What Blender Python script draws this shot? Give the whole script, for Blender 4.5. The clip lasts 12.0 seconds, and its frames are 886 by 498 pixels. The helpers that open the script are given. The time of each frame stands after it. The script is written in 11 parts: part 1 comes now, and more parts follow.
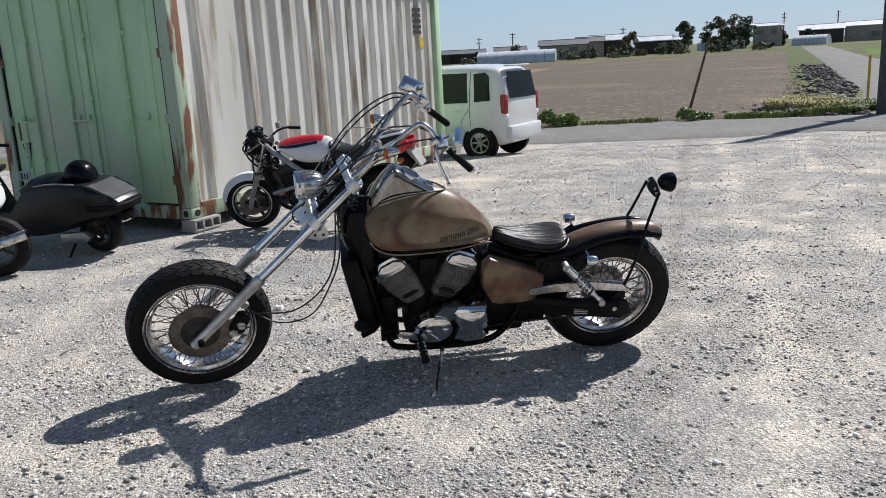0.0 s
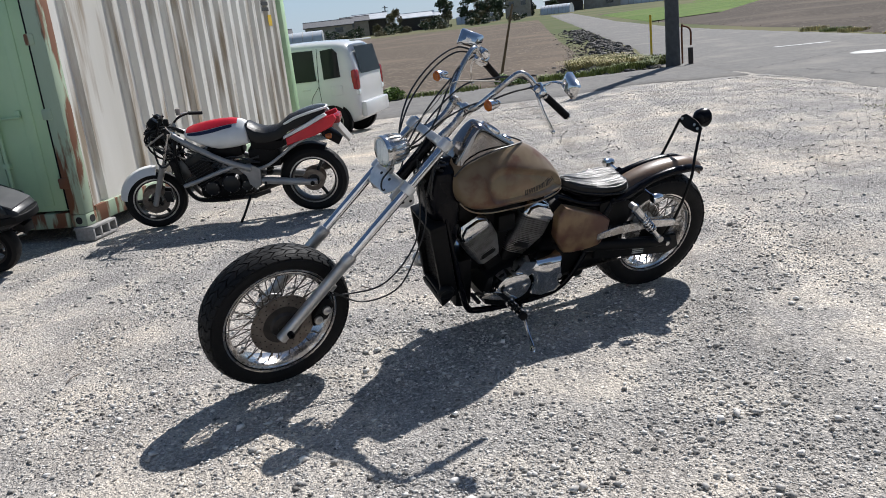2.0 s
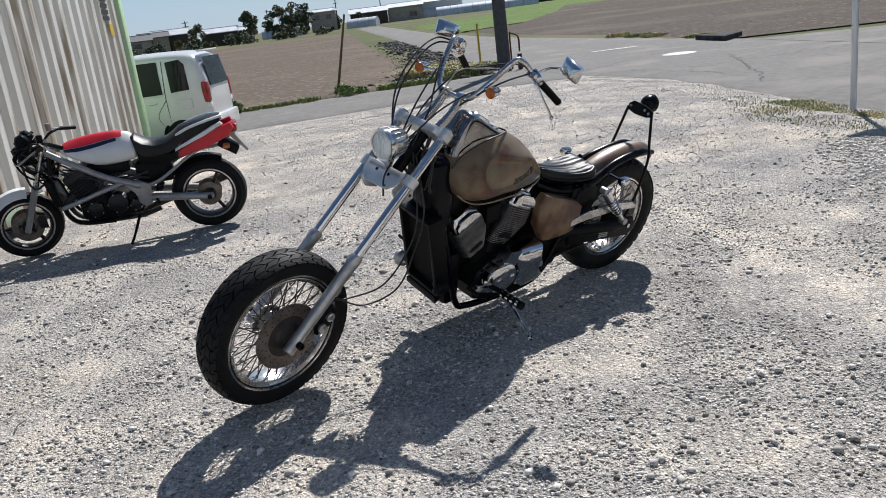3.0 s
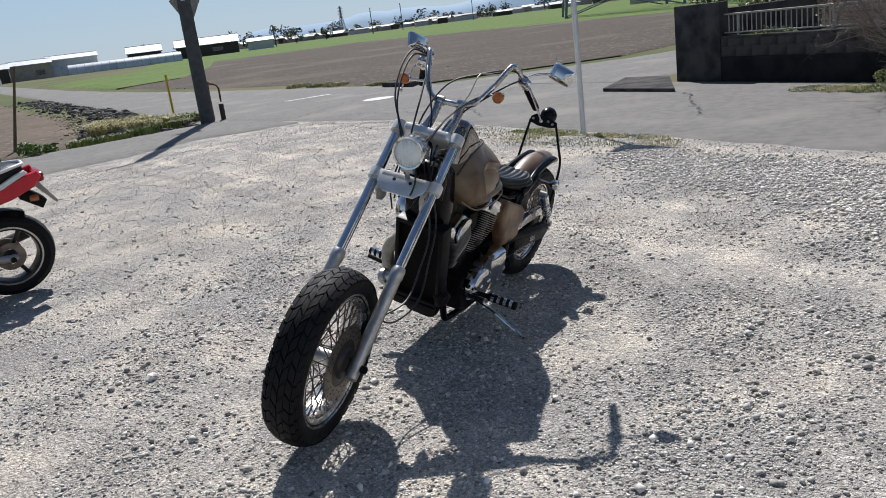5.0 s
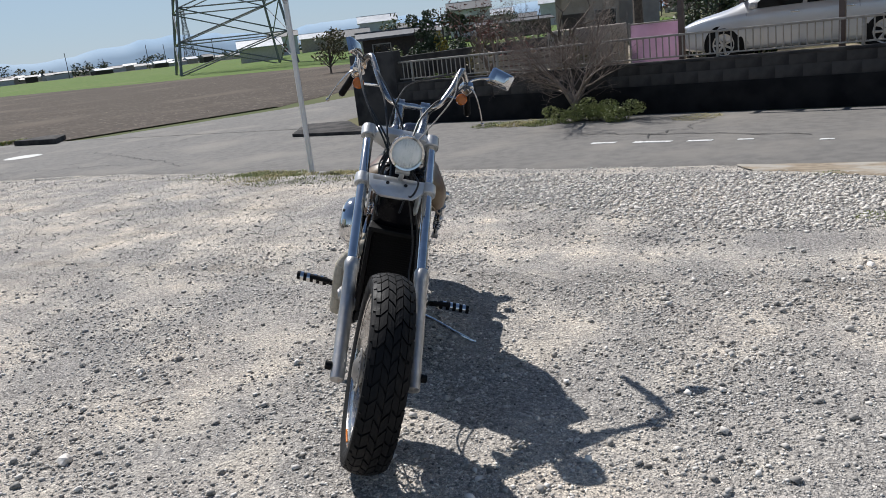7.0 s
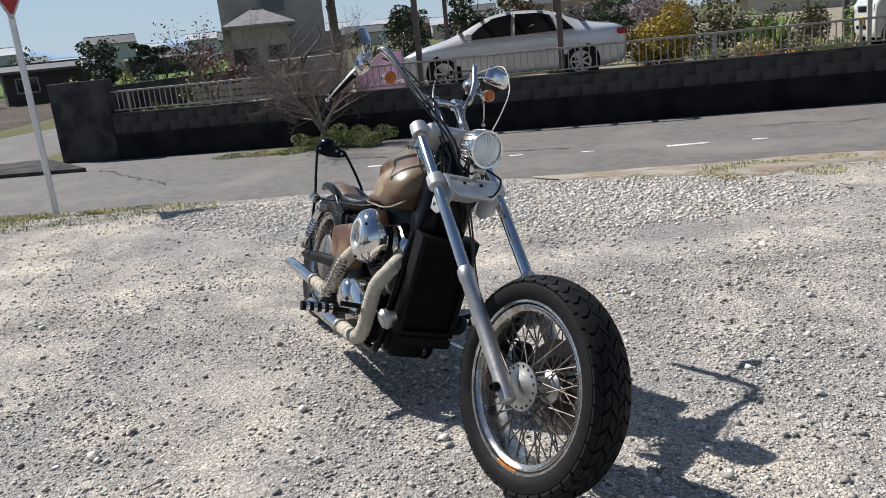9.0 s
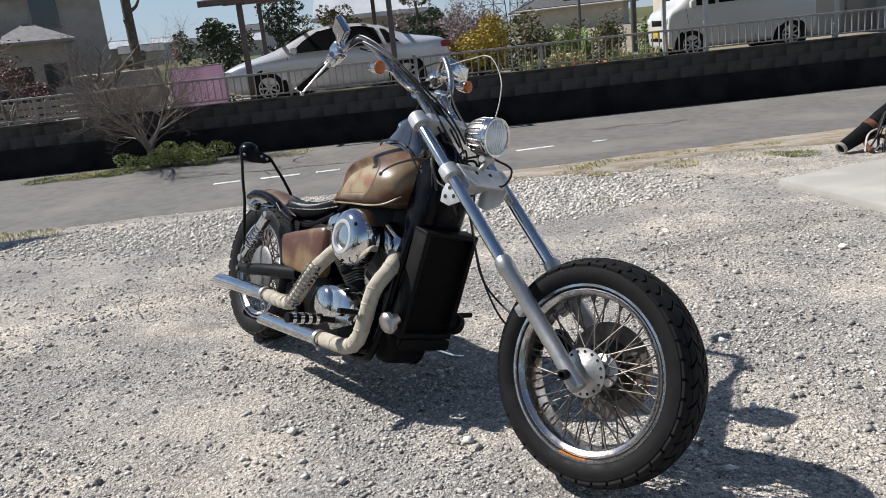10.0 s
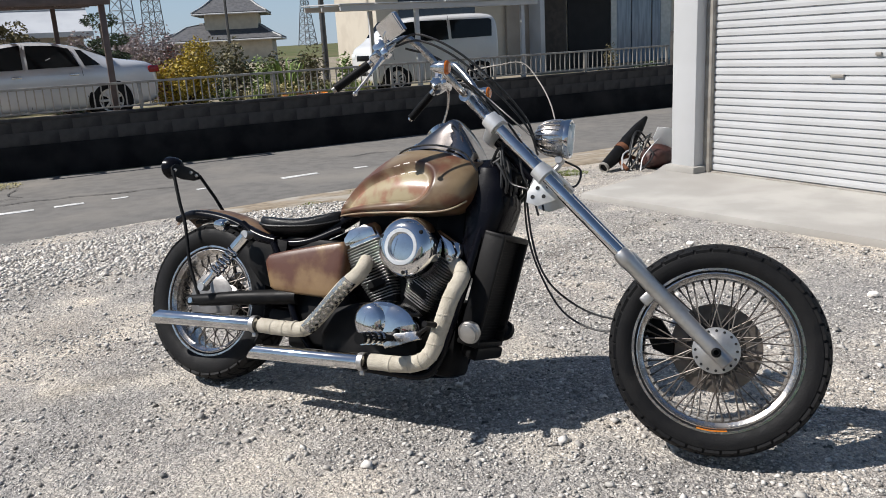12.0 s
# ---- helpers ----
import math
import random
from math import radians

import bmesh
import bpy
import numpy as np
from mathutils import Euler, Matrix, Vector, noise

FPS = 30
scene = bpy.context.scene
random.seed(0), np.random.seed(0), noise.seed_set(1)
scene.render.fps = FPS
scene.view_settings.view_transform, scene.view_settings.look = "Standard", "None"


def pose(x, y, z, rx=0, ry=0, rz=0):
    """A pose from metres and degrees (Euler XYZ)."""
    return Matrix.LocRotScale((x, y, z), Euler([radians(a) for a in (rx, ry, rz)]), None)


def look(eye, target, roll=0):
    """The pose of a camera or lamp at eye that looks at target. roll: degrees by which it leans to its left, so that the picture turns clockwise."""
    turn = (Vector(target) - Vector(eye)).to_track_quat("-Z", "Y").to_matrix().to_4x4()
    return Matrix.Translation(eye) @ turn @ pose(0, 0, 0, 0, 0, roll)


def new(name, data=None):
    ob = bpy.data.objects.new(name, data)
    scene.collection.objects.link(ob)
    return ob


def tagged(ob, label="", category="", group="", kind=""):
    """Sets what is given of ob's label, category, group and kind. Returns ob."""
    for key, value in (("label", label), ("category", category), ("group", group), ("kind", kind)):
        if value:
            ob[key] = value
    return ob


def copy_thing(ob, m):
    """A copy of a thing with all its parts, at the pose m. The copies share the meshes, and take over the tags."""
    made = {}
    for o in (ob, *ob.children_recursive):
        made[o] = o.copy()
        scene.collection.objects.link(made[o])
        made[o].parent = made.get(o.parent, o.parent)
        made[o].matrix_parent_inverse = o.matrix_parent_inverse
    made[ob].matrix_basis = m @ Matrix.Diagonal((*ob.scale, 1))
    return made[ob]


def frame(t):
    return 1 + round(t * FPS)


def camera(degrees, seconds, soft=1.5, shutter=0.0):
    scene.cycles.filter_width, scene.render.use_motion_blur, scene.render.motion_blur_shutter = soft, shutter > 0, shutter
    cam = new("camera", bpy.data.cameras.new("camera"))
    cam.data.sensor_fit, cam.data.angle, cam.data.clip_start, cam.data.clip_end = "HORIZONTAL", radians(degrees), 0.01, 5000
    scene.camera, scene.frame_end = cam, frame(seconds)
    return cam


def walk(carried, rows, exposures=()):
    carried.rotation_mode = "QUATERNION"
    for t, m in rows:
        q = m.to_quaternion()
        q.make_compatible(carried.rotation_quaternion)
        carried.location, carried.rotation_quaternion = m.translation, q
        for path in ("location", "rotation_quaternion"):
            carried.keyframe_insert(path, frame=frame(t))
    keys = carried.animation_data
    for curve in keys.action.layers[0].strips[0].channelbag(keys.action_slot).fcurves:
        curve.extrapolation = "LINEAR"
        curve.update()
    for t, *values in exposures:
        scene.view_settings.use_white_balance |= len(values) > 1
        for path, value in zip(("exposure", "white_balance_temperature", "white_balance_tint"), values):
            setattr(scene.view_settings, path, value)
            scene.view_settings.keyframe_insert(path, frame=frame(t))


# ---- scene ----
from mathutils.bvhtree import BVHTree

cam = camera(58.0, 12.0, soft=0.9)
PATH = [
    (0, (0.046, 0.139, 1.606), (0.015, 2.087, 1.152), -3.02),
    (0.5, (-0.256, 0.155, 1.600), (-0.198, 2.098, 1.131), -4.32),
    (1, (-0.652, 0.335, 1.587), (-0.476, 2.266, 1.095), -5.24),
    (1.5, (-1.081, 0.366, 1.586), (-0.766, 2.273, 1.071), -5.94),
    (2, (-1.400, 0.424, 1.580), (-0.911, 2.288, 1.043), -6.41),
    (2.5, (-1.746, 0.679, 1.567), (-1.053, 2.472, 1.016), -6.84),
    (3, (-2.141, 0.822, 1.565), (-1.239, 2.518, 1.008), -7.20),
    (3.5, (-2.491, 0.997, 1.564), (-1.390, 2.573, 1.012), -7.45),
    (5.5, (-3.543, 2.202, 1.542), (-1.887, 3.197, 1.023), -7.01),
    (6, (-3.763, 2.552, 1.486), (-1.997, 3.343, 0.980), -6.66),
    (6.5, (-3.949, 2.879, 1.499), (-2.101, 3.450, 0.989), -6.64),
    (7, (-3.880, 3.306, 1.496), (-1.974, 3.639, 0.989), -6.76),
    (8.8, (-3.565, 4.750, 1.518), (-1.674, 4.348, 1.007), -5.95),
    (9, (-3.516, 4.903, 1.481), (-1.645, 4.415, 0.971), -5.96),
    (9.5, (-3.385, 5.288, 1.471), (-1.593, 4.564, 0.956), -6.08),
    (10, (-3.104, 5.584, 1.444), (-1.420, 4.636, 0.926), -6.06),
    (10.5, (-2.841, 5.898, 1.437), (-1.291, 4.749, 0.911), -5.74),
    (11, (-2.631, 6.256, 1.440), (-1.225, 4.936, 0.913), -5.06),
    (11.5, (-2.312, 6.480, 1.416), (-1.049, 5.017, 0.903), -4.28),
    (12, (-1.996, 6.676, 1.436), (-0.888, 5.089, 0.936), -3.27),
]
walk(cam, [(t, look(eye, target, roll)) for t, eye, target, roll in PATH], [(0.0, 0.36, 6220, 10), (3.5, 0.34, 6260, 10), (5.5, 0.26, 6260, 10), (7.0, 0.25, 6320, 10), (9.0, 0.34, 6400, 10), (12.0, 0.32, 6450, 10)])
scene.view_settings.exposure = 0.34

# world and sun
SUN_AZ, SUN_EL = math.atan2(0.655, 0.75), radians(48.7)
world = bpy.data.worlds.new("world")
scene.world = world
world.use_nodes = True
wn = world.node_tree.nodes
sky = wn.new("ShaderNodeTexSky")
sky.sky_type = "NISHITA"
sky.sun_disc = False
sky.sun_elevation = SUN_EL
sky.sun_rotation = math.pi / 2 - SUN_AZ
sky.air_density, sky.dust_density, sky.ozone_density = 1.0, 0.25, 2.0
wn["Background"].inputs["Strength"].default_value = 0.066
haze = wn.new("ShaderNodeMixRGB")
sky_dir, sky_xyz, sky_low = wn.new("ShaderNodeTexCoord"), wn.new("ShaderNodeSeparateXYZ"), wn.new("ShaderNodeMapRange")
world.node_tree.links.new(sky_dir.outputs["Generated"], sky_xyz.inputs[0])
world.node_tree.links.new(sky_xyz.outputs["Z"], sky_low.inputs[0])
sky_low.interpolation_type = "SMOOTHSTEP"
sky_low.inputs[1].default_value, sky_low.inputs[2].default_value, sky_low.inputs[3].default_value, sky_low.inputs[4].default_value = 0.02, 0.55, 0.72, 0.0
world.node_tree.links.new(sky_low.outputs[0], haze.inputs[0])
haze.inputs[2].default_value = (4.7, 6.3, 8.25, 1)
world.node_tree.links.new(sky.outputs[0], haze.inputs[1])
world.node_tree.links.new(haze.outputs[0], wn["Background"].inputs["Color"])
sun_data = bpy.data.lights.new("sun", "SUN")
sun_data.energy, sun_data.angle, sun_data.color = 5.0, radians(0.6), (1.0, 0.955, 0.905)
sun_lamp = new("sun", sun_data)
sun_lamp.matrix_world = look((0, 0, 0), (-math.cos(SUN_AZ) * math.cos(SUN_EL), -math.sin(SUN_AZ) * math.cos(SUN_EL), -math.sin(SUN_EL)))
sun_lamp.location = (20, 20, 30)


# ---- materials ----
def mat(name, c1, c2=None, scale=8.0, rough=0.6, metal=0.0, bump=0.0, bump_scale=60.0, c3=None, scale3=1.5, rough2=None, coords="Object",
        spec=0.5, coat=0.0, lo=0.4, hi=0.62, lo3=0.52, hi3=0.68, rand=0.0, island=0.0, stretch=(1, 1, 1), transmission=0.0):
    """Two noise scales of colour, with a third colour in large patches, fine relief and varied gloss."""
    m = bpy.data.materials.new(name)
    m.use_nodes = True
    if metal < 0.5:
        c1, c2, c3 = (tuple(0.85 * v for v in c) if c else c for c in (c1, c2, c3))
    nt, N = m.node_tree, m.node_tree.nodes
    b = N["Principled BSDF"]
    b.inputs["Metallic"].default_value = metal
    b.inputs["Roughness"].default_value = rough
    b.inputs["Specular IOR Level"].default_value = spec
    b.inputs["Coat Weight"].default_value = coat
    b.inputs["Transmission Weight"].default_value = transmission
    tc, mp = N.new("ShaderNodeTexCoord"), N.new("ShaderNodeMapping")
    mp.inputs["Scale"].default_value = stretch
    nt.links.new(tc.outputs[coords], mp.inputs[0])

    def noise_tex(s, d=5.0):
        n = N.new("ShaderNodeTexNoise")
        n.inputs["Scale"].default_value, n.inputs["Detail"].default_value = s, d
        nt.links.new(mp.outputs[0], n.inputs["Vector"])
        return n

    def ramp(src, a, z, lo_, hi_):
        r = N.new("ShaderNodeValToRGB")
        r.color_ramp.elements[0].position, r.color_ramp.elements[1].position = lo_, hi_
        r.color_ramp.elements[0].color, r.color_ramp.elements[1].color = (*a, 1), (*z, 1)
        nt.links.new(src, r.inputs[0])
        return r

    def mix(f, a, z):
        x = N.new("ShaderNodeMix")
        x.data_type = "RGBA"
        if isinstance(f, float):
            x.inputs[0].default_value = f
        else:
            nt.links.new(f, x.inputs[0])
        for sock, v in ((x.inputs[6], a), (x.inputs[7], z)):
            if isinstance(v, tuple):
                sock.default_value = (*v, 1)
            else:
                nt.links.new(v, sock)
        return x.outputs[2]

    n1 = noise_tex(scale)
    colour = ramp(n1.outputs[0], c1, c2 or tuple(0.75 * v for v in c1), lo, hi).outputs[0]
    if c3:
        n3 = noise_tex(scale3, 6.0)
        f = ramp(n3.outputs[0], (0, 0, 0), (1, 1, 1), lo3, hi3)
        colour = mix(f.outputs[0], colour, c3)
    if rand or island:
        src = N.new("ShaderNodeObjectInfo").outputs["Random"] if rand else N.new("ShaderNodeNewGeometry").outputs["Random Per Island"]
        hsv = N.new("ShaderNodeHueSaturation")
        mr = N.new("ShaderNodeMapRange")
        k = rand or island
        mr.inputs[3].default_value, mr.inputs[4].default_value = 1 - k, 1 + k
        nt.links.new(src, mr.inputs[0])
        nt.links.new(mr.outputs[0], hsv.inputs["Value"])
        nt.links.new(colour, hsv.inputs["Color"])
        colour = hsv.outputs[0]
    nt.links.new(colour, b.inputs["Base Color"])
    if rough2 is not None:
        mr = N.new("ShaderNodeMapRange")
        mr.inputs[1].default_value, mr.inputs[2].default_value = 0.35, 0.65
        mr.inputs[3].default_value, mr.inputs[4].default_value = rough, rough2
        nt.links.new(n1.outputs[0], mr.inputs[0])
        nt.links.new(mr.outputs[0], b.inputs["Roughness"])
    if bump:
        nb = noise_tex(bump_scale, 4.0)
        bp = N.new("ShaderNodeBump")
        bp.inputs["Strength"].default_value, bp.inputs["Distance"].default_value = bump, 0.01
        nt.links.new(nb.outputs[0], bp.inputs["Height"])
        nt.links.new(bp.outputs[0], b.inputs["Normal"])
    return m


def gravel_material():
    """Crushed grey stone: cells of three sizes with their own shade, dust patches and relief."""
    m = bpy.data.materials.new("gravel")
    m.use_nodes = True
    nt, N = m.node_tree, m.node_tree.nodes
    b = N["Principled BSDF"]
    b.inputs["Roughness"].default_value = 0.95
    b.inputs["Specular IOR Level"].default_value = 0.15
    tc = N.new("ShaderNodeTexCoord")
    warp = N.new("ShaderNodeTexNoise")
    warp.inputs["Scale"].default_value = 22
    nt.links.new(tc.outputs["Object"], warp.inputs["Vector"])
    add = N.new("ShaderNodeMixRGB")
    add.blend_type = "ADD"
    add.inputs[0].default_value = 0.035
    nt.links.new(tc.outputs["Object"], add.inputs[1])
    nt.links.new(warp.outputs["Color"], add.inputs[2])
    cells = []
    for s in (60, 150, 16):
        v = N.new("ShaderNodeTexVoronoi")
        v.inputs["Scale"].default_value = s
        nt.links.new(add.outputs[0], v.inputs["Vector"])
        cells.append(v)
    big = N.new("ShaderNodeTexNoise")
    big.inputs["Scale"].default_value, big.inputs["Detail"].default_value = 0.7, 8
    nt.links.new(tc.outputs["Object"], big.inputs["Vector"])
    mid = N.new("ShaderNodeTexNoise")
    mid.inputs["Scale"].default_value, mid.inputs["Detail"].default_value = 6, 6
    nt.links.new(tc.outputs["Object"], mid.inputs["Vector"])

    def shade(src, stops):
        r = N.new("ShaderNodeValToRGB")
        e = r.color_ramp.elements
        while len(e) < len(stops):
            e.new(0.5)
        for el, (p, c) in zip(e, stops):
            el.position, el.color = p, (*c, 1)
        nt.links.new(src, r.inputs[0])
        return r.outputs[0]

    def mixc(kind, f, a, z):
        x = N.new("ShaderNodeMixRGB")
        x.blend_type = kind
        if isinstance(f, float):
            x.inputs[0].default_value = f
        else:
            nt.links.new(f, x.inputs[0])
        for sock, v in ((x.inputs[1], a), (x.inputs[2], z)):
            if isinstance(v, tuple):
                sock.default_value = (*v, 1)
            else:
                nt.links.new(v, sock)
        return x.outputs[0]

    base = shade(big.outputs[0], [(0.34, (0.384, 0.373, 0.362)), (0.45, (0.423, 0.407, 0.387)), (0.55, (0.470, 0.444, 0.413)), (0.66, (0.530, 0.489, 0.438))])
    c_small = shade(cells[1].outputs["Color"], [(0.1, (0.55, 0.55, 0.56)), (0.55, (1.0, 1.0, 1.0)), (0.82, (1.2, 1.19, 1.17)), (0.96, (1.65, 1.62, 1.57))])
    c_mid = shade(cells[0].outputs["Color"], [(0.05, (0.55, 0.55, 0.56)), (0.5, (1.0, 1.0, 1.0)), (0.80, (1.22, 1.21, 1.19)), (0.95, (1.75, 1.72, 1.66))])
    col = mixc("MULTIPLY", 0.62, base, c_small)
    col = mixc("MULTIPLY", shade(mid.outputs[0], [(0.42, (0.15, 0.15, 0.15)), (0.6, (0.9, 0.9, 0.9))]), col, c_mid)
    patch = N.new("ShaderNodeTexNoise")
    patch.inputs["Scale"].default_value, patch.inputs["Detail"].default_value = 1.9, 7
    nt.links.new(tc.outputs["Object"], patch.inputs["Vector"])
    loose = shade(patch.outputs[0], [(0.40, (0.75, 0.75, 0.75)), (0.50, (0.45, 0.45, 0.45)), (0.58, (0.20, 0.20, 0.20))])
    col = mixc("MULTIPLY", 1.0, col, shade(patch.outputs[0], [(0.38, (0.92, 0.915, 0.91)), (0.5, (1.0, 0.99, 0.975)), (0.60, (1.16, 1.12, 1.055))]))
    # shade between stones put into the colour, darker towards the cell borders
    for cell, depth in ((cells[1], loose), (cells[0], loose)):
        gap_shade = shade(cell.outputs["Distance"], [(0.30, (1.07, 1.07, 1.07)), (0.52, (0.93, 0.93, 0.93)), (0.74, (0.60, 0.59, 0.58))])
        col = mixc("MULTIPLY", depth, col, gap_shade)
    for gs, ga, gz in ((210, 0.68, 1.26), (75, 0.78, 1.18)):
        grit = N.new("ShaderNodeTexNoise")
        grit.inputs["Scale"].default_value, grit.inputs["Detail"].default_value = gs, 4
        nt.links.new(tc.outputs["Object"], grit.inputs["Vector"])
        col = mixc("MULTIPLY", 1.0, col, shade(grit.outputs[0], [(0.36, (ga, ga, ga)), (0.5, (1.0, 1.0, 1.0)), (0.64, (gz, gz * 0.99, gz * 0.97))]))
    # wheel tracks pressed into the stone: smooth bands along straight lines
    for nx, ny, off, width, gain in ((0.957, -0.29, -0.125, 0.11, 0.72), (0.957, -0.29, 0.46, 0.16, 1.28), (0.947, -0.322, 1.166, 0.15, 1.25), (0.947, -0.322, 1.62, 0.10, 0.82), (0.40, 0.92, 10.4, 0.20, 1.22), (0.36, 0.93, 8.2, 0.14, 0.84), (0.80, -0.60, -1.9, 0.16, 1.2)):
        dot = N.new("ShaderNodeVectorMath")
        dot.operation = "DOT_PRODUCT"
        dot.inputs[1].default_value = (nx, ny, 0)
        nt.links.new(tc.outputs["Object"], dot.inputs[0])
        wob = N.new("ShaderNodeMath")
        wob.operation = "MULTIPLY_ADD"
        wob.inputs[1].default_value, wob.inputs[2].default_value = 0.22, -off - 0.11
        nt.links.new(mid.outputs[0], wob.inputs[0])
        away = N.new("ShaderNodeMath")
        nt.links.new(dot.outputs["Value"], away.inputs[0])
        nt.links.new(wob.outputs[0], away.inputs[1])
        size = N.new("ShaderNodeMath")
        size.operation = "ABSOLUTE"
        nt.links.new(away.outputs[0], size.inputs[0])
        band = N.new("ShaderNodeMapRange")
        band.inputs[1].default_value, band.inputs[2].default_value, band.inputs[3].default_value, band.inputs[4].default_value = width * 0.4, width, 1.0, 0.0
        nt.links.new(size.outputs[0], band.inputs[0])
        fade = N.new("ShaderNodeMath")
        fade.operation = "MULTIPLY"
        nt.links.new(band.outputs[0], fade.inputs[0])
        nt.links.new(shade(big.outputs[0], [(0.38, (0.2, 0.2, 0.2)), (0.58, (0.9, 0.9, 0.9))]), fade.inputs[1])
        col = mixc("MULTIPLY", fade.outputs[0], col, (gain, gain * 0.99, gain * 0.97))
    nt.links.new(col, b.inputs["Base Color"])
    h1 = N.new("ShaderNodeMath")
    h1.operation = "MULTIPLY_ADD"
    h1.inputs[1].default_value = -0.5
    nt.links.new(cells[1].outputs["Distance"], h1.inputs[0])
    inv = N.new("ShaderNodeMath")
    inv.operation = "MULTIPLY"
    inv.inputs[1].default_value = -1.0
    nt.links.new(cells[0].outputs["Distance"], inv.inputs[0])
    nt.links.new(inv.outputs[0], h1.inputs[2])
    bp = N.new("ShaderNodeBump")
    bp.inputs["Strength"].default_value, bp.inputs["Distance"].default_value = 0.72, 0.016
    # lumps a few centimetres across under the single stones
    lump = N.new("ShaderNodeTexNoise")
    lump.inputs["Scale"].default_value, lump.inputs["Detail"].default_value = 17, 5
    nt.links.new(tc.outputs["Object"], lump.inputs["Vector"])
    h2 = N.new("ShaderNodeMath")
    h2.operation = "MULTIPLY_ADD"
    h2.inputs[1].default_value = 1.9
    nt.links.new(lump.outputs[0], h2.inputs[0])
    nt.links.new(h1.outputs[0], h2.inputs[2])
    nt.links.new(h2.outputs[0], bp.inputs["Height"])
    nt.links.new(bp.outputs[0], b.inputs["Normal"])
    return m


def tank_paint():
    """Tan airbrushed paint, rust-red and dark brown worked along the pressed edges and in clouds."""
    m = mat("worn_tank_paint", (0.225, 0.165, 0.098), (0.145, 0.096, 0.055), 6.0, rough=0.30, rough2=0.44, c3=(0.13, 0.054, 0.030), scale3=6.0, lo3=0.50, hi3=0.60, bump=0.03, bump_scale=70, spec=0.35, lo=0.38, hi=0.62)
    nt, N = m.node_tree, m.node_tree.nodes
    b = N["Principled BSDF"]
    was = b.inputs["Base Color"].links[0].from_socket
    near, near_uv = N.new("ShaderNodeSeparateXYZ"), N.new("ShaderNodeUVMap")
    near_uv.uv_map = "stain_map"
    nt.links.new(near_uv.outputs[0], near.inputs[0])
    cloud = N.new("ShaderNodeTexNoise")
    cloud.inputs["Scale"].default_value, cloud.inputs["Detail"].default_value = 9.0, 5.0
    nt.links.new(N["Texture Coordinate"].outputs["Object"], cloud.inputs["Vector"])
    amount = N.new("ShaderNodeMath")
    amount.operation = "MULTIPLY"
    nt.links.new(near.outputs["X"], amount.inputs[0])
    spread = N.new("ShaderNodeMapRange")
    spread.inputs[1].default_value, spread.inputs[2].default_value, spread.inputs[3].default_value, spread.inputs[4].default_value = 0.38, 0.58, 0.45, 1.0
    nt.links.new(cloud.outputs[0], spread.inputs[0])
    nt.links.new(spread.outputs[0], amount.inputs[1])
    # the hollows are paler, with rose clouds
    blush = N.new("ShaderNodeTexNoise")
    blush.inputs["Scale"].default_value, blush.inputs["Detail"].default_value = 13.0, 4.0
    nt.links.new(N["Texture Coordinate"].outputs["Object"], blush.inputs["Vector"])
    tint = N.new("ShaderNodeValToRGB")
    tint.color_ramp.elements[0].position, tint.color_ramp.elements[0].color = 0.44, (0.34, 0.285, 0.175, 1)
    tint.color_ramp.elements[1].position, tint.color_ramp.elements[1].color = 0.60, (0.27, 0.135, 0.085, 1)
    nt.links.new(blush.outputs[0], tint.inputs[0])
    hollow = N.new("ShaderNodeMix")
    hollow.data_type = "RGBA"
    nt.links.new(near.outputs["Y"], hollow.inputs[0])
    nt.links.new(was, hollow.inputs[6])
    nt.links.new(tint.outputs[0], hollow.inputs[7])
    x = N.new("ShaderNodeMix")
    x.data_type = "RGBA"
    nt.links.new(amount.outputs[0], x.inputs[0])
    nt.links.new(hollow.outputs[2], x.inputs[6])
    x.inputs[7].default_value = (0.060, 0.024, 0.013, 1)
    nt.links.new(x.outputs[2], b.inputs["Base Color"])
    return m


GRAVEL = gravel_material()
STONE = mat("loose_stone", (0.68, 0.650, 0.605), (0.44, 0.420, 0.390), 30, rough=0.9, spec=0.2, island=0.5)
DARK_STONE = mat("dark_loose_stone", (0.24, 0.225, 0.205), (0.15, 0.142, 0.13), 30, rough=0.9, spec=0.2, island=0.5)
PALE_STONE = mat("pale_stone", (0.82, 0.775, 0.71), (0.56, 0.52, 0.47), 25, rough=0.9, spec=0.2, island=0.3)
ASPHALT = mat("asphalt", (0.207, 0.198, 0.184), (0.168, 0.161, 0.151), 6.0, rough=0.9, bump=0.5, bump_scale=90, c3=(0.250, 0.234, 0.210), scale3=0.6, spec=0.25)
ROAD_PAINT = mat("road_paint", (0.72, 0.72, 0.70), (0.30, 0.30, 0.29), 18, rough=0.8, lo=0.5, hi=0.7)
SOIL = mat("field_soil", (0.128, 0.102, 0.078), (0.275, 0.228, 0.175), 5, lo=0.56, hi=0.68, rough=0.95, bump=1.0, bump_scale=9, c3=(0.200, 0.155, 0.115), scale3=0.12, spec=0.1)
# darker copy of SOIL, the different light on that field put into the colour
SOIL_EAST = mat("dim_lit_field_soil", (0.092, 0.076, 0.062), (0.215, 0.18, 0.145), 5, lo=0.56, hi=0.68, rough=0.95, bump=1.0, bump_scale=9, c3=(0.15, 0.122, 0.098), scale3=0.12, spec=0.1)
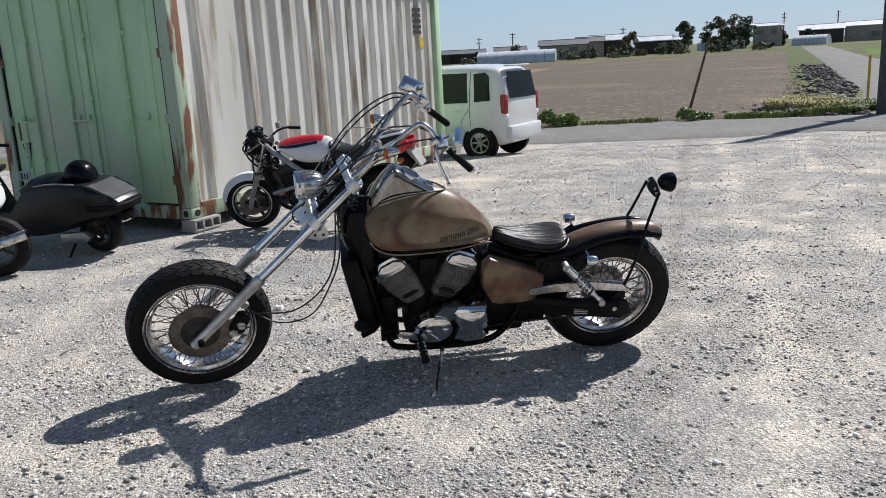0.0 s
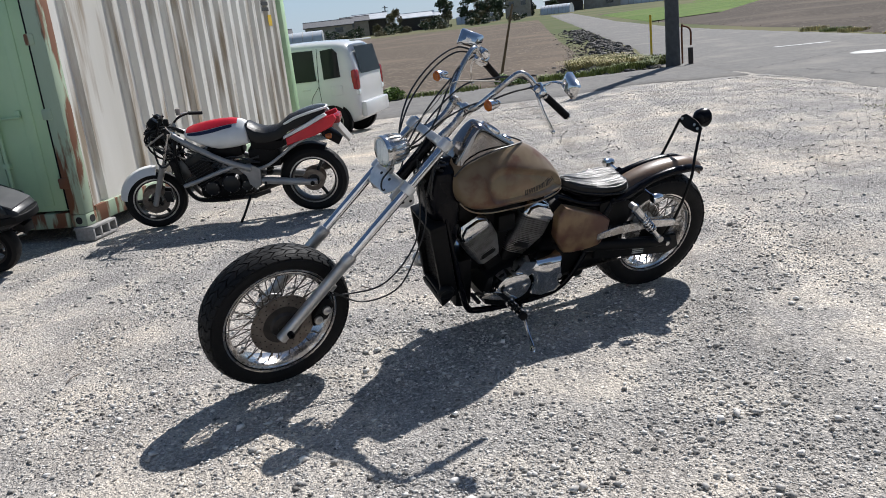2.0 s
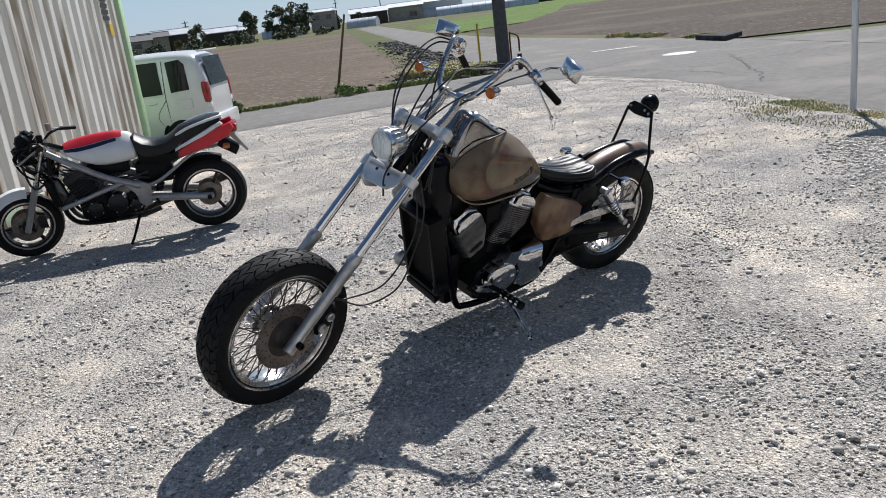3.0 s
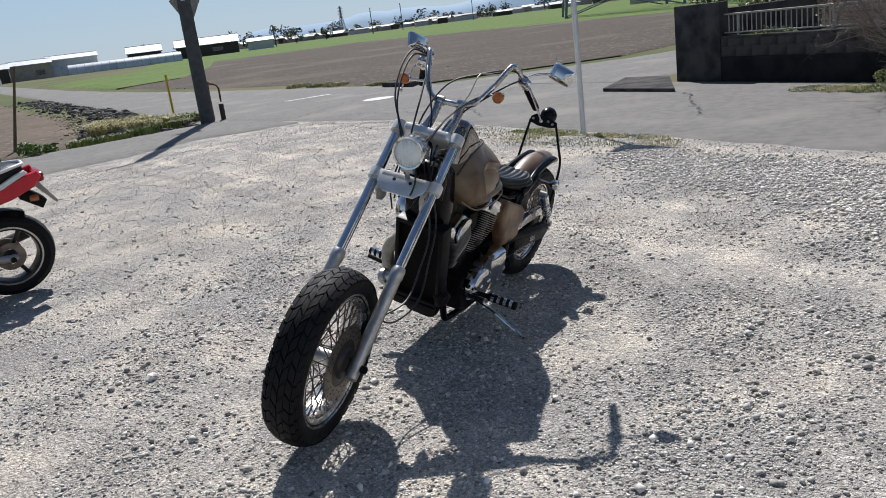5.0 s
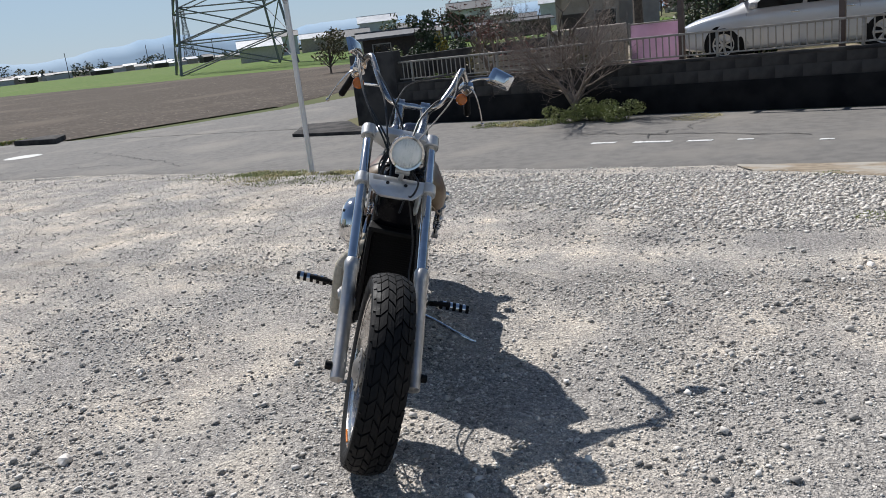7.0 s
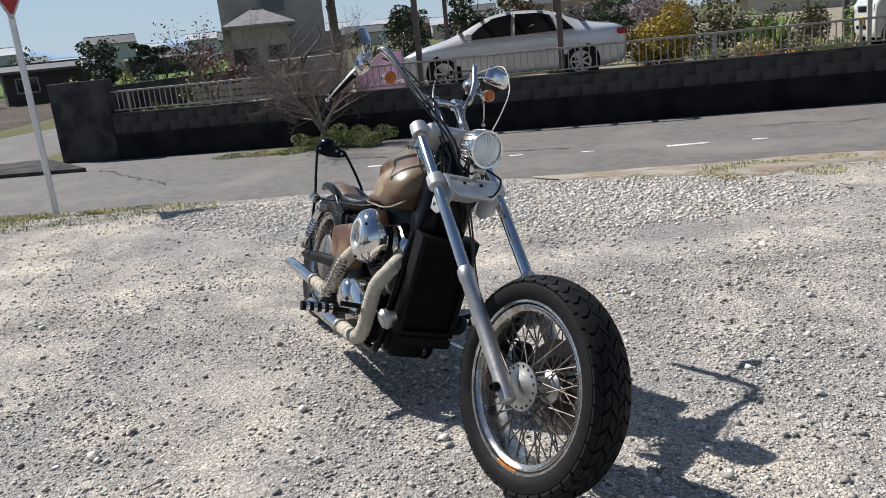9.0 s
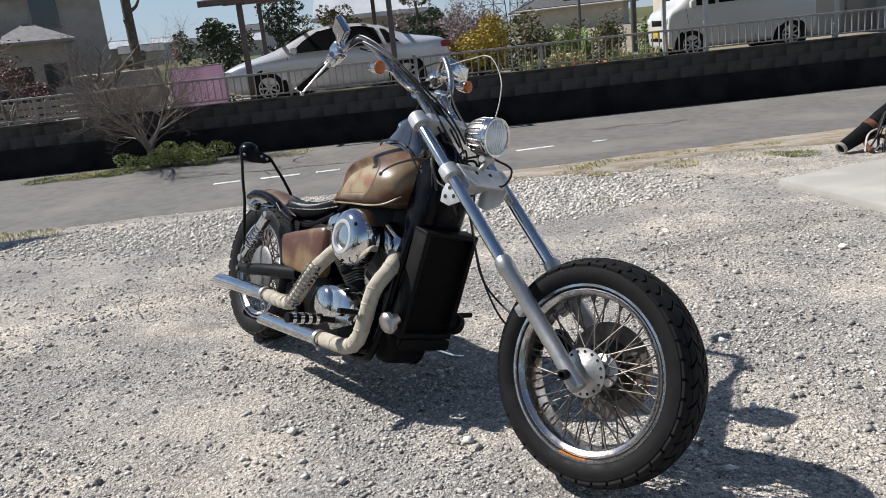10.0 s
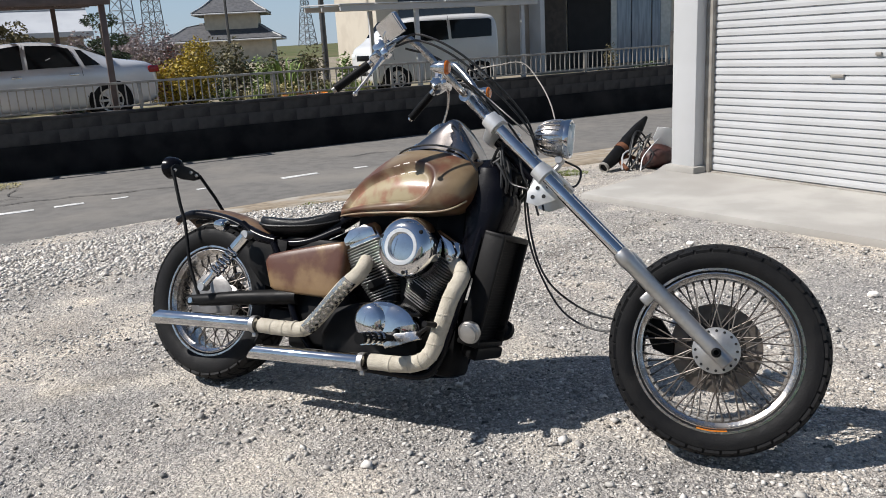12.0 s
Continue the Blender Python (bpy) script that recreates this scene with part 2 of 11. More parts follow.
VERGE_DIRT = mat("verge_dirt", (0.375, 0.315, 0.240), (0.27, 0.222, 0.165), 9, rough=0.95, bump=1.0, bump_scale=38, c3=(0.42, 0.39, 0.34), scale3=2.4, lo3=0.48, hi3=0.62, spec=0.1)
GARDEN_SOIL = mat("garden_earth", (0.36, 0.315, 0.245), (0.27, 0.235, 0.18), 3, rough=0.95, bump=0.5, bump_scale=30, c3=(0.20, 0.19, 0.10), scale3=0.6, spec=0.1)
TAN_SOIL = mat("dry_tan_soil", (0.30, 0.20, 0.12), (0.24, 0.15, 0.09), 1.2, rough=0.95, bump=0.6, bump_scale=8, spec=0.1)
CROP = mat("young_crop", (0.135, 0.205, 0.045), (0.085, 0.14, 0.03), 1.3, rough=0.9, bump=1.0, bump_scale=14, c3=(0.15, 0.19, 0.06), scale3=0.15, spec=0.1)
FAR_LAND = mat("far_land", (0.16, 0.15, 0.08), (0.10, 0.12, 0.05), 0.05, rough=0.95, spec=0.1)
# distance haze mixed into the base colour
HILL = mat("haze_blue_hill", (0.36, 0.46, 0.56), (0.31, 0.42, 0.54), 0.004, rough=1.0, spec=0.0)
FOOT_DARK = mat("damp_black_concrete", (0.024, 0.023, 0.023), (0.011, 0.011, 0.012), 2.4, rough=0.9, bump=0.6, bump_scale=30, c3=(0.04, 0.038, 0.036), scale3=0.8, lo3=0.6, hi3=0.8, spec=0.15)
WALL_DARK = mat("weathered_block_wall", (0.088, 0.082, 0.077), (0.036, 0.035, 0.036), 2.2, rough=0.92, bump=0.7, bump_scale=35, c3=(0.115, 0.106, 0.096), scale3=1.3, lo3=0.56, hi3=0.74, spec=0.15, rand=0.06)
CONCRETE = mat("pale_concrete", (0.46, 0.44, 0.405), (0.38, 0.365, 0.335), 2.2, rough=0.85, bump=0.25, bump_scale=60, c3=(0.36, 0.34, 0.31), scale3=0.5, spec=0.3)
GREY_BLOCK = mat("grey_block", (0.42, 0.41, 0.39), (0.33, 0.32, 0.31), 30, rough=0.9, bump=0.6, bump_scale=120, spec=0.2)
POLE_GREY = mat("utility_pole_concrete", (0.10, 0.10, 0.10), (0.075, 0.075, 0.075), 6, rough=0.85, bump=0.2, bump_scale=30)
FENCE_GREY = mat("weathered_aluminium", (0.40, 0.375, 0.335), (0.30, 0.275, 0.24), 9, rough=0.5, metal=0.2)
WHITE_PAINT = mat("white_paint", (0.58, 0.585, 0.59), (0.53, 0.535, 0.535), 1.5, rough=0.45, c3=(0.47, 0.46, 0.44), scale3=0.6, lo3=0.55, hi3=0.8)
CREAM = mat("cream_plaster", (0.62, 0.56, 0.46), (0.55, 0.49, 0.40), 2, rough=0.85, bump=0.2, bump_scale=50)
BEIGE_WALL = mat("beige_siding", (0.42, 0.37, 0.31), (0.35, 0.305, 0.255), 1.4, rough=0.8, bump=0.2, bump_scale=40)
ROOF_TILE = mat("grey_roof_tile", (0.13, 0.13, 0.135), (0.085, 0.085, 0.09), 3, rough=0.6, bump=0.3, bump_scale=8)
ROOF_PALE = mat("pale_metal_roof", (0.62, 0.64, 0.66), (0.5, 0.52, 0.55), 0.8, rough=0.5)
DARK_WOOD = mat("dark_wood", (0.06, 0.045, 0.035), (0.035, 0.028, 0.022), 6, rough=0.7)
# near-black for flat patches that stand for the shade inside holes and openings
DARK_VOID = mat("opening_shade", (0.012, 0.012, 0.013), (0.008, 0.008, 0.009), 3, rough=0.8)
WINDOW = mat("window_glass", (0.02, 0.023, 0.026), (0.03, 0.033, 0.036), 2, rough=0.06, spec=0.8)
LEAF_DARK = mat("dark_evergreen_leaf", (0.05, 0.078, 0.028), (0.028, 0.046, 0.017), 4, rough=0.6, island=0.5)
LEAF_GREEN = mat("green_leaf", (0.20, 0.28, 0.06), (0.125, 0.19, 0.04), 5, rough=0.6, island=0.5)
IVY = mat("dull_ivy_leaf", (0.30, 0.33, 0.10), (0.19, 0.22, 0.065), 5, rough=0.6, island=0.5)
LEAF_OLIVE = mat("olive_leaf", (0.175, 0.150, 0.068), (0.105, 0.098, 0.045), 5, rough=0.65, island=0.45)
LEAF_YELLOW = mat("yellow_blossom", (0.50, 0.36, 0.03), (0.30, 0.23, 0.025), 6, rough=0.6, island=0.4)
LEAF_RED = mat("reddish_leaf", (0.20, 0.07, 0.05), (0.12, 0.045, 0.035), 5, rough=0.6, island=0.5)
BLOSSOM = mat("faded_blossom", (0.34, 0.27, 0.27), (0.22, 0.175, 0.17), 5, rough=0.7, island=0.4)
GRASS_BLADE = mat("grass_blade", (0.25, 0.28, 0.085), (0.16, 0.20, 0.05), 5, rough=0.7, island=0.5)
STRAW = mat("straw_blade", (0.52, 0.46, 0.22), (0.38, 0.34, 0.15), 5, rough=0.8, island=0.4)
BARK = mat("grey_brown_bark", (0.13, 0.105, 0.085), (0.075, 0.06, 0.05), 12, rough=0.9, bump=0.6, bump_scale=40)
TWIG = mat("bare_twig", (0.27, 0.215, 0.18), (0.17, 0.135, 0.115), 10, rough=0.85, island=0.3)

TYRE = mat("tyre_rubber", (0.011, 0.011, 0.0115), (0.008, 0.008, 0.0088), 25, rough=0.75, rough2=0.55, bump=0.15, bump_scale=150, c3=(0.045, 0.041, 0.037), scale3=3.0, lo3=0.58, hi3=0.85, spec=0.18)
CHROME = mat("chrome", (0.70, 0.695, 0.69), (0.58, 0.575, 0.57), 14, rough=0.05, rough2=0.12, metal=1.0)
DULL_CHROME = mat("pitted_chrome", (0.62, 0.61, 0.60), (0.40, 0.37, 0.34), 22, rough=0.16, rough2=0.32, metal=1.0, bump=0.06, bump_scale=120)
ALLOY = mat("dull_alloy", (0.50, 0.49, 0.475), (0.40, 0.39, 0.375), 18, rough=0.35, rough2=0.5, metal=0.9, bump=0.08, bump_scale=90)
RAW_ALLOY = mat("pale_raw_alloy", (0.68, 0.68, 0.67), (0.56, 0.56, 0.55), 16, rough=0.38, metal=0.55, bump=0.05, bump_scale=90)
DASH_CHROME = mat("smoky_chrome", (0.29, 0.275, 0.265), (0.22, 0.20, 0.19), 8, rough=0.09, rough2=0.16, metal=1.0)
# alloy made darker in its colour for the shade the rear drum sits in
DRUM = mat("shade_dark_alloy", (0.24, 0.235, 0.23), (0.17, 0.165, 0.16), 18, rough=0.45, metal=0.7, bump=0.1, bump_scale=80)
FIN_EDGE = mat("bright_edged_fin_metal", (0.36, 0.35, 0.34), (0.22, 0.215, 0.21), 24, rough=0.34, metal=0.85)
SPOKE = mat("spoke_steel", (0.17, 0.155, 0.14), (0.10, 0.085, 0.075), 30, rough=0.5, metal=0.8)
DISC = mat("worn_brake_disc", (0.22, 0.19, 0.165), (0.15, 0.125, 0.105), 20, rough=0.45, metal=0.8, bump=0.1, bump_scale=80)
DISC_DARK = mat("dark_disc_carrier", (0.06, 0.052, 0.047), (0.04, 0.036, 0.033), 18, rough=0.5, metal=0.6)
BLACK_PAINT = mat("gloss_black_paint", (0.0035, 0.0035, 0.0055), (0.005, 0.005, 0.0075), 8, rough=0.16, rough2=0.28, spec=0.13)
SATIN_BLACK = mat("satin_black", (0.0065, 0.0065, 0.007), (0.010, 0.0097, 0.0097), 14, rough=0.42, rough2=0.56, spec=0.13, bump=0.05, bump_scale=90)
BLACK_PLASTIC = mat("black_plastic", (0.0055, 0.0055, 0.006), (0.008, 0.008, 0.0085), 20, rough=0.5, spec=0.12)
GUNMETAL = mat("gunmetal_plastic", (0.013, 0.014, 0.0155), (0.010, 0.0105, 0.0115), 6, rough=0.3, rough2=0.42, spec=0.3)
LEATHER = mat("black_leather", (0.006, 0.006, 0.0065), (0.009, 0.009, 0.0095), 30, rough=0.30, rough2=0.42, spec=0.28, bump=0.2, bump_scale=180)
PATINA = mat("rust_brown_fender_paint", (0.215, 0.138, 0.080), (0.100, 0.055, 0.032), 7.0, rough=0.34, rough2=0.46, c3=(0.125, 0.046, 0.028), scale3=5.5, lo3=0.50, hi3=0.64, bump=0.05, bump_scale=70, lo=0.42, hi=0.64)
PANEL_PAINT = mat("stained_panel_paint", (0.255, 0.165, 0.085), (0.155, 0.084, 0.042), 6.0, rough=0.30, rough2=0.45, c3=(0.105, 0.042, 0.026), scale3=6.0, lo3=0.47, hi3=0.60, bump=0.05, bump_scale=70)
WRAP = mat("cream_heat_wrap", (0.60, 0.55, 0.45), (0.50, 0.45, 0.36), 26, rough=0.9, bump=0.6, bump_scale=220)
AMBER = mat("amber_lens", (0.50, 0.13, 0.012), (0.38, 0.09, 0.008), 20, rough=0.15, spec=0.6)
RED_LENS = mat("red_lens", (0.36, 0.01, 0.012), (0.25, 0.006, 0.008), 12, rough=0.15, spec=0.6)
CLEAR_LENS = mat("ribbed_clear_lens", (0.95, 0.98, 0.96), (0.85, 0.90, 0.88), 30, rough=0.08, spec=0.8)
CABLE = mat("black_cable", (0.012, 0.012, 0.012), (0.02, 0.02, 0.02), 30, rough=0.45)
RUST = mat("rust", (0.20, 0.075, 0.03), (0.11, 0.04, 0.018), 14, rough=0.9, bump=0.5, bump_scale=90)
CONT_GREEN = mat("container_green_paint", (0.53, 0.74, 0.44), (0.45, 0.65, 0.385), 1.4, rough=0.5, rough2=0.65, bump=0.08, bump_scale=25, c3=(0.52, 0.63, 0.44), scale3=0.8)
CONT_POST = mat("rusted_green_post", (0.46, 0.56, 0.40), (0.38, 0.49, 0.34), 3.0, rough=0.65, c3=(0.19, 0.075, 0.032), scale3=5.5, lo3=0.485, hi3=0.54, bump=0.15, bump_scale=60, stretch=(1, 1, 0.22))
CONT_WHITE = mat("container_white_paint", (0.80, 0.775, 0.71), (0.66, 0.63, 0.56), 1.6, rough=0.5, c3=(0.34, 0.27, 0.19), scale3=7.0, lo3=0.52, hi3=0.68, bump=0.08, bump_scale=30, stretch=(1, 1, 0.10))
CAR_WHITE = mat("white_car_paint", (0.78, 0.78, 0.77), (0.74, 0.74, 0.73), 2, rough=0.22, coat=0.5)
CAR_SILVER = mat("silver_car_paint", (0.66, 0.685, 0.735), (0.61, 0.635, 0.685), 2, rough=0.22, metal=0.2, coat=0.5)
CAR_GLASS = mat("tinted_car_glass", (0.008, 0.010, 0.012), (0.014, 0.016, 0.018), 2, rough=0.04, spec=0.25)
BIKE_RED = mat("red_fairing_paint", (0.68, 0.012, 0.03), (0.58, 0.01, 0.024), 6, rough=0.35)
SPAR = mat("grey_painted_spar", (0.38, 0.375, 0.37), (0.30, 0.295, 0.29), 8, rough=0.4, metal=0.3)
BIKE_WHITE = mat("white_fairing_paint", (0.84, 0.84, 0.82), (0.76, 0.76, 0.74), 6, rough=0.4)
YELLOW = mat("yellow_marking", (0.70, 0.48, 0.02), (0.6, 0.4, 0.02), 6, rough=0.6)
SIGN_RED = mat("sign_red", (0.45, 0.03, 0.025), (0.4, 0.025, 0.02), 5, rough=0.5)
PINK = mat("pink_cloth", (0.78, 0.58, 0.72), (0.70, 0.50, 0.63), 3, rough=0.9)
POLY_ROOF = mat("smoked_polycarbonate", (0.32, 0.22, 0.20), (0.26, 0.18, 0.16), 2, rough=0.3)
INK = mat("dark_lettering", (0.02, 0.018, 0.016), (0.03, 0.026, 0.022), 40, rough=0.6)
PLASTIC_SHEET = mat("greenhouse_film", (0.66, 0.69, 0.72), (0.55, 0.58, 0.62), 0.8, rough=0.35)
PALE_BAR = mat("pale_marking", (0.6, 0.62, 0.6), (0.5, 0.52, 0.5), 8, rough=0.6)
ORANGE = mat("orange_reflector", (0.85, 0.28, 0.02), (0.7, 0.2, 0.015), 20, rough=0.3)


# ---- mesh helpers ----
def finish(name, bm, material, parent=None, label="", smooth=True):
    me = bpy.data.meshes.new(name)
    bmesh.ops.recalc_face_normals(bm, faces=bm.faces)
    if smooth:
        for f in bm.faces:
            f.smooth = True
        for e in bm.edges:
            if len(e.link_faces) != 2 or e.calc_face_angle(0) > 0.6:
                e.smooth = False
    bm.to_mesh(me)
    bm.free()
    for m in material if isinstance(material, (list, tuple)) else [material]:
        me.materials.append(m)
    ob = new(name, me)
    if parent is not None:
        ob.parent = parent
    if label:
        ob["label"] = label
    return ob


def part(name, bm, material, parent, label="", smooth=True):
    return finish(name, bm, material, parent, label, smooth)


def thing(name, matrix=None, label="", category="", group="", kind=""):
    ob = new(name)
    ob.empty_display_size = 0.1
    if matrix is not None:
        ob.matrix_world = matrix
    return tagged(ob, label, category, group, kind)


def again(ob, parent, m=None, name=None):
    """A further object on the same mesh."""
    o = ob.copy()
    scene.collection.objects.link(o)
    o.parent = parent
    if m is not None:
        o.matrix_local = m
    return o


def box(bm, size, m=None, bevel=0.0):
    r = bmesh.ops.create_cube(bm, size=1.0, matrix=(m or Matrix()) @ Matrix.Diagonal((*size, 1)))
    if bevel:
        edges = list({e for v in r["verts"] for e in v.link_edges})
        bmesh.ops.bevel(bm, geom=edges, offset=bevel, segments=2, profile=0.5, affect="EDGES", clamp_overlap=True)
    return bm


def lathe(bm, profile, m=None, seg=32, closed=False, arc=None):
    """Turns (radius, height) pairs about the local z axis."""
    m = m or Matrix()
    rings = []
    n = seg if arc is None else seg + 1
    for k in range(n):
        a = (2 * math.pi if arc is None else arc) * k / seg
        rings.append([bm.verts.new(m @ Vector((r * math.cos(a), r * math.sin(a), z))) for r, z in profile])
    count = len(profile)
    for k in range(seg):
        p, q = rings[k], rings[(k + 1) % n]
        for i in range(count if closed else count - 1):
            j = (i + 1) % count
            bm.faces.new((p[i], q[i], q[j], p[j]))
    if not closed and arc is None:
        for i, flip in ((0, False), (count - 1, True)):
            if profile[i][0] > 1e-5:
                ring = [rings[k][i] for k in range(n)]
                bm.faces.new(ring[::-1] if flip else ring)
    bmesh.ops.remove_doubles(bm, verts=[v for ring in rings for v in ring], dist=1e-5)
    return bm


def smooth_path(pts, per=6):
    """A curve through the points."""
    p = [Vector(q) for q in pts]
    if len(p) < 3:
        return p
    p = [2 * p[0] - p[1]] + p + [2 * p[-1] - p[-2]]
    out = []
    for i in range(1, len(p) - 2):
        for k in range(per):
            t = k / per
            out.append(0.5 * (2 * p[i] + (p[i + 1] - p[i - 1]) * t + (2 * p[i - 1] - 5 * p[i] + 4 * p[i + 1] - p[i + 2]) * t * t + (3 * p[i] - p[i - 1] - 3 * p[i + 1] + p[i + 2]) * t**3))
    out.append(p[-2])
    return out


def tube(bm, pts, r, seg=10, per=6, caps=True, flat=1.0):
    """A round bar along a smooth path; r one radius or one for each path point."""
    path = smooth_path(pts, per) if per else [Vector(q) for q in pts]
    rs = r if isinstance(r, (list, tuple)) else [r, r]
    rings, side = [], None
    for i, p in enumerate(path):
        t = (path[min(i + 1, len(path) - 1)] - path[max(i - 1, 0)]).normalized()
        if side is None:
            side = t.cross(Vector((0, 0, 1)) if abs(t.z) < 0.95 else Vector((1, 0, 0))).normalized()
        side = (side - t * side.dot(t)).normalized()
        up = t.cross(side)
        x = i / (len(path) - 1) * (len(rs) - 1)
        k = min(int(x), len(rs) - 2)
        rad = rs[k] + (rs[k + 1] - rs[k]) * (x - k)
        rings.append([bm.verts.new(p + (side * math.cos(a) + up * math.sin(a) * flat) * rad) for a in (2 * math.pi * j / seg for j in range(seg))])
    for p, q in zip(rings, rings[1:]):
        for j in range(seg):
            bm.faces.new((p[j], p[(j + 1) % seg], q[(j + 1) % seg], q[j]))
    if caps:
        bm.faces.new(rings[0][::-1])
        bm.faces.new(rings[-1])
    return bm


def rod(bm, a, b, r, seg=12, r2=None):
    return tube(bm, [a, b], [r, r if r2 is None else r2], seg, 0)


def along(a, b):
    """The pose at a whose z axis points to b."""
    a, b = Vector(a), Vector(b)
    return Matrix.Translation(a) @ (b - a).to_track_quat("Z", "Y").to_matrix().to_4x4()


def loft(bm, sections, caps=True):
    """Joins closed rings of equal count."""
    rings = [[bm.verts.new(p) for p in s] for s in sections]
    n = len(rings[0])
    for p, q in zip(rings, rings[1:]):
        for j in range(n):
            bm.faces.new((p[j], p[(j + 1) % n], q[(j + 1) % n], q[j]))
    if caps:
        bm.faces.new(rings[0][::-1])
        bm.faces.new(rings[-1])
    return bm


def slab(bm, outline, a, b, axis="y", bevel=0.0):
    """A plate: an outline in the two other axes, from a to b along axis."""
    def at(p, w):
        return {"x": (w, p[0], p[1]), "y": (p[0], w, p[1]), "z": (p[0], p[1], w)}[axis]
    lo_, hi_ = [bm.verts.new(at(p, a)) for p in outline], [bm.verts.new(at(p, b)) for p in outline]
    n = len(outline)
    faces = [bm.faces.new(lo_[::-1]), bm.faces.new(hi_)]
    for j in range(n):
        faces.append(bm.faces.new((lo_[j], lo_[(j + 1) % n], hi_[(j + 1) % n], hi_[j])))
    if bevel:
        edges = list({e for f in faces[:2] for e in f.edges})
        bmesh.ops.bevel(bm, geom=edges, offset=bevel, segments=2, profile=0.5, affect="EDGES", clamp_overlap=True)
    return bm


def mesh_from(name, verts, faces, material, parent=None, label="", smooth=False):
    """One mesh from numpy arrays of vertices and equal-sized faces."""
    me = bpy.data.meshes.new(name)
    verts, faces = np.asarray(verts, np.float32), np.asarray(faces, np.int32)
    k = faces.shape[1]
    me.vertices.add(len(verts))
    me.vertices.foreach_set("co", verts.ravel())
    me.loops.add(faces.size)
    me.loops.foreach_set("vertex_index", faces.ravel())
    me.polygons.add(len(faces))
    me.polygons.foreach_set("loop_start", np.arange(0, faces.size, k, dtype=np.int32))
    me.polygons.foreach_set("use_smooth", np.full(len(faces), smooth))
    me.update(calc_edges=True)
    me.validate()
    me.materials.append(material)
    ob = new(name, me)
    if parent is not None:
        ob.parent = parent
    if label:
        ob["label"] = label
    return ob


# ---- the large structure ----
ROAD_E = Vector((0.4764, 0.8792, 0))
ROAD_N = Vector((0.8792, -0.4764, 0))


def rise(x, y):
    """The yard lies a little above the lanes; far off the land climbs very gently."""
    s = math.hypot(x, y)
    out = max((x - left_edge(y)) * 0.9, y - 15.2)
    k = min(1.0, max(0.0, (out + 1.4) / 1.6))
    low = -0.15 * k * k * (3 - 2 * k)
    return low if s < 45 else low + 0.009 * (min(s, 700) - 45)


def lie(x, y):
    """Height of the bare ground with its shallow unevenness."""
    if math.hypot(x, y) < 22:
        return rise(x, y) + 0.006 * noise.noise((x * 0.9, y * 0.9, 0)) - 0.008
    return rise(x, y) - 0.012


def left_edge(y):
    return 4.10 + 0.434 * y if y < 12 else 9.31 + (y - 12) * 0.16 if y < 22 else 10.9 + 0.55 * (y - 22) if y < 30 else 15.3 + 0.412 * (y - 30)


def right_edge(y):
    return 9.18 + 0.542 * y if y < 16 else 17.85 + 0.33 * (y - 18) if y < 58 else 31.05 + 0.42 * (y - 58)


def lot_ground():
    span = np.sinh(np.linspace(-7.1, 7.1, 260)) * 4.2
    n = len(span)
    me = bpy.data.meshes.new("ground")
    verts, faces, slots = [], [], []
    for j, y in enumerate(span):
        for i, x in enumerate(span):
            z = rise(x, y)
            verts.append((x, y, lie(x, y)))
    for j in range(n - 1):
        for i in range(n - 1):
            faces.append((j * n + i, j * n + i + 1, (j + 1) * n + i + 1, (j + 1) * n + i))
            x, y = span[i], span[j]
            slots.append(0 if (x < left_edge(y) + 0.6 and -25 < y < 17 and x > -30) else 1)
    ob = mesh_from("ground", verts, faces, GRAVEL, smooth=True)
    ob.data.materials.append(FAR_LAND)
    ob.data.polygons.foreach_set("material_index", slots)
    return tagged(ob, "grey crushed-stone gravel yard running out into farmland", "ground", kind="structure")


lot_ground()


def strip(name, rows, material, z, label, category, kind="structure", ragged=0.0, seed=0):
    """A sheet between pairs of edge points, split across, lying on the land."""
    rnd = random.Random(seed)
    verts, faces, across = [], [], 8
    fine = []
    for (a, b), (c, d) in zip(rows, rows[1:]):
        length = max((Vector(c) - Vector(a)).length, (Vector(d) - Vector(b)).length)
        k = max(1, min(60, int(length / 0.5)))
        fine += [(Vector(a).lerp(Vector(c), i / k), Vector(b).lerp(Vector(d), i / k)) for i in range(k)]
    fine.append((Vector(rows[-1][0]), Vector(rows[-1][1])))
    for a, b in fine:
        side = (b - a).normalized() * ragged
        a, b = a + side * rnd.uniform(-1, 1), b + side * rnd.uniform(-1, 1)
        for i in range(across + 1):
            p = a.lerp(b, (0, 0.02, 0.2, 0.35, 0.5, 0.65, 0.8, 0.98, 1)[i])
            sunk = max(0.035, z + 0.008) if i in (0, across) and not 0.021 < z < 0.024 else 0.0
            verts.append((p.x, p.y, rise(p.x, p.y) + z - sunk))
    w = across + 1
    for j in range(len(fine) - 1):
        for i in range(across):
            faces.append((j * w + i, j * w + i + 1, (j + 1) * w + i + 1, (j + 1) * w + i))
    return tagged(mesh_from(name, verts, faces, material, smooth=True), label, category, kind=kind)


main_rows = [((left_edge(y) + 0.05 * math.sin(y), y), (right_edge(y) - 0.1, y)) for y in (-40, -20, -10, -5, 0, 5, 9, 12, 15, 18, 22, 28, 36, 48, 70, 110, 160)]
strip("road", main_rows, ASPHALT, 0.014, "worn grey asphalt lane running past the yard", "road", ragged=0.10, seed=2)
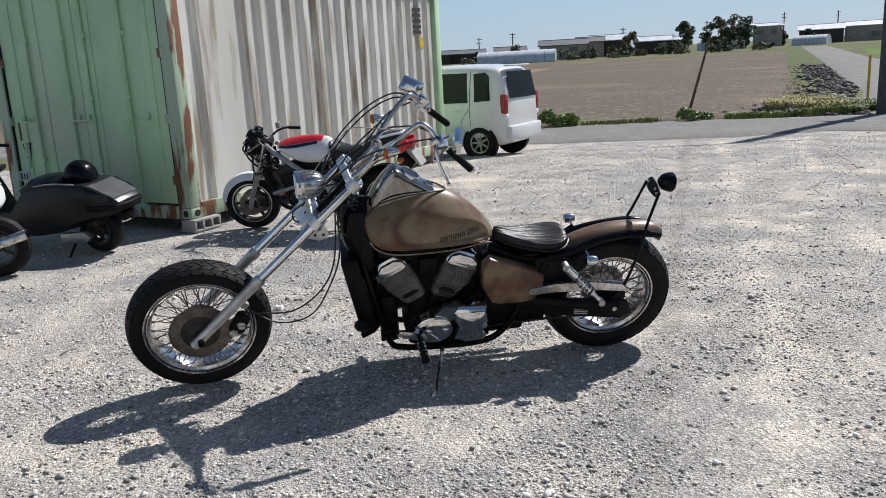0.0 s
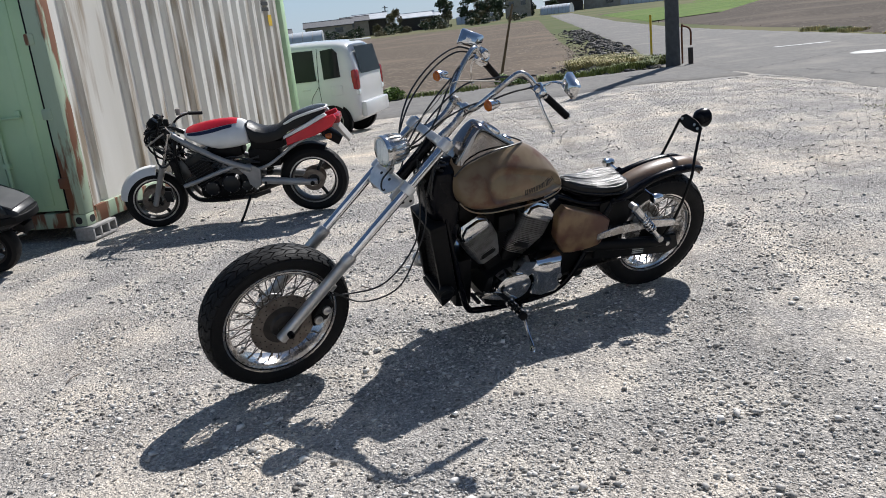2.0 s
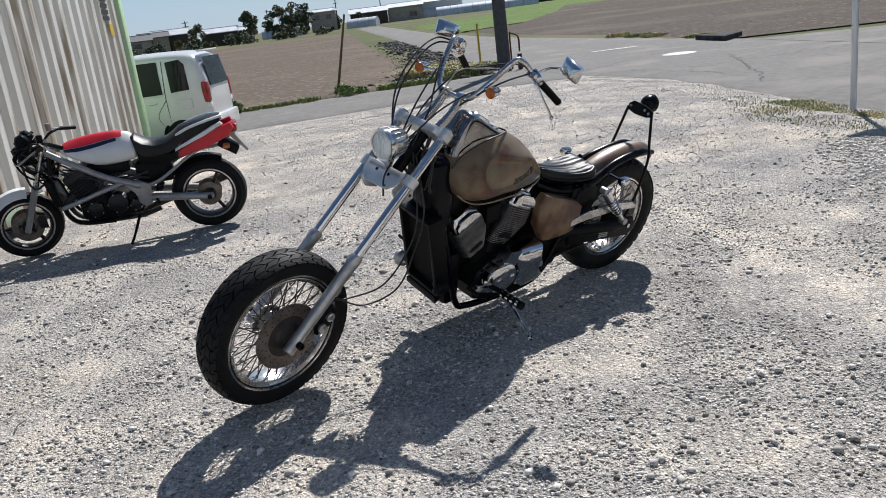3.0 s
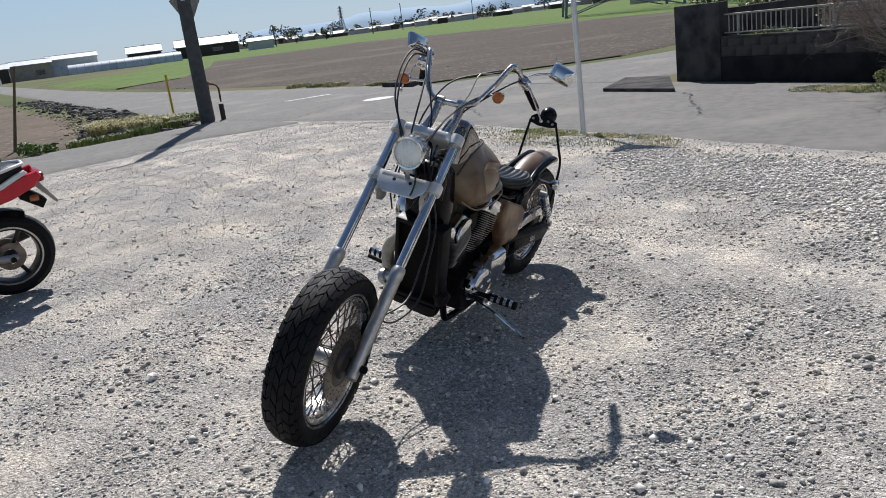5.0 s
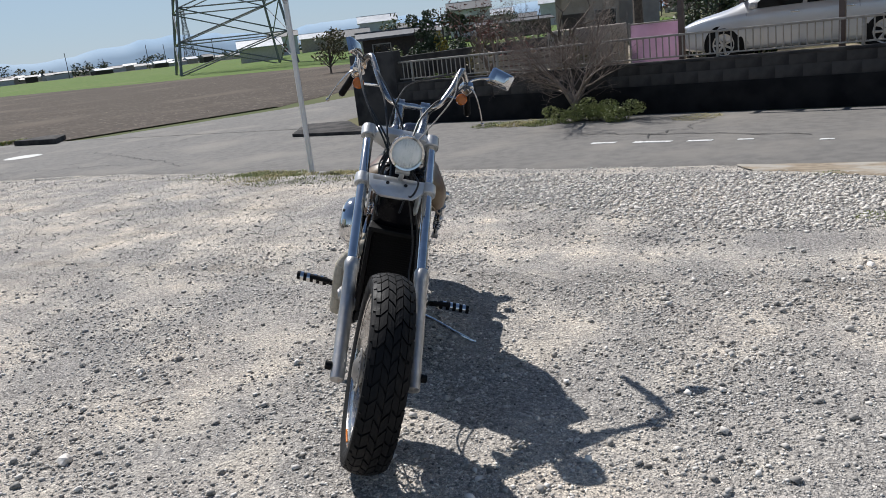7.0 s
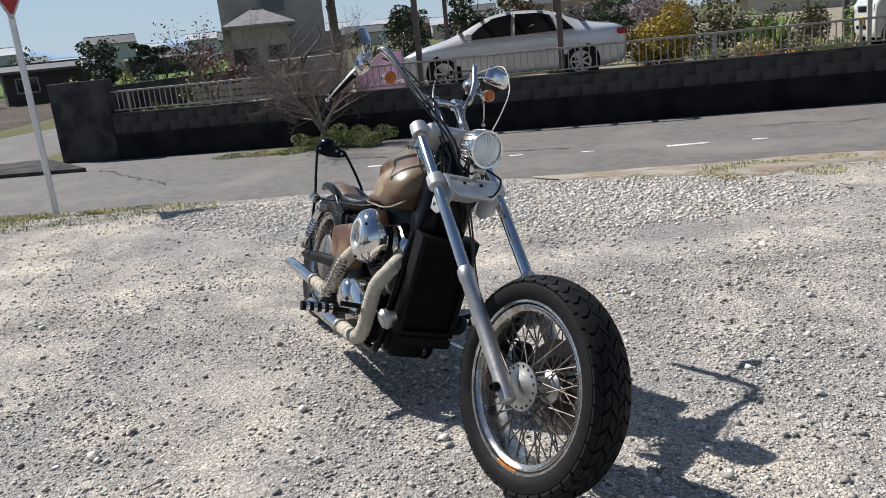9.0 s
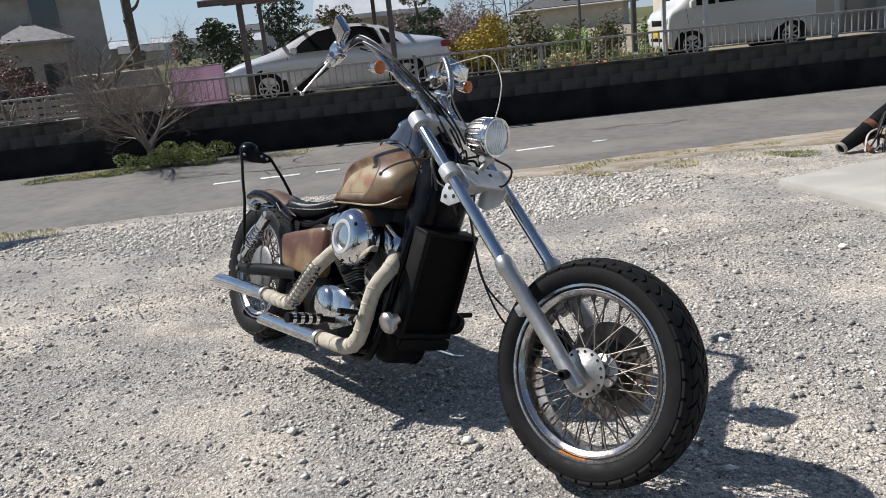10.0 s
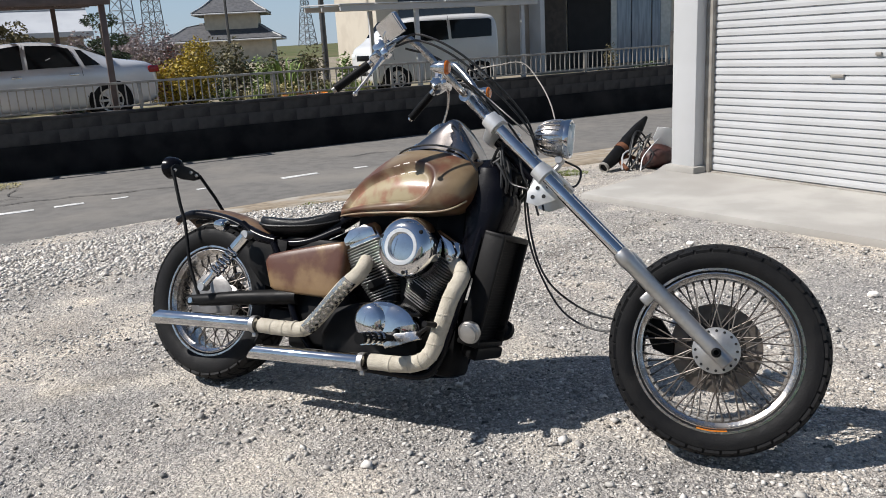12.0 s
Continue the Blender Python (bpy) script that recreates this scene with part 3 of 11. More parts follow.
strip("road_side_west", [((9.7, 15.4), (10.9, 19.6)), ((7.6, 16.6), (7.4, 20.2)), ((5.75, 16.3), (4.5, 20.9)), ((1.7, 16.9), (2.1, 20.7)), ((-8, 19.0), (-7.6, 22.6)), ((-40, 26), (-39, 30))],
      ASPHALT, 0.020, "worn grey asphalt lane along the field", "road", ragged=0.07, seed=3)
strip("road_side_east", [((13.4, 8.4), (17.2, 17.0)), ((15.4, 8.6), (19.4, 14.6)), ((18, 7.4), (21.5, 12.4)), ((30, 1.5), (33, 6.0)), ((70, -20), (72, -16))],
      ASPHALT, 0.020, "grey asphalt side lane by the block wall", "road", ragged=0.07, seed=4)

verge = [(left_edge(y), y) for y in np.linspace(-7, 1.6, 14)]
strip("ground_verge", [((x - float(np.interp(y, (-3.0, 0.3, 1.6), (1.55, 1.5, 0.55))) - 0.2 * math.sin(y * 1.7), y), (x + 0.22, y)) for x, y in verge], VERGE_DIRT, 0.008, "brown dirt verge along the lane's edge", "ground", ragged=0.14, seed=21)
# fields
strip("field_west", [((-30, 28.0), (0.6, 21.4)), ((-26, 29), (7.6, 20.8)), ((-14, 56), (left_edge(32) - 2.6, 32)), ((0, 95), (left_edge(62) - 2.8, 62)), ((12, 130), (left_edge(126) - 3.0, 126))],
      SOIL, 0.03, "brown ploughed field with pale stubble", "field", ragged=0.1, seed=5)
strip("field_tan", [((-9, 44), (2, 51)), ((-14, 68), (6, 72)), ((-10, 88), (12, 92))], TAN_SOIL, 0.05, "bare pale tan soil at the field's corner", "field", seed=6)
strip("field_green_west", [((-30, 70), (-8, 76)), ((-28, 84), (4, 98)), ((-20, 104), (8, 120))], CROP, 0.06, "young green crop strip", "field", seed=7)
strip("field_east", [((17.6, 18.0), (23, 13.2)), ((right_edge(30) + 1.2, 30), (50, 9)), ((right_edge(48) + 1.3, 48), (71, 20)), ((right_edge(66) + 1.4, 66), (82, 40)), ((right_edge(112) + 1.4, 112), (108, 98))],
      SOIL_EAST, 0.03, "brown ploughed field beyond the lane", "field", ragged=0.1, seed=8)
strip("field_green_east", [((50, 9.2), (120, -14.0)), ((71, 20.2), (200, -5)), ((82, 40.2), (290, 40)), ((108, 98.2), (400, 200)), ((right_edge(112) + 24, 122), (right_edge(125) + 170, 320))],
      CROP, 0.06, "bright green young crop strip", "field", seed=9)
strip("field_green_north", [((right_edge(58) + 1.4, 58), (right_edge(58) + 9, 60)), ((right_edge(80) + 1.4, 80), (right_edge(80) + 24, 86)), ((right_edge(105) + 1.4, 105), (right_edge(105) + 40, 118))],
      CROP, 0.08, "green grass strip beside the far lane", "field", seed=10)


# the block wall, its rail and the raised yard behind it
def wall_point(y, off=0.0):
    p = Vector((right_edge(y), y, 0)) + ROAD_N * off
    return p


WALL_TURN = math.atan2(ROAD_E.y, ROAD_E.x)
wall = thing("wall_retaining", Matrix.Translation(wall_point(-10.4) + Vector((0, 0, -0.16))) @ Matrix.Rotation(WALL_TURN, 4, "Z"), "dark weathered concrete-block retaining wall along the lane", "wall", kind="structure")
WALL_LEN = 19.6
bm = bmesh.new()
box(bm, (WALL_LEN, 0.20, 0.50), Matrix.Translation((WALL_LEN / 2, -0.13, 0.23)), 0.01)
part("footing", bm, FOOT_DARK, wall, "black damp-stained lower wall")
bm = bmesh.new()
box(bm, (WALL_LEN, 0.148, 0.34), Matrix.Translation((WALL_LEN / 2, -0.131, 0.65)))
part("core", bm, WALL_DARK, wall)
bm = bmesh.new()
box(bm, (0.3985, 0.16, 0.1895), None, 0.003)
block = part("block", bm, WALL_DARK, wall)
for course in range(2):
    for i in range(int(WALL_LEN / 0.4)):
        m = Matrix.Translation((0.2 + 0.4 * i + 0.2 * course, -0.13, 0.575 + 0.19 * course))
        if course == i == 0:
            block.matrix_local = m
        else:
            again(block, wall, m)
bm = bmesh.new()
box(bm, (WALL_LEN, 0.19, 0.05), Matrix.Translation((WALL_LEN / 2, -0.13, 0.845)), 0.012)
part("coping", bm, WALL_DARK, wall)
bm = bmesh.new()
box(bm, (1.25, 0.24, 1.52), Matrix.Translation((WALL_LEN + 0.60, -0.14, 0.76)), 0.015)
part("end_pier", bm, WALL_DARK, wall)
bm = bmesh.new()
box(bm, (0.9, 0.22, 1.56), Matrix.Translation((-0.35, -0.14, 0.78)), 0.015)
part("south_pier", bm, WALL_DARK, wall)
bm = bmesh.new()
box(bm, (0.22, 9.0, 1.35), Matrix.Translation((WALL_LEN + 1.1, -4.75, 0.68)), 0.015)
part("return_wall", bm, WALL_DARK, wall)

rail = thing("railing", wall.matrix_world @ Matrix.Translation((0, -0.13, 0.87)), "weathered aluminium railing with upright bars on the wall", "railing")
bm = bmesh.new()
box(bm, (WALL_LEN - 0.3, 0.045, 0.035), Matrix.Translation((WALL_LEN / 2 + 0.1, 0, 0.40)), 0.008)
part("top_rail", bm, FENCE_GREY, rail)
bm = bmesh.new()
box(bm, (WALL_LEN - 0.3, 0.03, 0.025), Matrix.Translation((WALL_LEN / 2 + 0.1, 0, 0.055)), 0.005)
part("bottom_rail", bm, FENCE_GREY, rail)
bm = bmesh.new()
box(bm, (0.045, 0.04, 0.385), Matrix.Translation((0, 0, 0.1925)), 0.006)
post = part("post", bm, FENCE_GREY, rail)
bm = bmesh.new()
box(bm, (0.018, 0.014, 0.33), Matrix.Translation((0, 0, 0.228)))
bar = part("baluster", bm, FENCE_GREY, rail, smooth=False)
for i in range(10):
    m = Matrix.Translation((0.3 + 2.1 * i, 0, 0))
    if i == 0:
        post.matrix_local = m
    else:
        again(post, rail, m)
for i in range(170):
    m = Matrix.Translation((0.42 + 0.1125 * i, 0, 0))
    if i == 0:
        bar.matrix_local = m
    else:
        again(bar, rail, m)

bm = bmesh.new()
TERR = [wall_point(-30, 0.2), wall_point(7.5, 0.2), wall_point(7.5, 0.2) + ROAD_N * 7.2, Vector((70, -14, 0)), Vector((70, -70, 0)), Vector((-10, -70, 0))]
vs = [bm.verts.new((p.x, p.y, 0.42)) for p in TERR]
lo_ring = [bm.verts.new((p.x, p.y, -0.3)) for p in TERR]
bm.faces.new(vs)
for i in range(len(vs)):
    bm.faces.new((lo_ring[i], lo_ring[(i + 1) % len(vs)], vs[(i + 1) % len(vs)], vs[i]))
tagged(finish("ground_raised_yard", bm, GARDEN_SOIL), "raised garden yard of pale earth behind the wall", "ground", kind="structure")

# garage with the shutter
GX = Vector((-0.907, 0.421, 0))
GAR = Matrix.Translation((0.50, -1.38, 0)) @ Matrix.Rotation(math.atan2(GX.y, GX.x), 4, "Z")
garage = thing("garage", GAR, "white garage with a ribbed roller shutter", "garage", kind="structure")
bm = bmesh.new()
box(bm, (0.30, 0.30, 3.3), Matrix.Translation((0.02, 0.0, 1.65)), 0.012)
part("pillar", bm, WHITE_PAINT, garage, "white painted square corner pillar")
bm = bmesh.new()
box(bm, (0.38, 0.40, 0.11), Matrix.Translation((0.02, 0, 0.055)), 0.015)
part("plinth", bm, CONCRETE, garage)
bm = bmesh.new()
box(bm, (0.08, 0.10, 3.3), Matrix.Translation((0.21, 0.02, 1.65)), 0.006)
part("guide_rail", bm, FENCE_GREY, garage)
prof = []
z = 0.06
while z < 2.75:
    prof += [(0.0, z), (0.0, z + 0.008), (0.018, z + 0.012), (0.021, z + 0.040), (0.018, z + 0.067)]
    z += 0.071
bm = bmesh.new()
lo_ring = [bm.verts.new((0.22, 0.035 - d, zz)) for d, zz in prof]
hi_ring = [bm.verts.new((3.4, 0.035 - d, zz)) for d, zz in prof]
for i in range(len(prof) - 1):
    bm.faces.new((lo_ring[i], hi_ring[i], hi_ring[i + 1], lo_ring[i + 1]))
shutter = part("shutter", bm, WHITE_PAINT, garage, "white ribbed steel roller shutter, closed", smooth=False)
bm = bmesh.new()
box(bm, (3.2, 0.05, 0.06), Matrix.Translation((1.8, 0.02, 0.03)), 0.006)
part("bottom_bar", bm, FENCE_GREY, shutter)
for hx, hz, hw in ((1.53, 0.985, 0.12), (1.87, 1.16, 0.05)):
    bm = bmesh.new()
    box(bm, (hw, 0.02, 0.028), Matrix.Translation((hx, 0.006, hz)), 0.006)
    part("pull_handle", bm, FENCE_GREY, shutter)
bm = bmesh.new()
box(bm, (4.2, 0.3, 0.6), Matrix.Translation((1.7, 0.05, 3.05)), 0.01)
part("lintel", bm, WHITE_PAINT, garage)
bm = bmesh.new()
box(bm, (0.14, 6.0, 3.3), Matrix.Translation((0.0, 3.15, 1.65)), 0.01)
part("side_wall", bm, WHITE_PAINT, garage)
bm = bmesh.new()
box(bm, (0.3, 0.3, 3.3), Matrix.Translation((3.55, 0, 1.65)), 0.012)
part("pillar", bm, WHITE_PAINT, garage)
bm = bmesh.new()
box(bm, (4.4, 6.6, 0.14), Matrix.Translation((1.75, 3.05, 3.42)), 0.02)
part("roof", bm, ROOF_PALE, garage)
bm = bmesh.new()
box(bm, (3.4, 0.12, 3.3), Matrix.Translation((1.75, 6.0, 1.65)))
part("back_wall", bm, WHITE_PAINT, garage)
bm = bmesh.new()
box(bm, (0.10, 0.012, 0.13), Matrix.Translation((0.02, -0.157, 2.28)), 0.003)
part("notice", bm, WHITE_PAINT, garage, "small white notice plate")
bm = bmesh.new()
for k in range(3):
    box(bm, (0.07, 0.004, 0.014), Matrix.Translation((0.02, -0.165, 2.31 - 0.03 * k)))
part("notice_print", bm, INK, garage)
bm = bmesh.new()
slab(bm, [(1.04, 0.09), (-1.50, 0.99), (-5.2, 2.3), (-5.9, 0.2), (-3.4, -0.4), (0.62, -2.1), (0.9, -1.8), (0.78, -1.1)], -0.05, 0.045, "z", 0.012)
tagged(finish("pavement_slab", bm, CONCRETE), "pale smooth concrete apron before the shutter", "pavement", kind="structure")


# ---- the chopper ----
BIKE_ADJ = Matrix.Translation((0, 0.02, 0)) @ Matrix.Rotation(0.0323, 4, "Z")
BIKE_M = Matrix((
    (-0.99651, 0.08223, 0.01454, 0.98662),
    (-0.08261, -0.94528, -0.31562, 4.53546),
    (-0.01221, -0.31572, 0.94877, 0.03138),
    (0, 0, 0, 1))) @ BIKE_ADJ
chopper = thing("chopper_motorcycle", BIKE_M, "long-forked chopper motorcycle with rust-brown tank leaning on its kickstand", "motorcycle")
FORK_F, FORK_L, FORK_G = Vector((-0.75063, -0.12969, 0.64786)), Vector((-0.17332, 0.98486, -0.00366)), Vector((0.63758, 0.11504, 0.76175))
FORK_M = BIKE_ADJ.inverted() @ Matrix((
    (FORK_G.x, FORK_L.x, FORK_F.x, 2.298),
    (FORK_G.y, FORK_L.y, FORK_F.y, 0.162),
    (FORK_G.z, FORK_L.z, FORK_F.z, 0.435),
    (0, 0, 0, 1)))
Y_AXIS = Matrix.Rotation(-math.pi / 2, 4, "X")


def wheel(name, parent, m, rim_r, tyre_r, half, spokes, hub_r, crown, tread, seg=64):
    """A spoked wheel about the local y axis."""
    hub = bmesh.new()
    lathe(hub, [(0.012, -0.075), (0.03, -0.072), (hub_r, -0.06), (hub_r, -0.045), (hub_r * 0.62, -0.03), (hub_r * 0.62, 0.03), (hub_r, 0.045), (hub_r, 0.06), (0.03, 0.072), (0.012, 0.075)], m @ Y_AXIS, 32)
    wheel_ob = part(name, hub, ALLOY, parent)
    s = tyre_r - rim_r

    def skin(u):
        """Radius of the tread's foot at a share of the half width."""
        return rim_r + s * (1 - crown * u ** 2.4) - 0.008

    bm = bmesh.new()
    prof = [(rim_r - 0.012, -half * 0.80), (rim_r + 0.004, -half * 0.86), (rim_r + 0.010, -half * 0.93), (rim_r + s * 0.30, -half * 1.03), (rim_r + s * 0.48, -half * 1.05), (rim_r + s * 0.62, -half * 1.02),
            (skin(0.97) - 0.004, -half * 0.985)]
    cr = [(skin(u), -half * u) for u in (0.93, 0.8, 0.6, 0.4, 0.2, 0)]
    prof = prof + cr + [(r, -y) for r, y in (prof + cr)[:-1][::-1]]
    lathe(bm, prof, m @ Y_AXIS, seg, closed=True)
    part("tyre", bm, TYRE, wheel_ob, "worn black tyre with a cut block tread")
    bm = bmesh.new()
    pitch = 2 * math.pi / tread

    # stepped blocks in three rows a side, parted by bent grooves; the outer row hooks over the shoulder
    rows_of_blocks = (((0.02, 0.0), (0.18, 0.30), (0.33, 0.50)),
                      ((0.365, 0.72), (0.52, 0.50), (0.67, 0.30)),
                      ((0.71, 0.30), (0.86, 0.34), (0.90, 0.66), (1.02, 0.70)))
    for k in range(tread):
        for sgn in (1, -1):
            a = pitch * (k + (0.0 if sgn > 0 else 0.5))
            for block in rows_of_blocks:
                low_t, top_t = [], []
                for w, da in block:
                    q0 = a + pitch * da
                    low_t.append([bm.verts.new(m @ Vector(((skin(w) - 0.006) * math.cos(q), sgn * half * (w - (0.05 if w > 1 else 0)), (skin(w) - 0.006) * math.sin(q)))) for q in (q0, q0 + pitch * 0.43, q0 + pitch * 0.86)])
                    top_t.append([bm.verts.new(m @ Vector(((skin(w) + 0.008) * math.cos(q), sgn * half * w, (skin(w) + 0.008) * math.sin(q)))) for q in (q0 + pitch * 0.015, q0 + pitch * 0.43, q0 + pitch * 0.845)])
                last = len(block) - 1
                for i in range(last):
                    for j in range(2):
                        bm.faces.new((top_t[i][j], top_t[i][j + 1], top_t[i + 1][j + 1], top_t[i + 1][j]))
                rim_lo = low_t[0] + [low_t[i][2] for i in range(1, last)] + low_t[last][::-1] + [low_t[i][0] for i in range(last - 1, 0, -1)]
                rim_hi = top_t[0] + [top_t[i][2] for i in range(1, last)] + top_t[last][::-1] + [top_t[i][0] for i in range(last - 1, 0, -1)]
                for j in range(len(rim_lo)):
                    bm.faces.new((rim_lo[j], rim_lo[(j + 1) % len(rim_lo)], rim_hi[(j + 1) % len(rim_lo)], rim_hi[j]))
    part("tread", bm, TYRE, wheel_ob, smooth=False)
    bm = bmesh.new()
    w = half * 0.80
    lip = [(rim_r + 0.006, -w), (rim_r + 0.004, -w - 0.006), (rim_r - 0.004, -w - 0.006), (rim_r - 0.007, -w + 0.001), (rim_r - 0.015, -w - 0.001), (rim_r - 0.018, -w + 0.003), (rim_r - 0.031, -w * 0.84), (rim_r - 0.036, -w * 0.55)]
    lathe(bm, lip + [(rim_r - 0.036, 0)] + [(r, -y) for r, y in lip[::-1]] + [(rim_r - 0.004, 0)], m @ Y_AXIS, seg, closed=True)
    part("rim", bm, DULL_CHROME, wheel_ob, "chromed steel rim, dulled")
    bm = bmesh.new()
    for k in range(spokes):
        sgn = 1 if k % 2 else -1
        a = 2 * math.pi * k / spokes
        b = a + (0.62 if (k // 2) % 2 else -0.62)
        p = Vector((hub_r * 0.93 * math.cos(b), sgn * 0.052, hub_r * 0.93 * math.sin(b)))
        q = Vector(((rim_r - 0.033) * math.cos(a), sgn * 0.012, (rim_r - 0.033) * math.sin(a)))
        rod(bm, m @ p, m @ q, 0.0027, 6)
        rod(bm, m @ (q + (p - q) * 0.07), m @ (q * 1.01), 0.0042, 6)
    part("spokes", bm, SPOKE, wheel_ob)
    return wheel_ob


# front end
front_wheel = wheel("front_wheel", chopper, FORK_M, 0.274, 0.362, 0.072, 56, 0.055, 0.24, 38)


def fp(x, y, z):
    return FORK_M @ Vector((x, y, z))


FORK_Y = 0.138
for sgn in (1, -1):
    y = FORK_Y * sgn
    bm = bmesh.new()
    lathe(bm, [(0.018, -0.055), (0.026, -0.05), (0.027, 0.03), (0.0255, 0.05), (0.0265, 0.12), (0.027, 0.40), (0.030, 0.405), (0.030, 0.44), (0.026, 0.452), (0.021, 0.452)], FORK_M @ Matrix.Translation((0, y, 0)), 24)
    leg = part("fork_leg", bm, ALLOY, chopper, "dull alloy fork slider")
    bm = bmesh.new()
    box(bm, (0.055, 0.03, 0.04), FORK_M @ Matrix.Translation((-0.035, y * 0.86, 0.275)), 0.008)
    part("lug", bm, ALLOY, leg)
    bm = bmesh.new()
    lathe(bm, [(0.0215, 0.44), (0.0215, 1.135), (0.019, 1.14), (0.0, 1.14)], FORK_M @ Matrix.Translation((0, y, 0)), 24)
    part("fork_tube", bm, CHROME, chopper, "chromed long fork stanchion")
    bm = bmesh.new()
    lathe(bm, [(0.0, 0.0), (0.016, 0.0), (0.016, 0.022), (0.010, 0.024), (0.008, 0.010), (0, 0.010)], FORK_M @ Matrix.Translation((0.0, (FORK_Y + 0.025) * sgn, 0)) @ Matrix.Rotation(-sgn * math.pi / 2, 4, "X"), 12)
    part("axle_nut", bm, SATIN_BLACK, front_wheel)
for zc, th in ((0.845, 0.045), (1.105, 0.05)):
    bm = bmesh.new()
    slab(bm, [(0.036, -0.10), (0.036, 0.10), (0.02, FORK_Y - 0.02), (-0.03, FORK_Y - 0.02), (-0.075, 0.05), (-0.075, -0.05), (-0.03, 0.02 - FORK_Y), (0.02, 0.02 - FORK_Y)], -th * 0.38, th * 0.38, "z", 0.005)
    bmesh.ops.transform(bm, matrix=FORK_M @ Matrix.Translation((0, 0, zc)), verts=bm.verts)
    for sgn in (1, -1):
        lathe(bm, [(0.022, -th / 2), (0.033, -th / 2), (0.034, 0), (0.033, th / 2), (0.022, th / 2)], FORK_M @ Matrix.Translation((0, FORK_Y * sgn, zc)), 24, closed=True)
    part("triple_clamp", bm, RAW_ALLOY, chopper, "pale raw alloy triple clamp")
bm = bmesh.new()
slab(bm, [(-0.118, 0.016), (0.118, 0.016), (0.112, -0.045), (0.072, -0.085), (-0.072, -0.085), (-0.112, -0.045)], 0.026, 0.036, "x", 0.003)
bmesh.ops.transform(bm, matrix=FORK_M @ Matrix.Translation((0, 0, 0.845)), verts=bm.verts)
clamp_plate = part("clamp_plate", bm, RAW_ALLOY, chopper, "pale alloy plate drilled for bolts")
for sgn in (1, -1):
    bm = bmesh.new()
    slab(bm, [(0.020, 0.87), (0.034, 0.83), (0.026, 0.765), (-0.035, 0.745), (-0.095, 0.775), (-0.115, 0.815), (-0.085, 0.84)], 0.100 * sgn, 0.107 * sgn, "y", 0.002)
    bmesh.ops.transform(bm, matrix=FORK_M, verts=bm.verts)
    gusset = part("side_gusset", bm, RAW_ALLOY, chopper, "pale drilled alloy gusset plate")
    for hx, hz in ((-0.085, 0.812), (-0.055, 0.785), (-0.05, 0.822), (-0.02, 0.80)):
        bm = bmesh.new()
        lathe(bm, [(0.0, 0.0), (0.0075, 0.0), (0.0075, 0.0015), (0.0, 0.0015)], FORK_M @ Matrix.Translation((hx, 0.1075 * sgn, hz)) @ (Y_AXIS if sgn > 0 else Y_AXIS.inverted()), 12)
        part("bolt_hole", bm, DARK_VOID, gusset)
    bm = bmesh.new()
    lathe(bm, [(0.0, 0.0), (0.008, 0.0), (0.008, 0.0015), (0.0, 0.0015)], FORK_M @ Matrix.Translation((0.0365, 0.038 * sgn, 0.825)) @ Matrix.Rotation(math.pi / 2, 4, "Y"), 12)
    part("bolt_hole", bm, DARK_VOID, clamp_plate)

# front brake
bm = bmesh.new()
lathe(bm, [(0.098, 0.080), (0.156, 0.080), (0.156, 0.085), (0.098, 0.085)], FORK_M @ Y_AXIS.inverted() @ Matrix.Rotation(math.pi, 4, "X"), 48, closed=True)
disc = part("brake_disc", bm, DISC, front_wheel, "worn brown brake disc drilled with small holes")
bm = bmesh.new()
lathe(bm, [(0.0, 0.058), (0.05, 0.060), (0.060, 0.074), (0.100, 0.079), (0.100, 0.083), (0.066, 0.086), (0.058, 0.100), (0.034, 0.104), (0.030, 0.096), (0.0, 0.096)], FORK_M @ Y_AXIS.inverted() @ Matrix.Rotation(math.pi, 4, "X"), 32)
part("disc_carrier", bm, DISC_DARK, front_wheel)
bm = bmesh.new()
for k in range(54):
    a, r = 2 * math.pi * k / 54, (0.112, 0.130, 0.147)[k % 3]
    lathe(bm, [(0.0, 0.0), (0.0036, 0.0), (0.0036, 0.0012), (0.0, 0.0012)], FORK_M @ Matrix.Translation((r * math.cos(a), 0.0852, r * math.sin(a))) @ Y_AXIS, 6)
part("disc_holes", bm, DARK_VOID, disc)["kind"] = "stuff"
bm = bmesh.new()
slab(bm, [(-0.12, 0.06), (-0.075, 0.10), (-0.055, 0.19), (-0.075, 0.215), (-0.125, 0.20), (-0.15, 0.13)], 0.062, 0.112, "y", 0.010)
bmesh.ops.transform(bm, matrix=FORK_M @ Matrix.Translation((-0.012, 0, 0.01)), verts=bm.verts)
caliper = part("brake_caliper", bm, SATIN_BLACK, chopper, "black twin-piston brake caliper")
for dz in (0.10, 0.16):
    bm = bmesh.new()
    lathe(bm, [(0.0, 0.0), (0.021, 0.0), (0.021, 0.012), (0.014, 0.016), (0.0, 0.016)], FORK_M @ Matrix.Translation((-0.117, 0.112, dz + 0.01)) @ Y_AXIS, 16)
    part("piston_housing", bm, ALLOY, caliper)
bm = bmesh.new()
lathe(bm, [(0.0, 0.062), (0.074, 0.062), (0.078, 0.066), (0.078, 0.070), (0.048, 0.074), (0.03, 0.086), (0.0, 0.086)], FORK_M @ Y_AXIS.inverted(), 28)
part("hub_cover", bm, ALLOY, front_wheel, "pale drilled hub flange")
bm = bmesh.new()
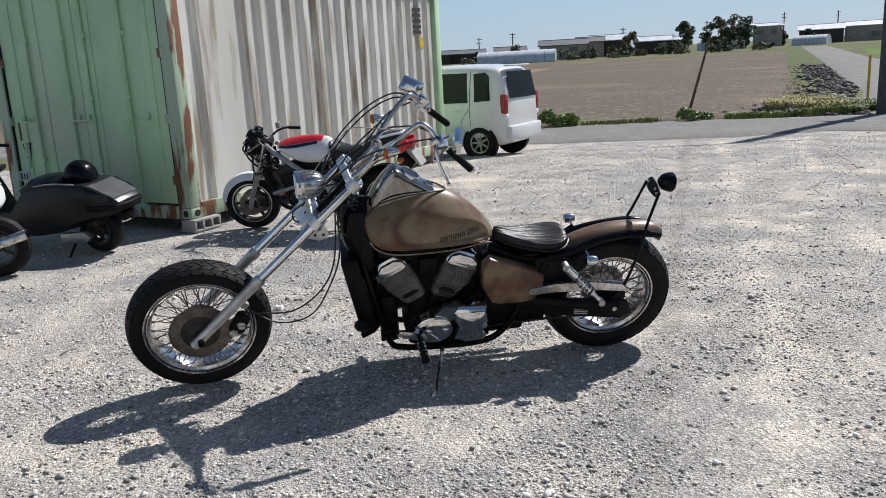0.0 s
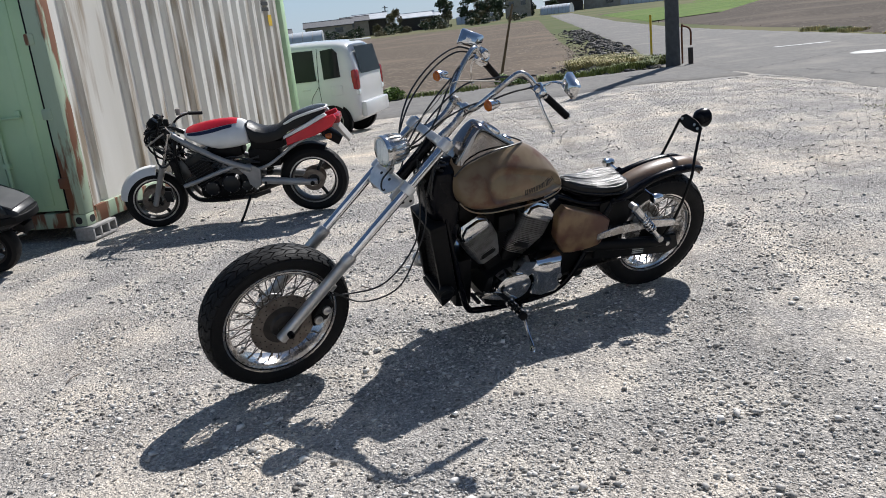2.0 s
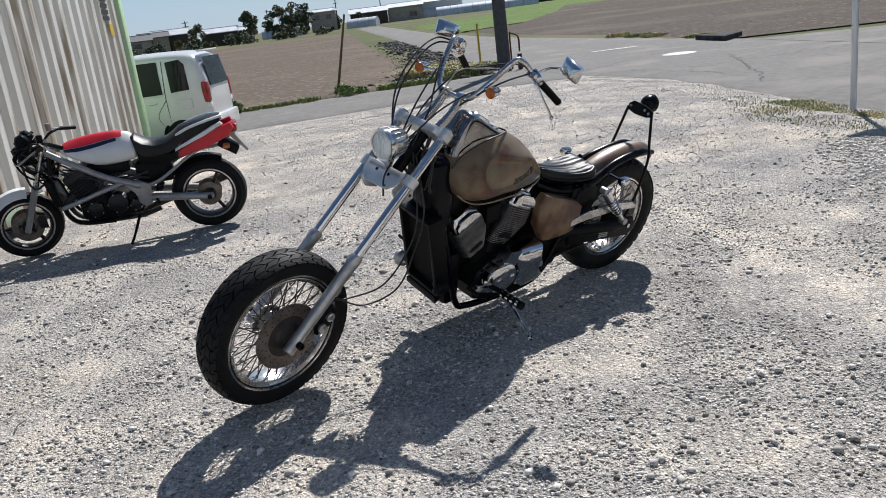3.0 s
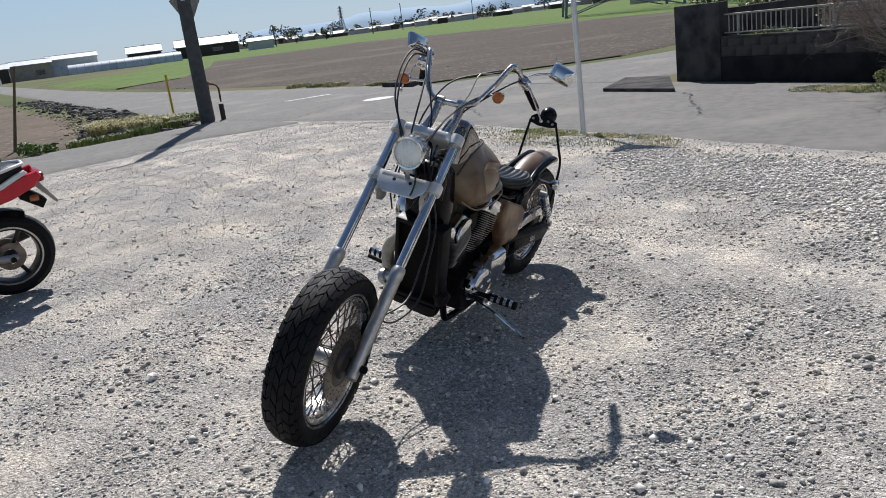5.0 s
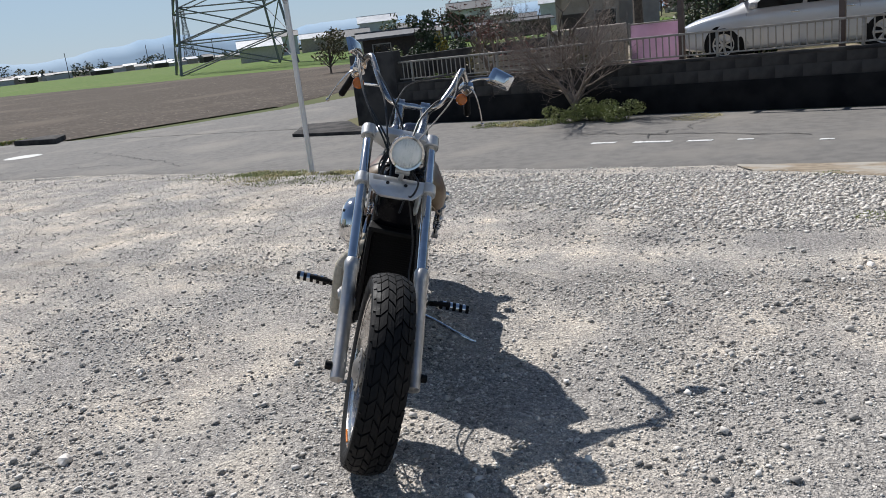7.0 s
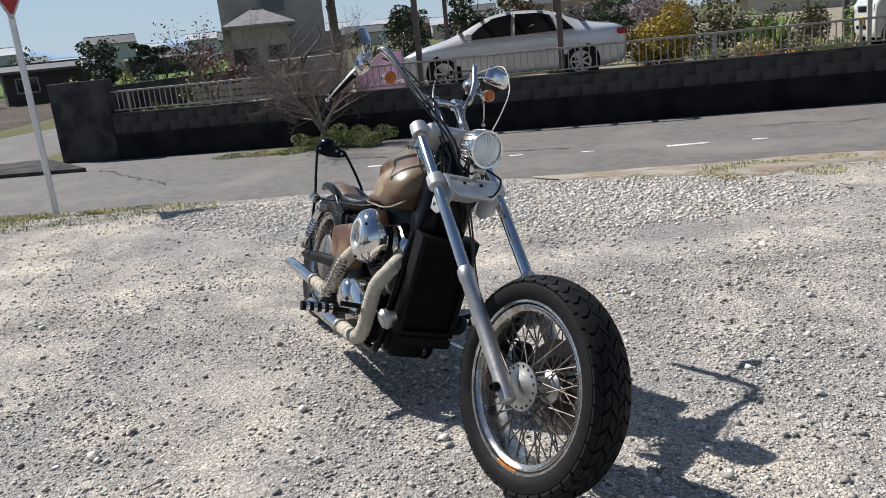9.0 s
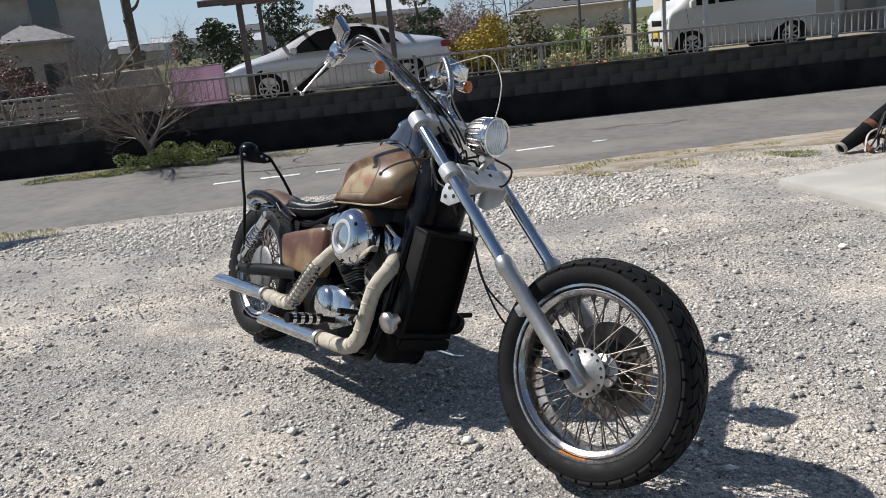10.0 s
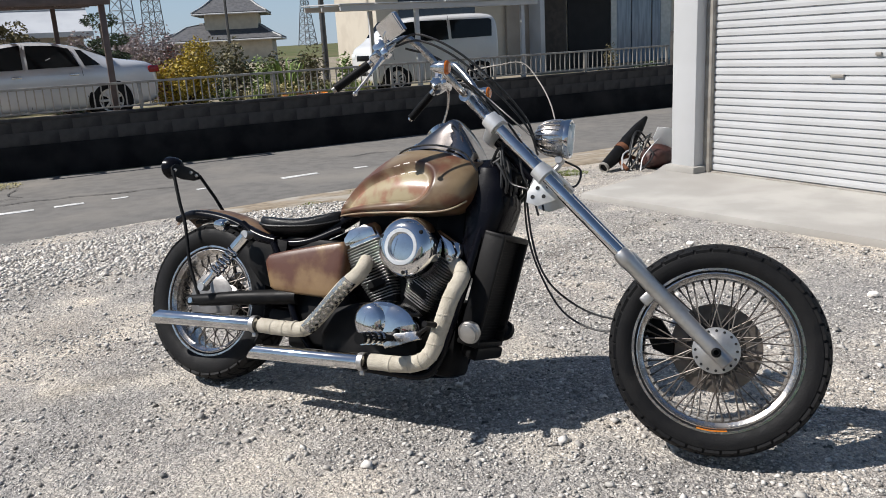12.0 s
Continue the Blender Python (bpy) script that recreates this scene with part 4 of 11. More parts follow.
for k in range(16):
    a = 2 * math.pi * k / 16
    lathe(bm, [(0.0, 0.0), (0.0048, 0.0), (0.0048, 0.001), (0.0, 0.001)], FORK_M @ Matrix.Translation((0.067 * math.cos(a), -0.0718, 0.067 * math.sin(a))) @ Y_AXIS.inverted(), 8)
part("hub_holes", bm, DARK_VOID, front_wheel)["kind"] = "stuff"
bm = bmesh.new()
for k in range(9):
    a0 = math.atan2(-0.16, -0.172) - 0.16 + 0.04 * k
    rr = 0.268
    box(bm, (0.012, 0.008, 0.004), FORK_M @ Matrix.Translation((rr * math.cos(a0), -0.0605, rr * math.sin(a0))) @ Matrix.Rotation(-a0 + math.pi / 2, 4, "Y"))
part("rim_reflector", bm, ORANGE, front_wheel, "orange strip stuck on the rim")

# handlebar, risers and controls
BAR_Y = 0.04
SIGNAL_AT = {1: (0.052, 0.252, 1.352), -1: (0.02, -0.215, 1.356)}


def side(x, y, z, sgn):
    """A point of the bar; it sits a little aside and is turned a touch."""
    return fp(x + 0.10 * sgn * y, BAR_Y + sgn * y, z - 0.04 * sgn * y)


BARC = [(0.0, 0.0, 1.30), (0.0, 0.06, 1.30), (0.008, 0.115, 1.325), (0.018, 0.165, 1.42), (0.020, 0.195, 1.51), (0.012, 0.214, 1.56), (-0.03, 0.235, 1.572), (-0.08, 0.255, 1.567), (-0.14, 0.272, 1.57), (-0.283, 0.311, 1.58)]
bm = bmesh.new()
tube(bm, [side(x, y, z, -1) for x, y, z in BARC[:0:-1]] + [side(*p, 1) for p in BARC], 0.0135, 14, 6)
bars = part("handlebar", bm, DULL_CHROME, chopper, "tall chromed ape handlebar")
for sgn in (1, -1):
    bm = bmesh.new()
    tube(bm, [fp(0.0, BAR_Y * 0.7 + 0.056 * sgn, 1.12), side(-0.004, 0.056, 1.21, sgn), side(0.0, 0.056, 1.285, sgn)], [0.024, 0.018, 0.021], 16, 4)
    rod(bm, side(0.0, 0.036, 1.30, sgn), side(0.0, 0.076, 1.30, sgn), 0.025, 18)
    part("riser", bm, DULL_CHROME, chopper, "alloy handlebar riser")
    a, b = side(-0.148, 0.2745, 1.5706, sgn), side(-0.285, 0.3116, 1.580, sgn)
    bm = bmesh.new()
    n = 22
    rod(bm, a, b, 0.0155, 14)
    for k in range(n):
        p = a.lerp(b, (k + 0.5) / n)
        d = (b - a).normalized() * 0.0018
        rod(bm, (p - d), (p + d), 0.0172, 14)
    rod(bm, b, (b + (b - a).normalized() * 0.008), 0.0175, 14)
    part("grip", bm, BLACK_PLASTIC, bars, "black ribbed rubber grip")
    bm = bmesh.new()
    rod(bm, (b + (b - a).normalized() * 0.008), (b + (b - a).normalized() * 0.02), 0.011, 12)
    part("bar_end", bm, DULL_CHROME, bars)
    c = FORK_M.inverted() @ side(-0.105, 0.262, 1.569, sgn)
    bm = bmesh.new()
    box(bm, (0.05, 0.062, 0.05), FORK_M @ Matrix.Translation(c) @ Matrix.Rotation(0.5 * -sgn, 4, "X") @ Matrix.Rotation(0.4 * sgn, 4, "Z"), 0.012)
    box(bm, (0.03, 0.05, 0.03), FORK_M @ Matrix.Translation(c + Vector((0.03, 0.0, -0.012))), 0.008)
    if sgn < 0:
        box(bm, (0.050, 0.060, 0.040), FORK_M @ Matrix.Translation(c + Vector((0.03, 0.01, 0.022))), 0.01)
    control = part("control_housing", bm, CHROME, bars, "chromed switch housing")
    bm = bmesh.new()
    tube(bm, [side(-0.085, 0.262, 1.555, sgn), side(-0.092, 0.298, 1.535, sgn), side(-0.155, 0.342, 1.50, sgn), side(-0.232, 0.376, 1.474, sgn)], [0.009, 0.007, 0.006, 0.0055], 10, 5, flat=0.6)
    bmesh.ops.create_icosphere(bm, subdivisions=2, radius=0.0095, matrix=Matrix.Translation(side(-0.234, 0.377, 1.472, sgn)))
    part("lever", bm, DULL_CHROME, bars, "chromed hand lever")
    bm = bmesh.new()
    tube(bm, [fp(-0.075, 0.30, 1.58), fp(-0.07, 0.34, 1.615), fp(-0.055, 0.39, 1.622), fp(-0.05, 0.43, 1.625)] if sgn > 0 else [fp(-0.09, -0.22, 1.59), fp(-0.06, -0.24, 1.61), fp(-0.035, -0.25, 1.612)], 0.0055, 10, 5)
    mirror = part("mirror", bm, CHROME, bars, "chromed rectangular mirror on a short stem")
    bm = bmesh.new()
    mm = FORK_M @ Matrix.Translation((-0.046, 0.462, 1.63) if sgn > 0 else (-0.018, -0.252, 1.606)) @ Matrix.Rotation(-0.35 * sgn, 4, "X") @ Matrix.Rotation(0.7 if sgn > 0 else 0.25, 4, "Y") @ Matrix.Rotation(0.0 if sgn > 0 else 0.9, 4, "Z")
    loft(bm, [[mm @ Vector((x, y * s, z * s)) for y, z in ((-0.058, -0.036), (-0.05, -0.042), (0.05, -0.036), (0.058, -0.028), (0.060, 0.030), (0.052, 0.038), (-0.045, 0.040), (-0.055, 0.034))] for x, s in ((-0.012, 1.0), (0.004, 1.0), (0.016, 0.8), (0.022, 0.45))])
    part("mirror_shell", bm, CHROME, mirror)
    bm = bmesh.new()
    slab(bm, [(-0.052, -0.034), (0.053, -0.028), (0.054, 0.030), (-0.048, 0.035)], -0.0145, -0.0125, "x")
    bmesh.ops.transform(bm, matrix=mm, verts=bm.verts)
    part("mirror_glass", bm, CHROME, mirror)
    # turn signal
    bm = bmesh.new()
    rod(bm, side(0.016, 0.145, 1.38, sgn), fp(*SIGNAL_AT[sgn]), 0.006, 8)
    stem = part("turn_signal", bm, CHROME, bars, "chromed bullet turn signal with amber lens")
    mm = FORK_M @ Matrix.Translation(SIGNAL_AT[sgn]) @ Matrix.Rotation(radians(139), 4, "Y")
    bm = bmesh.new()
    lathe(bm, [(0.0, -0.062), (0.010, -0.058), (0.019, -0.042), (0.0245, -0.015), (0.026, 0.0), (0.0, 0.0)], mm, 24)
    part("signal_bowl", bm, CHROME, stem)
    bm = bmesh.new()
    lathe(bm, [(0.0255, 0.0), (0.0255, 0.006), (0.019, 0.013), (0.0, 0.016)], mm, 24)
    part("signal_lens", bm, AMBER, stem, "round amber lens")
# headlight
HL_M = FORK_M @ Matrix.Translation((0.120, 0.015, 0.938)) @ Matrix.Rotation(radians(139), 4, "Y")
bm = bmesh.new()
lathe(bm, [(0.0, -0.085), (0.022, -0.082), (0.046, -0.066), (0.062, -0.038), (0.068, 0.0), (0.0685, 0.04), (0.066, 0.046), (0.060, 0.046), (0.058, 0.03)], HL_M, 40)
head = part("headlight", bm, DULL_CHROME, chopper, "small chromed bullet headlight with finned bowl")
bm = bmesh.new()
lathe(bm, [(0.062, 0.036), (0.071, 0.036), (0.073, 0.046), (0.071, 0.056), (0.062, 0.054)], HL_M, 40, closed=True)
part("rim_ring", bm, CHROME, head)
bm = bmesh.new()
lathe(bm, [(0.0625, 0.046), (0.055, 0.054), (0.035, 0.060), (0.0, 0.063)], HL_M, 32)
part("lens", bm, CLEAR_LENS, head, "ribbed clear glass lens")
for k in range(9):
    bm = bmesh.new()
    xx = -0.044 + 0.011 * k
    h = math.sqrt(0.058**2 - xx * xx)
    box(bm, (2 * h, 0.003, 0.004), HL_M @ Matrix.Translation((0, xx, 0.046 + 0.016 * (1 - (xx / 0.06) ** 2))))
    part("lens_rib", bm, CLEAR_LENS, head)
for k in range(20):
    bm = bmesh.new()
    aa = 2 * math.pi * k / 20
    tube(bm, [HL_M @ Vector((r * math.cos(aa), r * math.sin(aa), zz)) for r, zz in ((0.070, 0.02), (0.068, -0.01), (0.060, -0.042), (0.042, -0.068))], 0.003, 6, 3)
    part("fin", bm, DULL_CHROME, head)
bm = bmesh.new()
tube(bm, [fp(0.03, 0.012, 0.855), fp(0.06, 0.014, 0.858), fp(0.088, 0.015, 0.882)], 0.011, 10, 4)
rod(bm, fp(0.072, -0.014, 0.868), fp(0.072, 0.044, 0.868), 0.014, 12)
part("mounting_bracket", bm, ALLOY, head)

# cables and hoses
CABLES = [
    [(-0.05, -0.20, 1.575), (0.03, -0.235, 1.52), (0.085, -0.225, 1.38), (0.105, -0.18, 1.2), (0.095, -0.09, 1.05), (0.05, -0.02, 0.96)],
    [(-0.06, -0.20, 1.57), (0.02, -0.225, 1.50), (0.07, -0.21, 1.36), (0.085, -0.165, 1.18), (0.075, -0.08, 1.02), (0.03, -0.03, 0.93)],
    [(-0.05, 0.31, 1.57), (0.02, 0.24, 1.535), (0.03, 0.12, 1.47), (0.03, 0.0, 1.38), (0.02, -0.05, 1.2), (0.0, -0.05, 1.02)],
    [(-0.04, 0.30, 1.55), (0.01, 0.26, 1.46), (0.03, 0.20, 1.36), (0.01, 0.12, 1.27), (-0.02, 0.06, 1.15), (-0.05, 0.05, 1.0)],
    [(-0.04, -0.17, 1.55), (0.02, -0.13, 1.44), (0.03, -0.06, 1.30), (0.02, 0.0, 1.16), (0.0, 0.02, 1.0)],
    [(0.02, -0.12, 1.38), (0.04, -0.09, 1.26), (0.04, -0.07, 1.14), (0.02, -0.05, 1.0)],
    [(0.02, 0.19, 1.38), (0.04, 0.13, 1.30), (0.05, 0.07, 1.18), (0.06, 0.04, 1.04), (0.07, 0.02, 0.97)],
    [(0.08, 0.05, 0.87), (0.10, 0.08, 0.80), (0.04, 0.06, 0.77), (0.0, 0.03, 0.86)],
    [(-0.04, -0.03, 1.08), (-0.02, -0.06, 0.98), (-0.06, -0.07, 0.90), (-0.09, -0.05, 0.80)],
    [(-0.05, 0.02, 1.10), (-0.07, 0.05, 0.98), (-0.05, 0.06, 0.88), (-0.10, 0.04, 0.78)],
    [(-0.03, -0.04, 1.06), (-0.07, -0.07, 1.0), (-0.11, -0.06, 0.92), (-0.08, -0.08, 0.84), (-0.12, -0.05, 0.76)],
    [(-0.02, -0.02, 1.05), (0.02, -0.05, 0.96), (-0.02, -0.07, 0.88), (-0.07, -0.06, 0.84)],
]
for pts in CABLES:
    bm = bmesh.new()
    tube(bm, [fp(*p) for p in pts], 0.0042, 8, 8)
    part("cable", bm, CABLE, chopper)
for pts in (
    [fp(-0.02, 0.05, 0.98), Vector((1.55, 0.10, 0.80)), Vector((1.62, 0.13, 0.62)), Vector((1.73, 0.16, 0.48)), Vector((1.90, 0.14, 0.44)), fp(-0.10, 0.08, 0.25)],
    [fp(-0.02, 0.03, 0.98), Vector((1.58, 0.09, 0.76)), Vector((1.66, 0.11, 0.60)), Vector((1.80, 0.14, 0.51)), Vector((1.95, 0.12, 0.49)), fp(-0.09, 0.08, 0.22)]):
    bm = bmesh.new()
    tube(bm, pts, 0.0042, 8, 8)
    part("brake_hose", bm, CABLE, chopper, "thin looping black brake hose")
bm = bmesh.new()
tube(bm, [fp(0.145, 0.05, 0.97), fp(0.195, 0.12, 1.075), fp(0.228, 0.18, 1.19), fp(0.237, 0.19, 1.308), fp(0.158, 0.194, 1.385), fp(0.06, 0.22, 1.47)], 0.0028, 8, 8)
part("loose_wire", bm, FENCE_GREY, chopper, "thin pale loose wire")


# fuel tank
TANK_PAINT = tank_paint()
TANK_SEAM = mat("rubbed_tank_seam", (0.36, 0.29, 0.19), (0.22, 0.14, 0.085), 14, rough=0.4)


def tank_ring(x, zb, zt, w, flat=0.55, n=24, sharp=2.6):
    out = []
    for k in range(n):
        a = 2 * math.pi * k / n
        c, s = math.cos(a), math.sin(a)
        cc = math.copysign(abs(c) ** (2 / sharp), c)
        ss = math.copysign(abs(s) ** (2 / sharp), s)
        mid = zb + (zt - zb) * 0.36
        zz = mid + (zt - mid) * ss if ss > 0 else mid + (mid - zb) * ss
        taper = 1.0 if ss <= 0 else 1 - 0.62 * ss**1.6
        out.append((x, w * cc * taper, zz))
    return out


TANK = [(0.770, 0.772, 0.806, 0.032), (0.80, 0.772, 0.862, 0.080), (0.87, 0.778, 0.945, 0.128), (0.96, 0.786, 1.020, 0.166), (1.06, 0.793, 1.068, 0.190), (1.16, 0.800, 1.086, 0.202),
        (1.26, 0.806, 1.082, 0.204), (1.34, 0.822, 1.062, 0.192), (1.39, 0.856, 1.034, 0.160), (1.415, 0.905, 1.000, 0.100)]
TANK_FINE = [(p[0], p[1], p[2], q[0]) for p, q in zip(smooth_path([t[:3] for t in TANK], 12), smooth_path([(t[3], 0, 0) for t in TANK], 12))]


def flank_ring(x, zb, zt, w, n=200):
    """A tank section: flat floor, tight lower edge, full flank and a rounded back."""
    out = []
    for k in range(n):
        a = 2 * math.pi * k / n
        c, s = math.cos(a), math.sin(a)
        mid = zb + (zt - zb) * 0.30
        if s < 0:
            out.append((x, w * math.copysign(abs(c) ** 0.42, c), mid - (mid - zb) * abs(s) ** 0.5))
        else:
            rise_s = s ** 0.80
            out.append((x, w * math.copysign(abs(c) ** 0.80, c) * (1 - 0.52 * rise_s**1.8), mid + (zt - mid) * rise_s))
    return out


def scallop(x, z):
    """1 inside the hollow teardrop pressed into each flank, 0 outside, and how near its edge is."""
    u = (x - 0.800) / 0.475
    if not 0 < u < 1:
        return 0.0, 0.0
    foot, head_z = 0.792 + 0.022 * u, 0.815 + 0.224 * u ** 0.5
    reach = (head_z - foot) / 2
    d = reach * (1 - math.hypot(max(0.0, (u - 0.66) / 0.34), (z - (foot + head_z) / 2) / reach))
    k = min(1.0, max(0.0, d / 0.022))
    return k * k * (3 - 2 * k), math.exp(-((d - 0.004) / 0.017) ** 2) * min(1.0, max(0.0, u * 3.0 - 0.1))


bm = bmesh.new()
loft(bm, [flank_ring(*p) for p in TANK_FINE])
bm.normal_update()
stain_map = bm.loops.layers.uv.new("stain_map")
for v in bm.verts:
    inside_s, near_s = scallop(v.co.x, v.co.z) if abs(v.co.y) > 0.025 else (0.0, 0.0)
    stain = max(near_s, math.exp(-((v.co.z - np.interp(v.co.x, [t[0] for t in TANK], [t[1] for t in TANK])) / 0.014) ** 2) * 0.7)
    for lp in v.link_loops:
        lp[stain_map].uv = (stain * (1.0 if v.co.y < 0 else 0.6), inside_s * (0.85 if v.co.y < 0 else 0.25))
    move = v.normal * (0.030 * inside_s)
    v.co -= move if move.dot(v.co - Vector((v.co.x, 0, 0.88))) > 0 else -move
tank_tree = BVHTree.FromBMesh(bm)
tank = part("fuel_tank", bm, TANK_PAINT, chopper, "teardrop fuel tank in worn rust-brown paint with hollow flanks")
for sgn in (1, -1):
    bm = bmesh.new()
    tube(bm, [(x, sgn * w * 0.955, zb + 0.001) for x, zb, _, w in TANK_FINE[8:-10:6]], 0.0036, 8, 3)
    part("seam_lip", bm, TANK_SEAM, tank, "pale folded seam along the tank's foot")
# stencil bars on the left flank, each laid on the metal under it
for k in range(9):
    bm = bmesh.new()
    h = 0.028 if k % 3 else 0.031
    for dx, dz, w_m, h_m in ((0.0, 0.0, 0.0062, h), (0.0115, 0.0, 0.0062, h), (0.006, (-0.010, 0.0, 0.010)[k % 3], 0.0175, 0.0055)):
        bx, bz = 1.050 - (0.0225 * k + (0.007 if k > 5 else 0.0)) - dx, 0.850 + dz
        hit = tank_tree.ray_cast(Vector((bx, 0.5, bz)), Vector((0, -1, 0)))
        if hit[0] is not None:
            lay = hit[1] if hit[1].y > 0 else -hit[1]
            box(bm, (w_m, h_m, 0.0024), Matrix.Translation(hit[0]) @ lay.to_track_quat("Z", "Y").to_matrix().to_4x4() @ Matrix.Rotation(0.0, 4, "Z"), 0.0008)
    part("stencil_mark", bm, INK, tank)
# chrome instrument housing on the tank
bm = bmesh.new()
DASH = [(1.010, 0.012, 1.022, 1.036), (1.035, 0.036, 1.020, 1.052), (1.08, 0.056, 1.020, 1.078), (1.14, 0.070, 1.012, 1.122), (1.20, 0.078, 1.004, 1.166), (1.238, 0.080, 1.000, 1.190), (1.262, 0.082, 0.996, 1.188),
        (1.295, 0.088, 0.990, 1.160), (1.335, 0.090, 0.980, 1.112), (1.37, 0.082, 0.972, 1.060), (1.395, 0.060, 0.966, 1.010)]
DASH_SEC = smooth_path([(y, zz, 0) for y, zz in ((-1.18, -0.05), (-1.05, 0.25), (-0.92, 0.55), (-0.80, 0.80), (-0.66, 0.95), (-0.45, 1.0), (0.0, 1.02), (0.45, 1.0), (0.66, 0.95), (0.80, 0.80), (0.92, 0.55), (1.05, 0.25), (1.18, -0.05))], 4)
loft(bm, [[(x, w * q.x, z0 + (z1 - z0) * q.y) for q in DASH_SEC] + [(x, 0.0, z0 - (z1 - z0) * 0.10)] for x, w, z0, z1 in [(p[0], p[1], p[2], q[0]) for p, q in zip(smooth_path([d[:3] for d in DASH], 4), smooth_path([(d[3], 0, 0) for d in DASH], 4))]])
dash = part("instrument_housing", bm, DASH_CHROME, chopper, "chromed instrument housing over the tank")
GAUGE_M = along((1.172, 0, 1.147), (1.172 - 0.0585, 0, 1.147 + 0.081))
bm = bmesh.new()
lathe(bm, [(0.040, -0.014), (0.050, -0.010), (0.051, 0.008), (0.046, 0.012), (0.043, 0.006)], GAUGE_M, 36, closed=True)
part("gauge_ring", bm, CHROME, dash)
bm = bmesh.new()
lathe(bm, [(0.0, 0.007), (0.045, 0.007), (0.045, 0.0), (0.0, 0.0)], GAUGE_M, 32)
part("gauge_face", bm, CAR_GLASS, dash, "dark gauge face")
CAP_M = along((1.083, 0, 1.082), (1.03, 0, 1.17))
bm = bmesh.new()
lathe(bm, [(0.018, -0.004), (0.027, -0.002), (0.028, 0.006), (0.022, 0.009), (0.020, 0.005)], CAP_M, 28, closed=True)
part("lamp_ring", bm, CHROME, dash)
bm = bmesh.new()
lathe(bm, [(0.0, 0.006), (0.021, 0.006), (0.021, 0.0), (0.0, 0.0)], CAP_M, 24)
part("warning_lamps", bm, CAR_GLASS, dash, "dark strip of warning lamps")
bm = bmesh.new()
tube(bm, [(1.405, 0.10, 0.985), (1.34, 0.115, 1.052), (1.20, 0.098, 1.078), (1.08, 0.062, 1.068), (1.0, 0.0, 1.048), (1.08, -0.062, 1.068), (1.20, -0.098, 1.078), (1.34, -0.115, 1.052), (1.405, -0.10, 0.985)], 0.0042, 8, 6)
part("edge_strip", bm, CABLE, dash, "thin black rubber edging")

# seat
bm = bmesh.new()
SEAT = [(0.765, 0.030, 0.768, 0.030), (0.72, 0.055, 0.752, 0.038), (0.66, 0.078, 0.722, 0.042), (0.58, 0.104, 0.698, 0.045), (0.50, 0.124, 0.688, 0.045), (0.44, 0.124, 0.692, 0.042), (0.395, 0.102, 0.704, 0.036), (0.372, 0.062, 0.712, 0.022)]
rings = []
for x, w, z, t in SEAT:
    ring = []
    for k in range(84):
        a = 2 * math.pi * k / 84
        yy = math.copysign(abs(math.cos(a)) ** 0.75, math.cos(a)) * w
        zz = z + math.copysign(abs(math.sin(a)) ** 0.8, math.sin(a)) * (t if math.sin(a) > 0 else t * 0.9) + 0.022 * (yy / 0.12) ** 2
        if math.sin(a) > 0.1:
            zz += 0.011 * abs(math.sin(yy * math.pi / 0.034)) ** 0.7 - 0.006
        ring.append((x, yy, zz))
    rings.append(ring)
loft(bm, rings)
seat = part("seat", bm, LEATHER, chopper, "black leather solo seat with lengthwise ribs")
seat.modifiers.new("smooth", "SUBSURF").levels = 1
seat.modifiers["smooth"].render_levels = 1
bm = bmesh.new()
tube(bm, [(0.76, -0.03, 0.755), (0.66, -0.080, 0.722), (0.50, -0.126, 0.702), (0.42, -0.120, 0.706), (0.376, -0.06, 0.712), (0.372, 0.0, 0.708), (0.376, 0.06, 0.712), (0.42, 0.120, 0.706), (0.50, 0.126, 0.702), (0.66, 0.080, 0.722), (0.76, 0.03, 0.755)], 0.006, 8, 4)
part("piping", bm, LEATHER, seat)

# rear wheel and fender
REAR_M = Matrix.Translation((0.14, 0, 0.342))
rear_wheel = wheel("rear_wheel", chopper, REAR_M, 0.245, 0.358, 0.088, 56, 0.075, 0.22, 36)
bm = bmesh.new()
lathe(bm, [(0.05, 0.05), (0.085, 0.052), (0.10, 0.066), (0.095, 0.078), (0.06, 0.088), (0.0, 0.09)], REAR_M @ Y_AXIS, 32)
part("sprocket_carrier", bm, SATIN_BLACK, rear_wheel)
bm = bmesh.new()
lathe(bm, [(0.0, 0.05), (0.12, 0.05), (0.125, 0.06), (0.11, 0.068), (0.06, 0.074), (0.0, 0.076)], REAR_M @ Y_AXIS.inverted(), 36)
part("drum", bm, DRUM, rear_wheel, "pale alloy brake drum")
bm = bmesh.new()
RIDGE = smooth_path([(0.41, 0, 0.675), (0.33, 0, 0.710), (0.22, 0, 0.742), (0.10, 0, 0.757), (-0.03, 0, 0.752), (-0.10, 0, 0.736), (-0.148, 0, 0.704)], 5)
sec = []
for k, p in enumerate(RIDGE):
    t_dir = (RIDGE[min(k + 1, len(RIDGE) - 1)] - RIDGE[max(k - 1, 0)]).normalized()
    down = Vector((-t_dir.z, 0, t_dir.x))
    if down.z > 0:
        down = -down
    narrow = 0.082 * (0.80 + 0.20 * math.sin(math.pi * min(1.0, 0.15 + k / len(RIDGE))))
    ring = [p + down * (0.050 * abs(u) ** 2.4) + Vector((0, narrow * u, 0)) for u in np.linspace(-1, 1, 13)]
    sec.append(ring + [q + down * 0.004 for q in ring[::-1]])
loft(bm, sec)
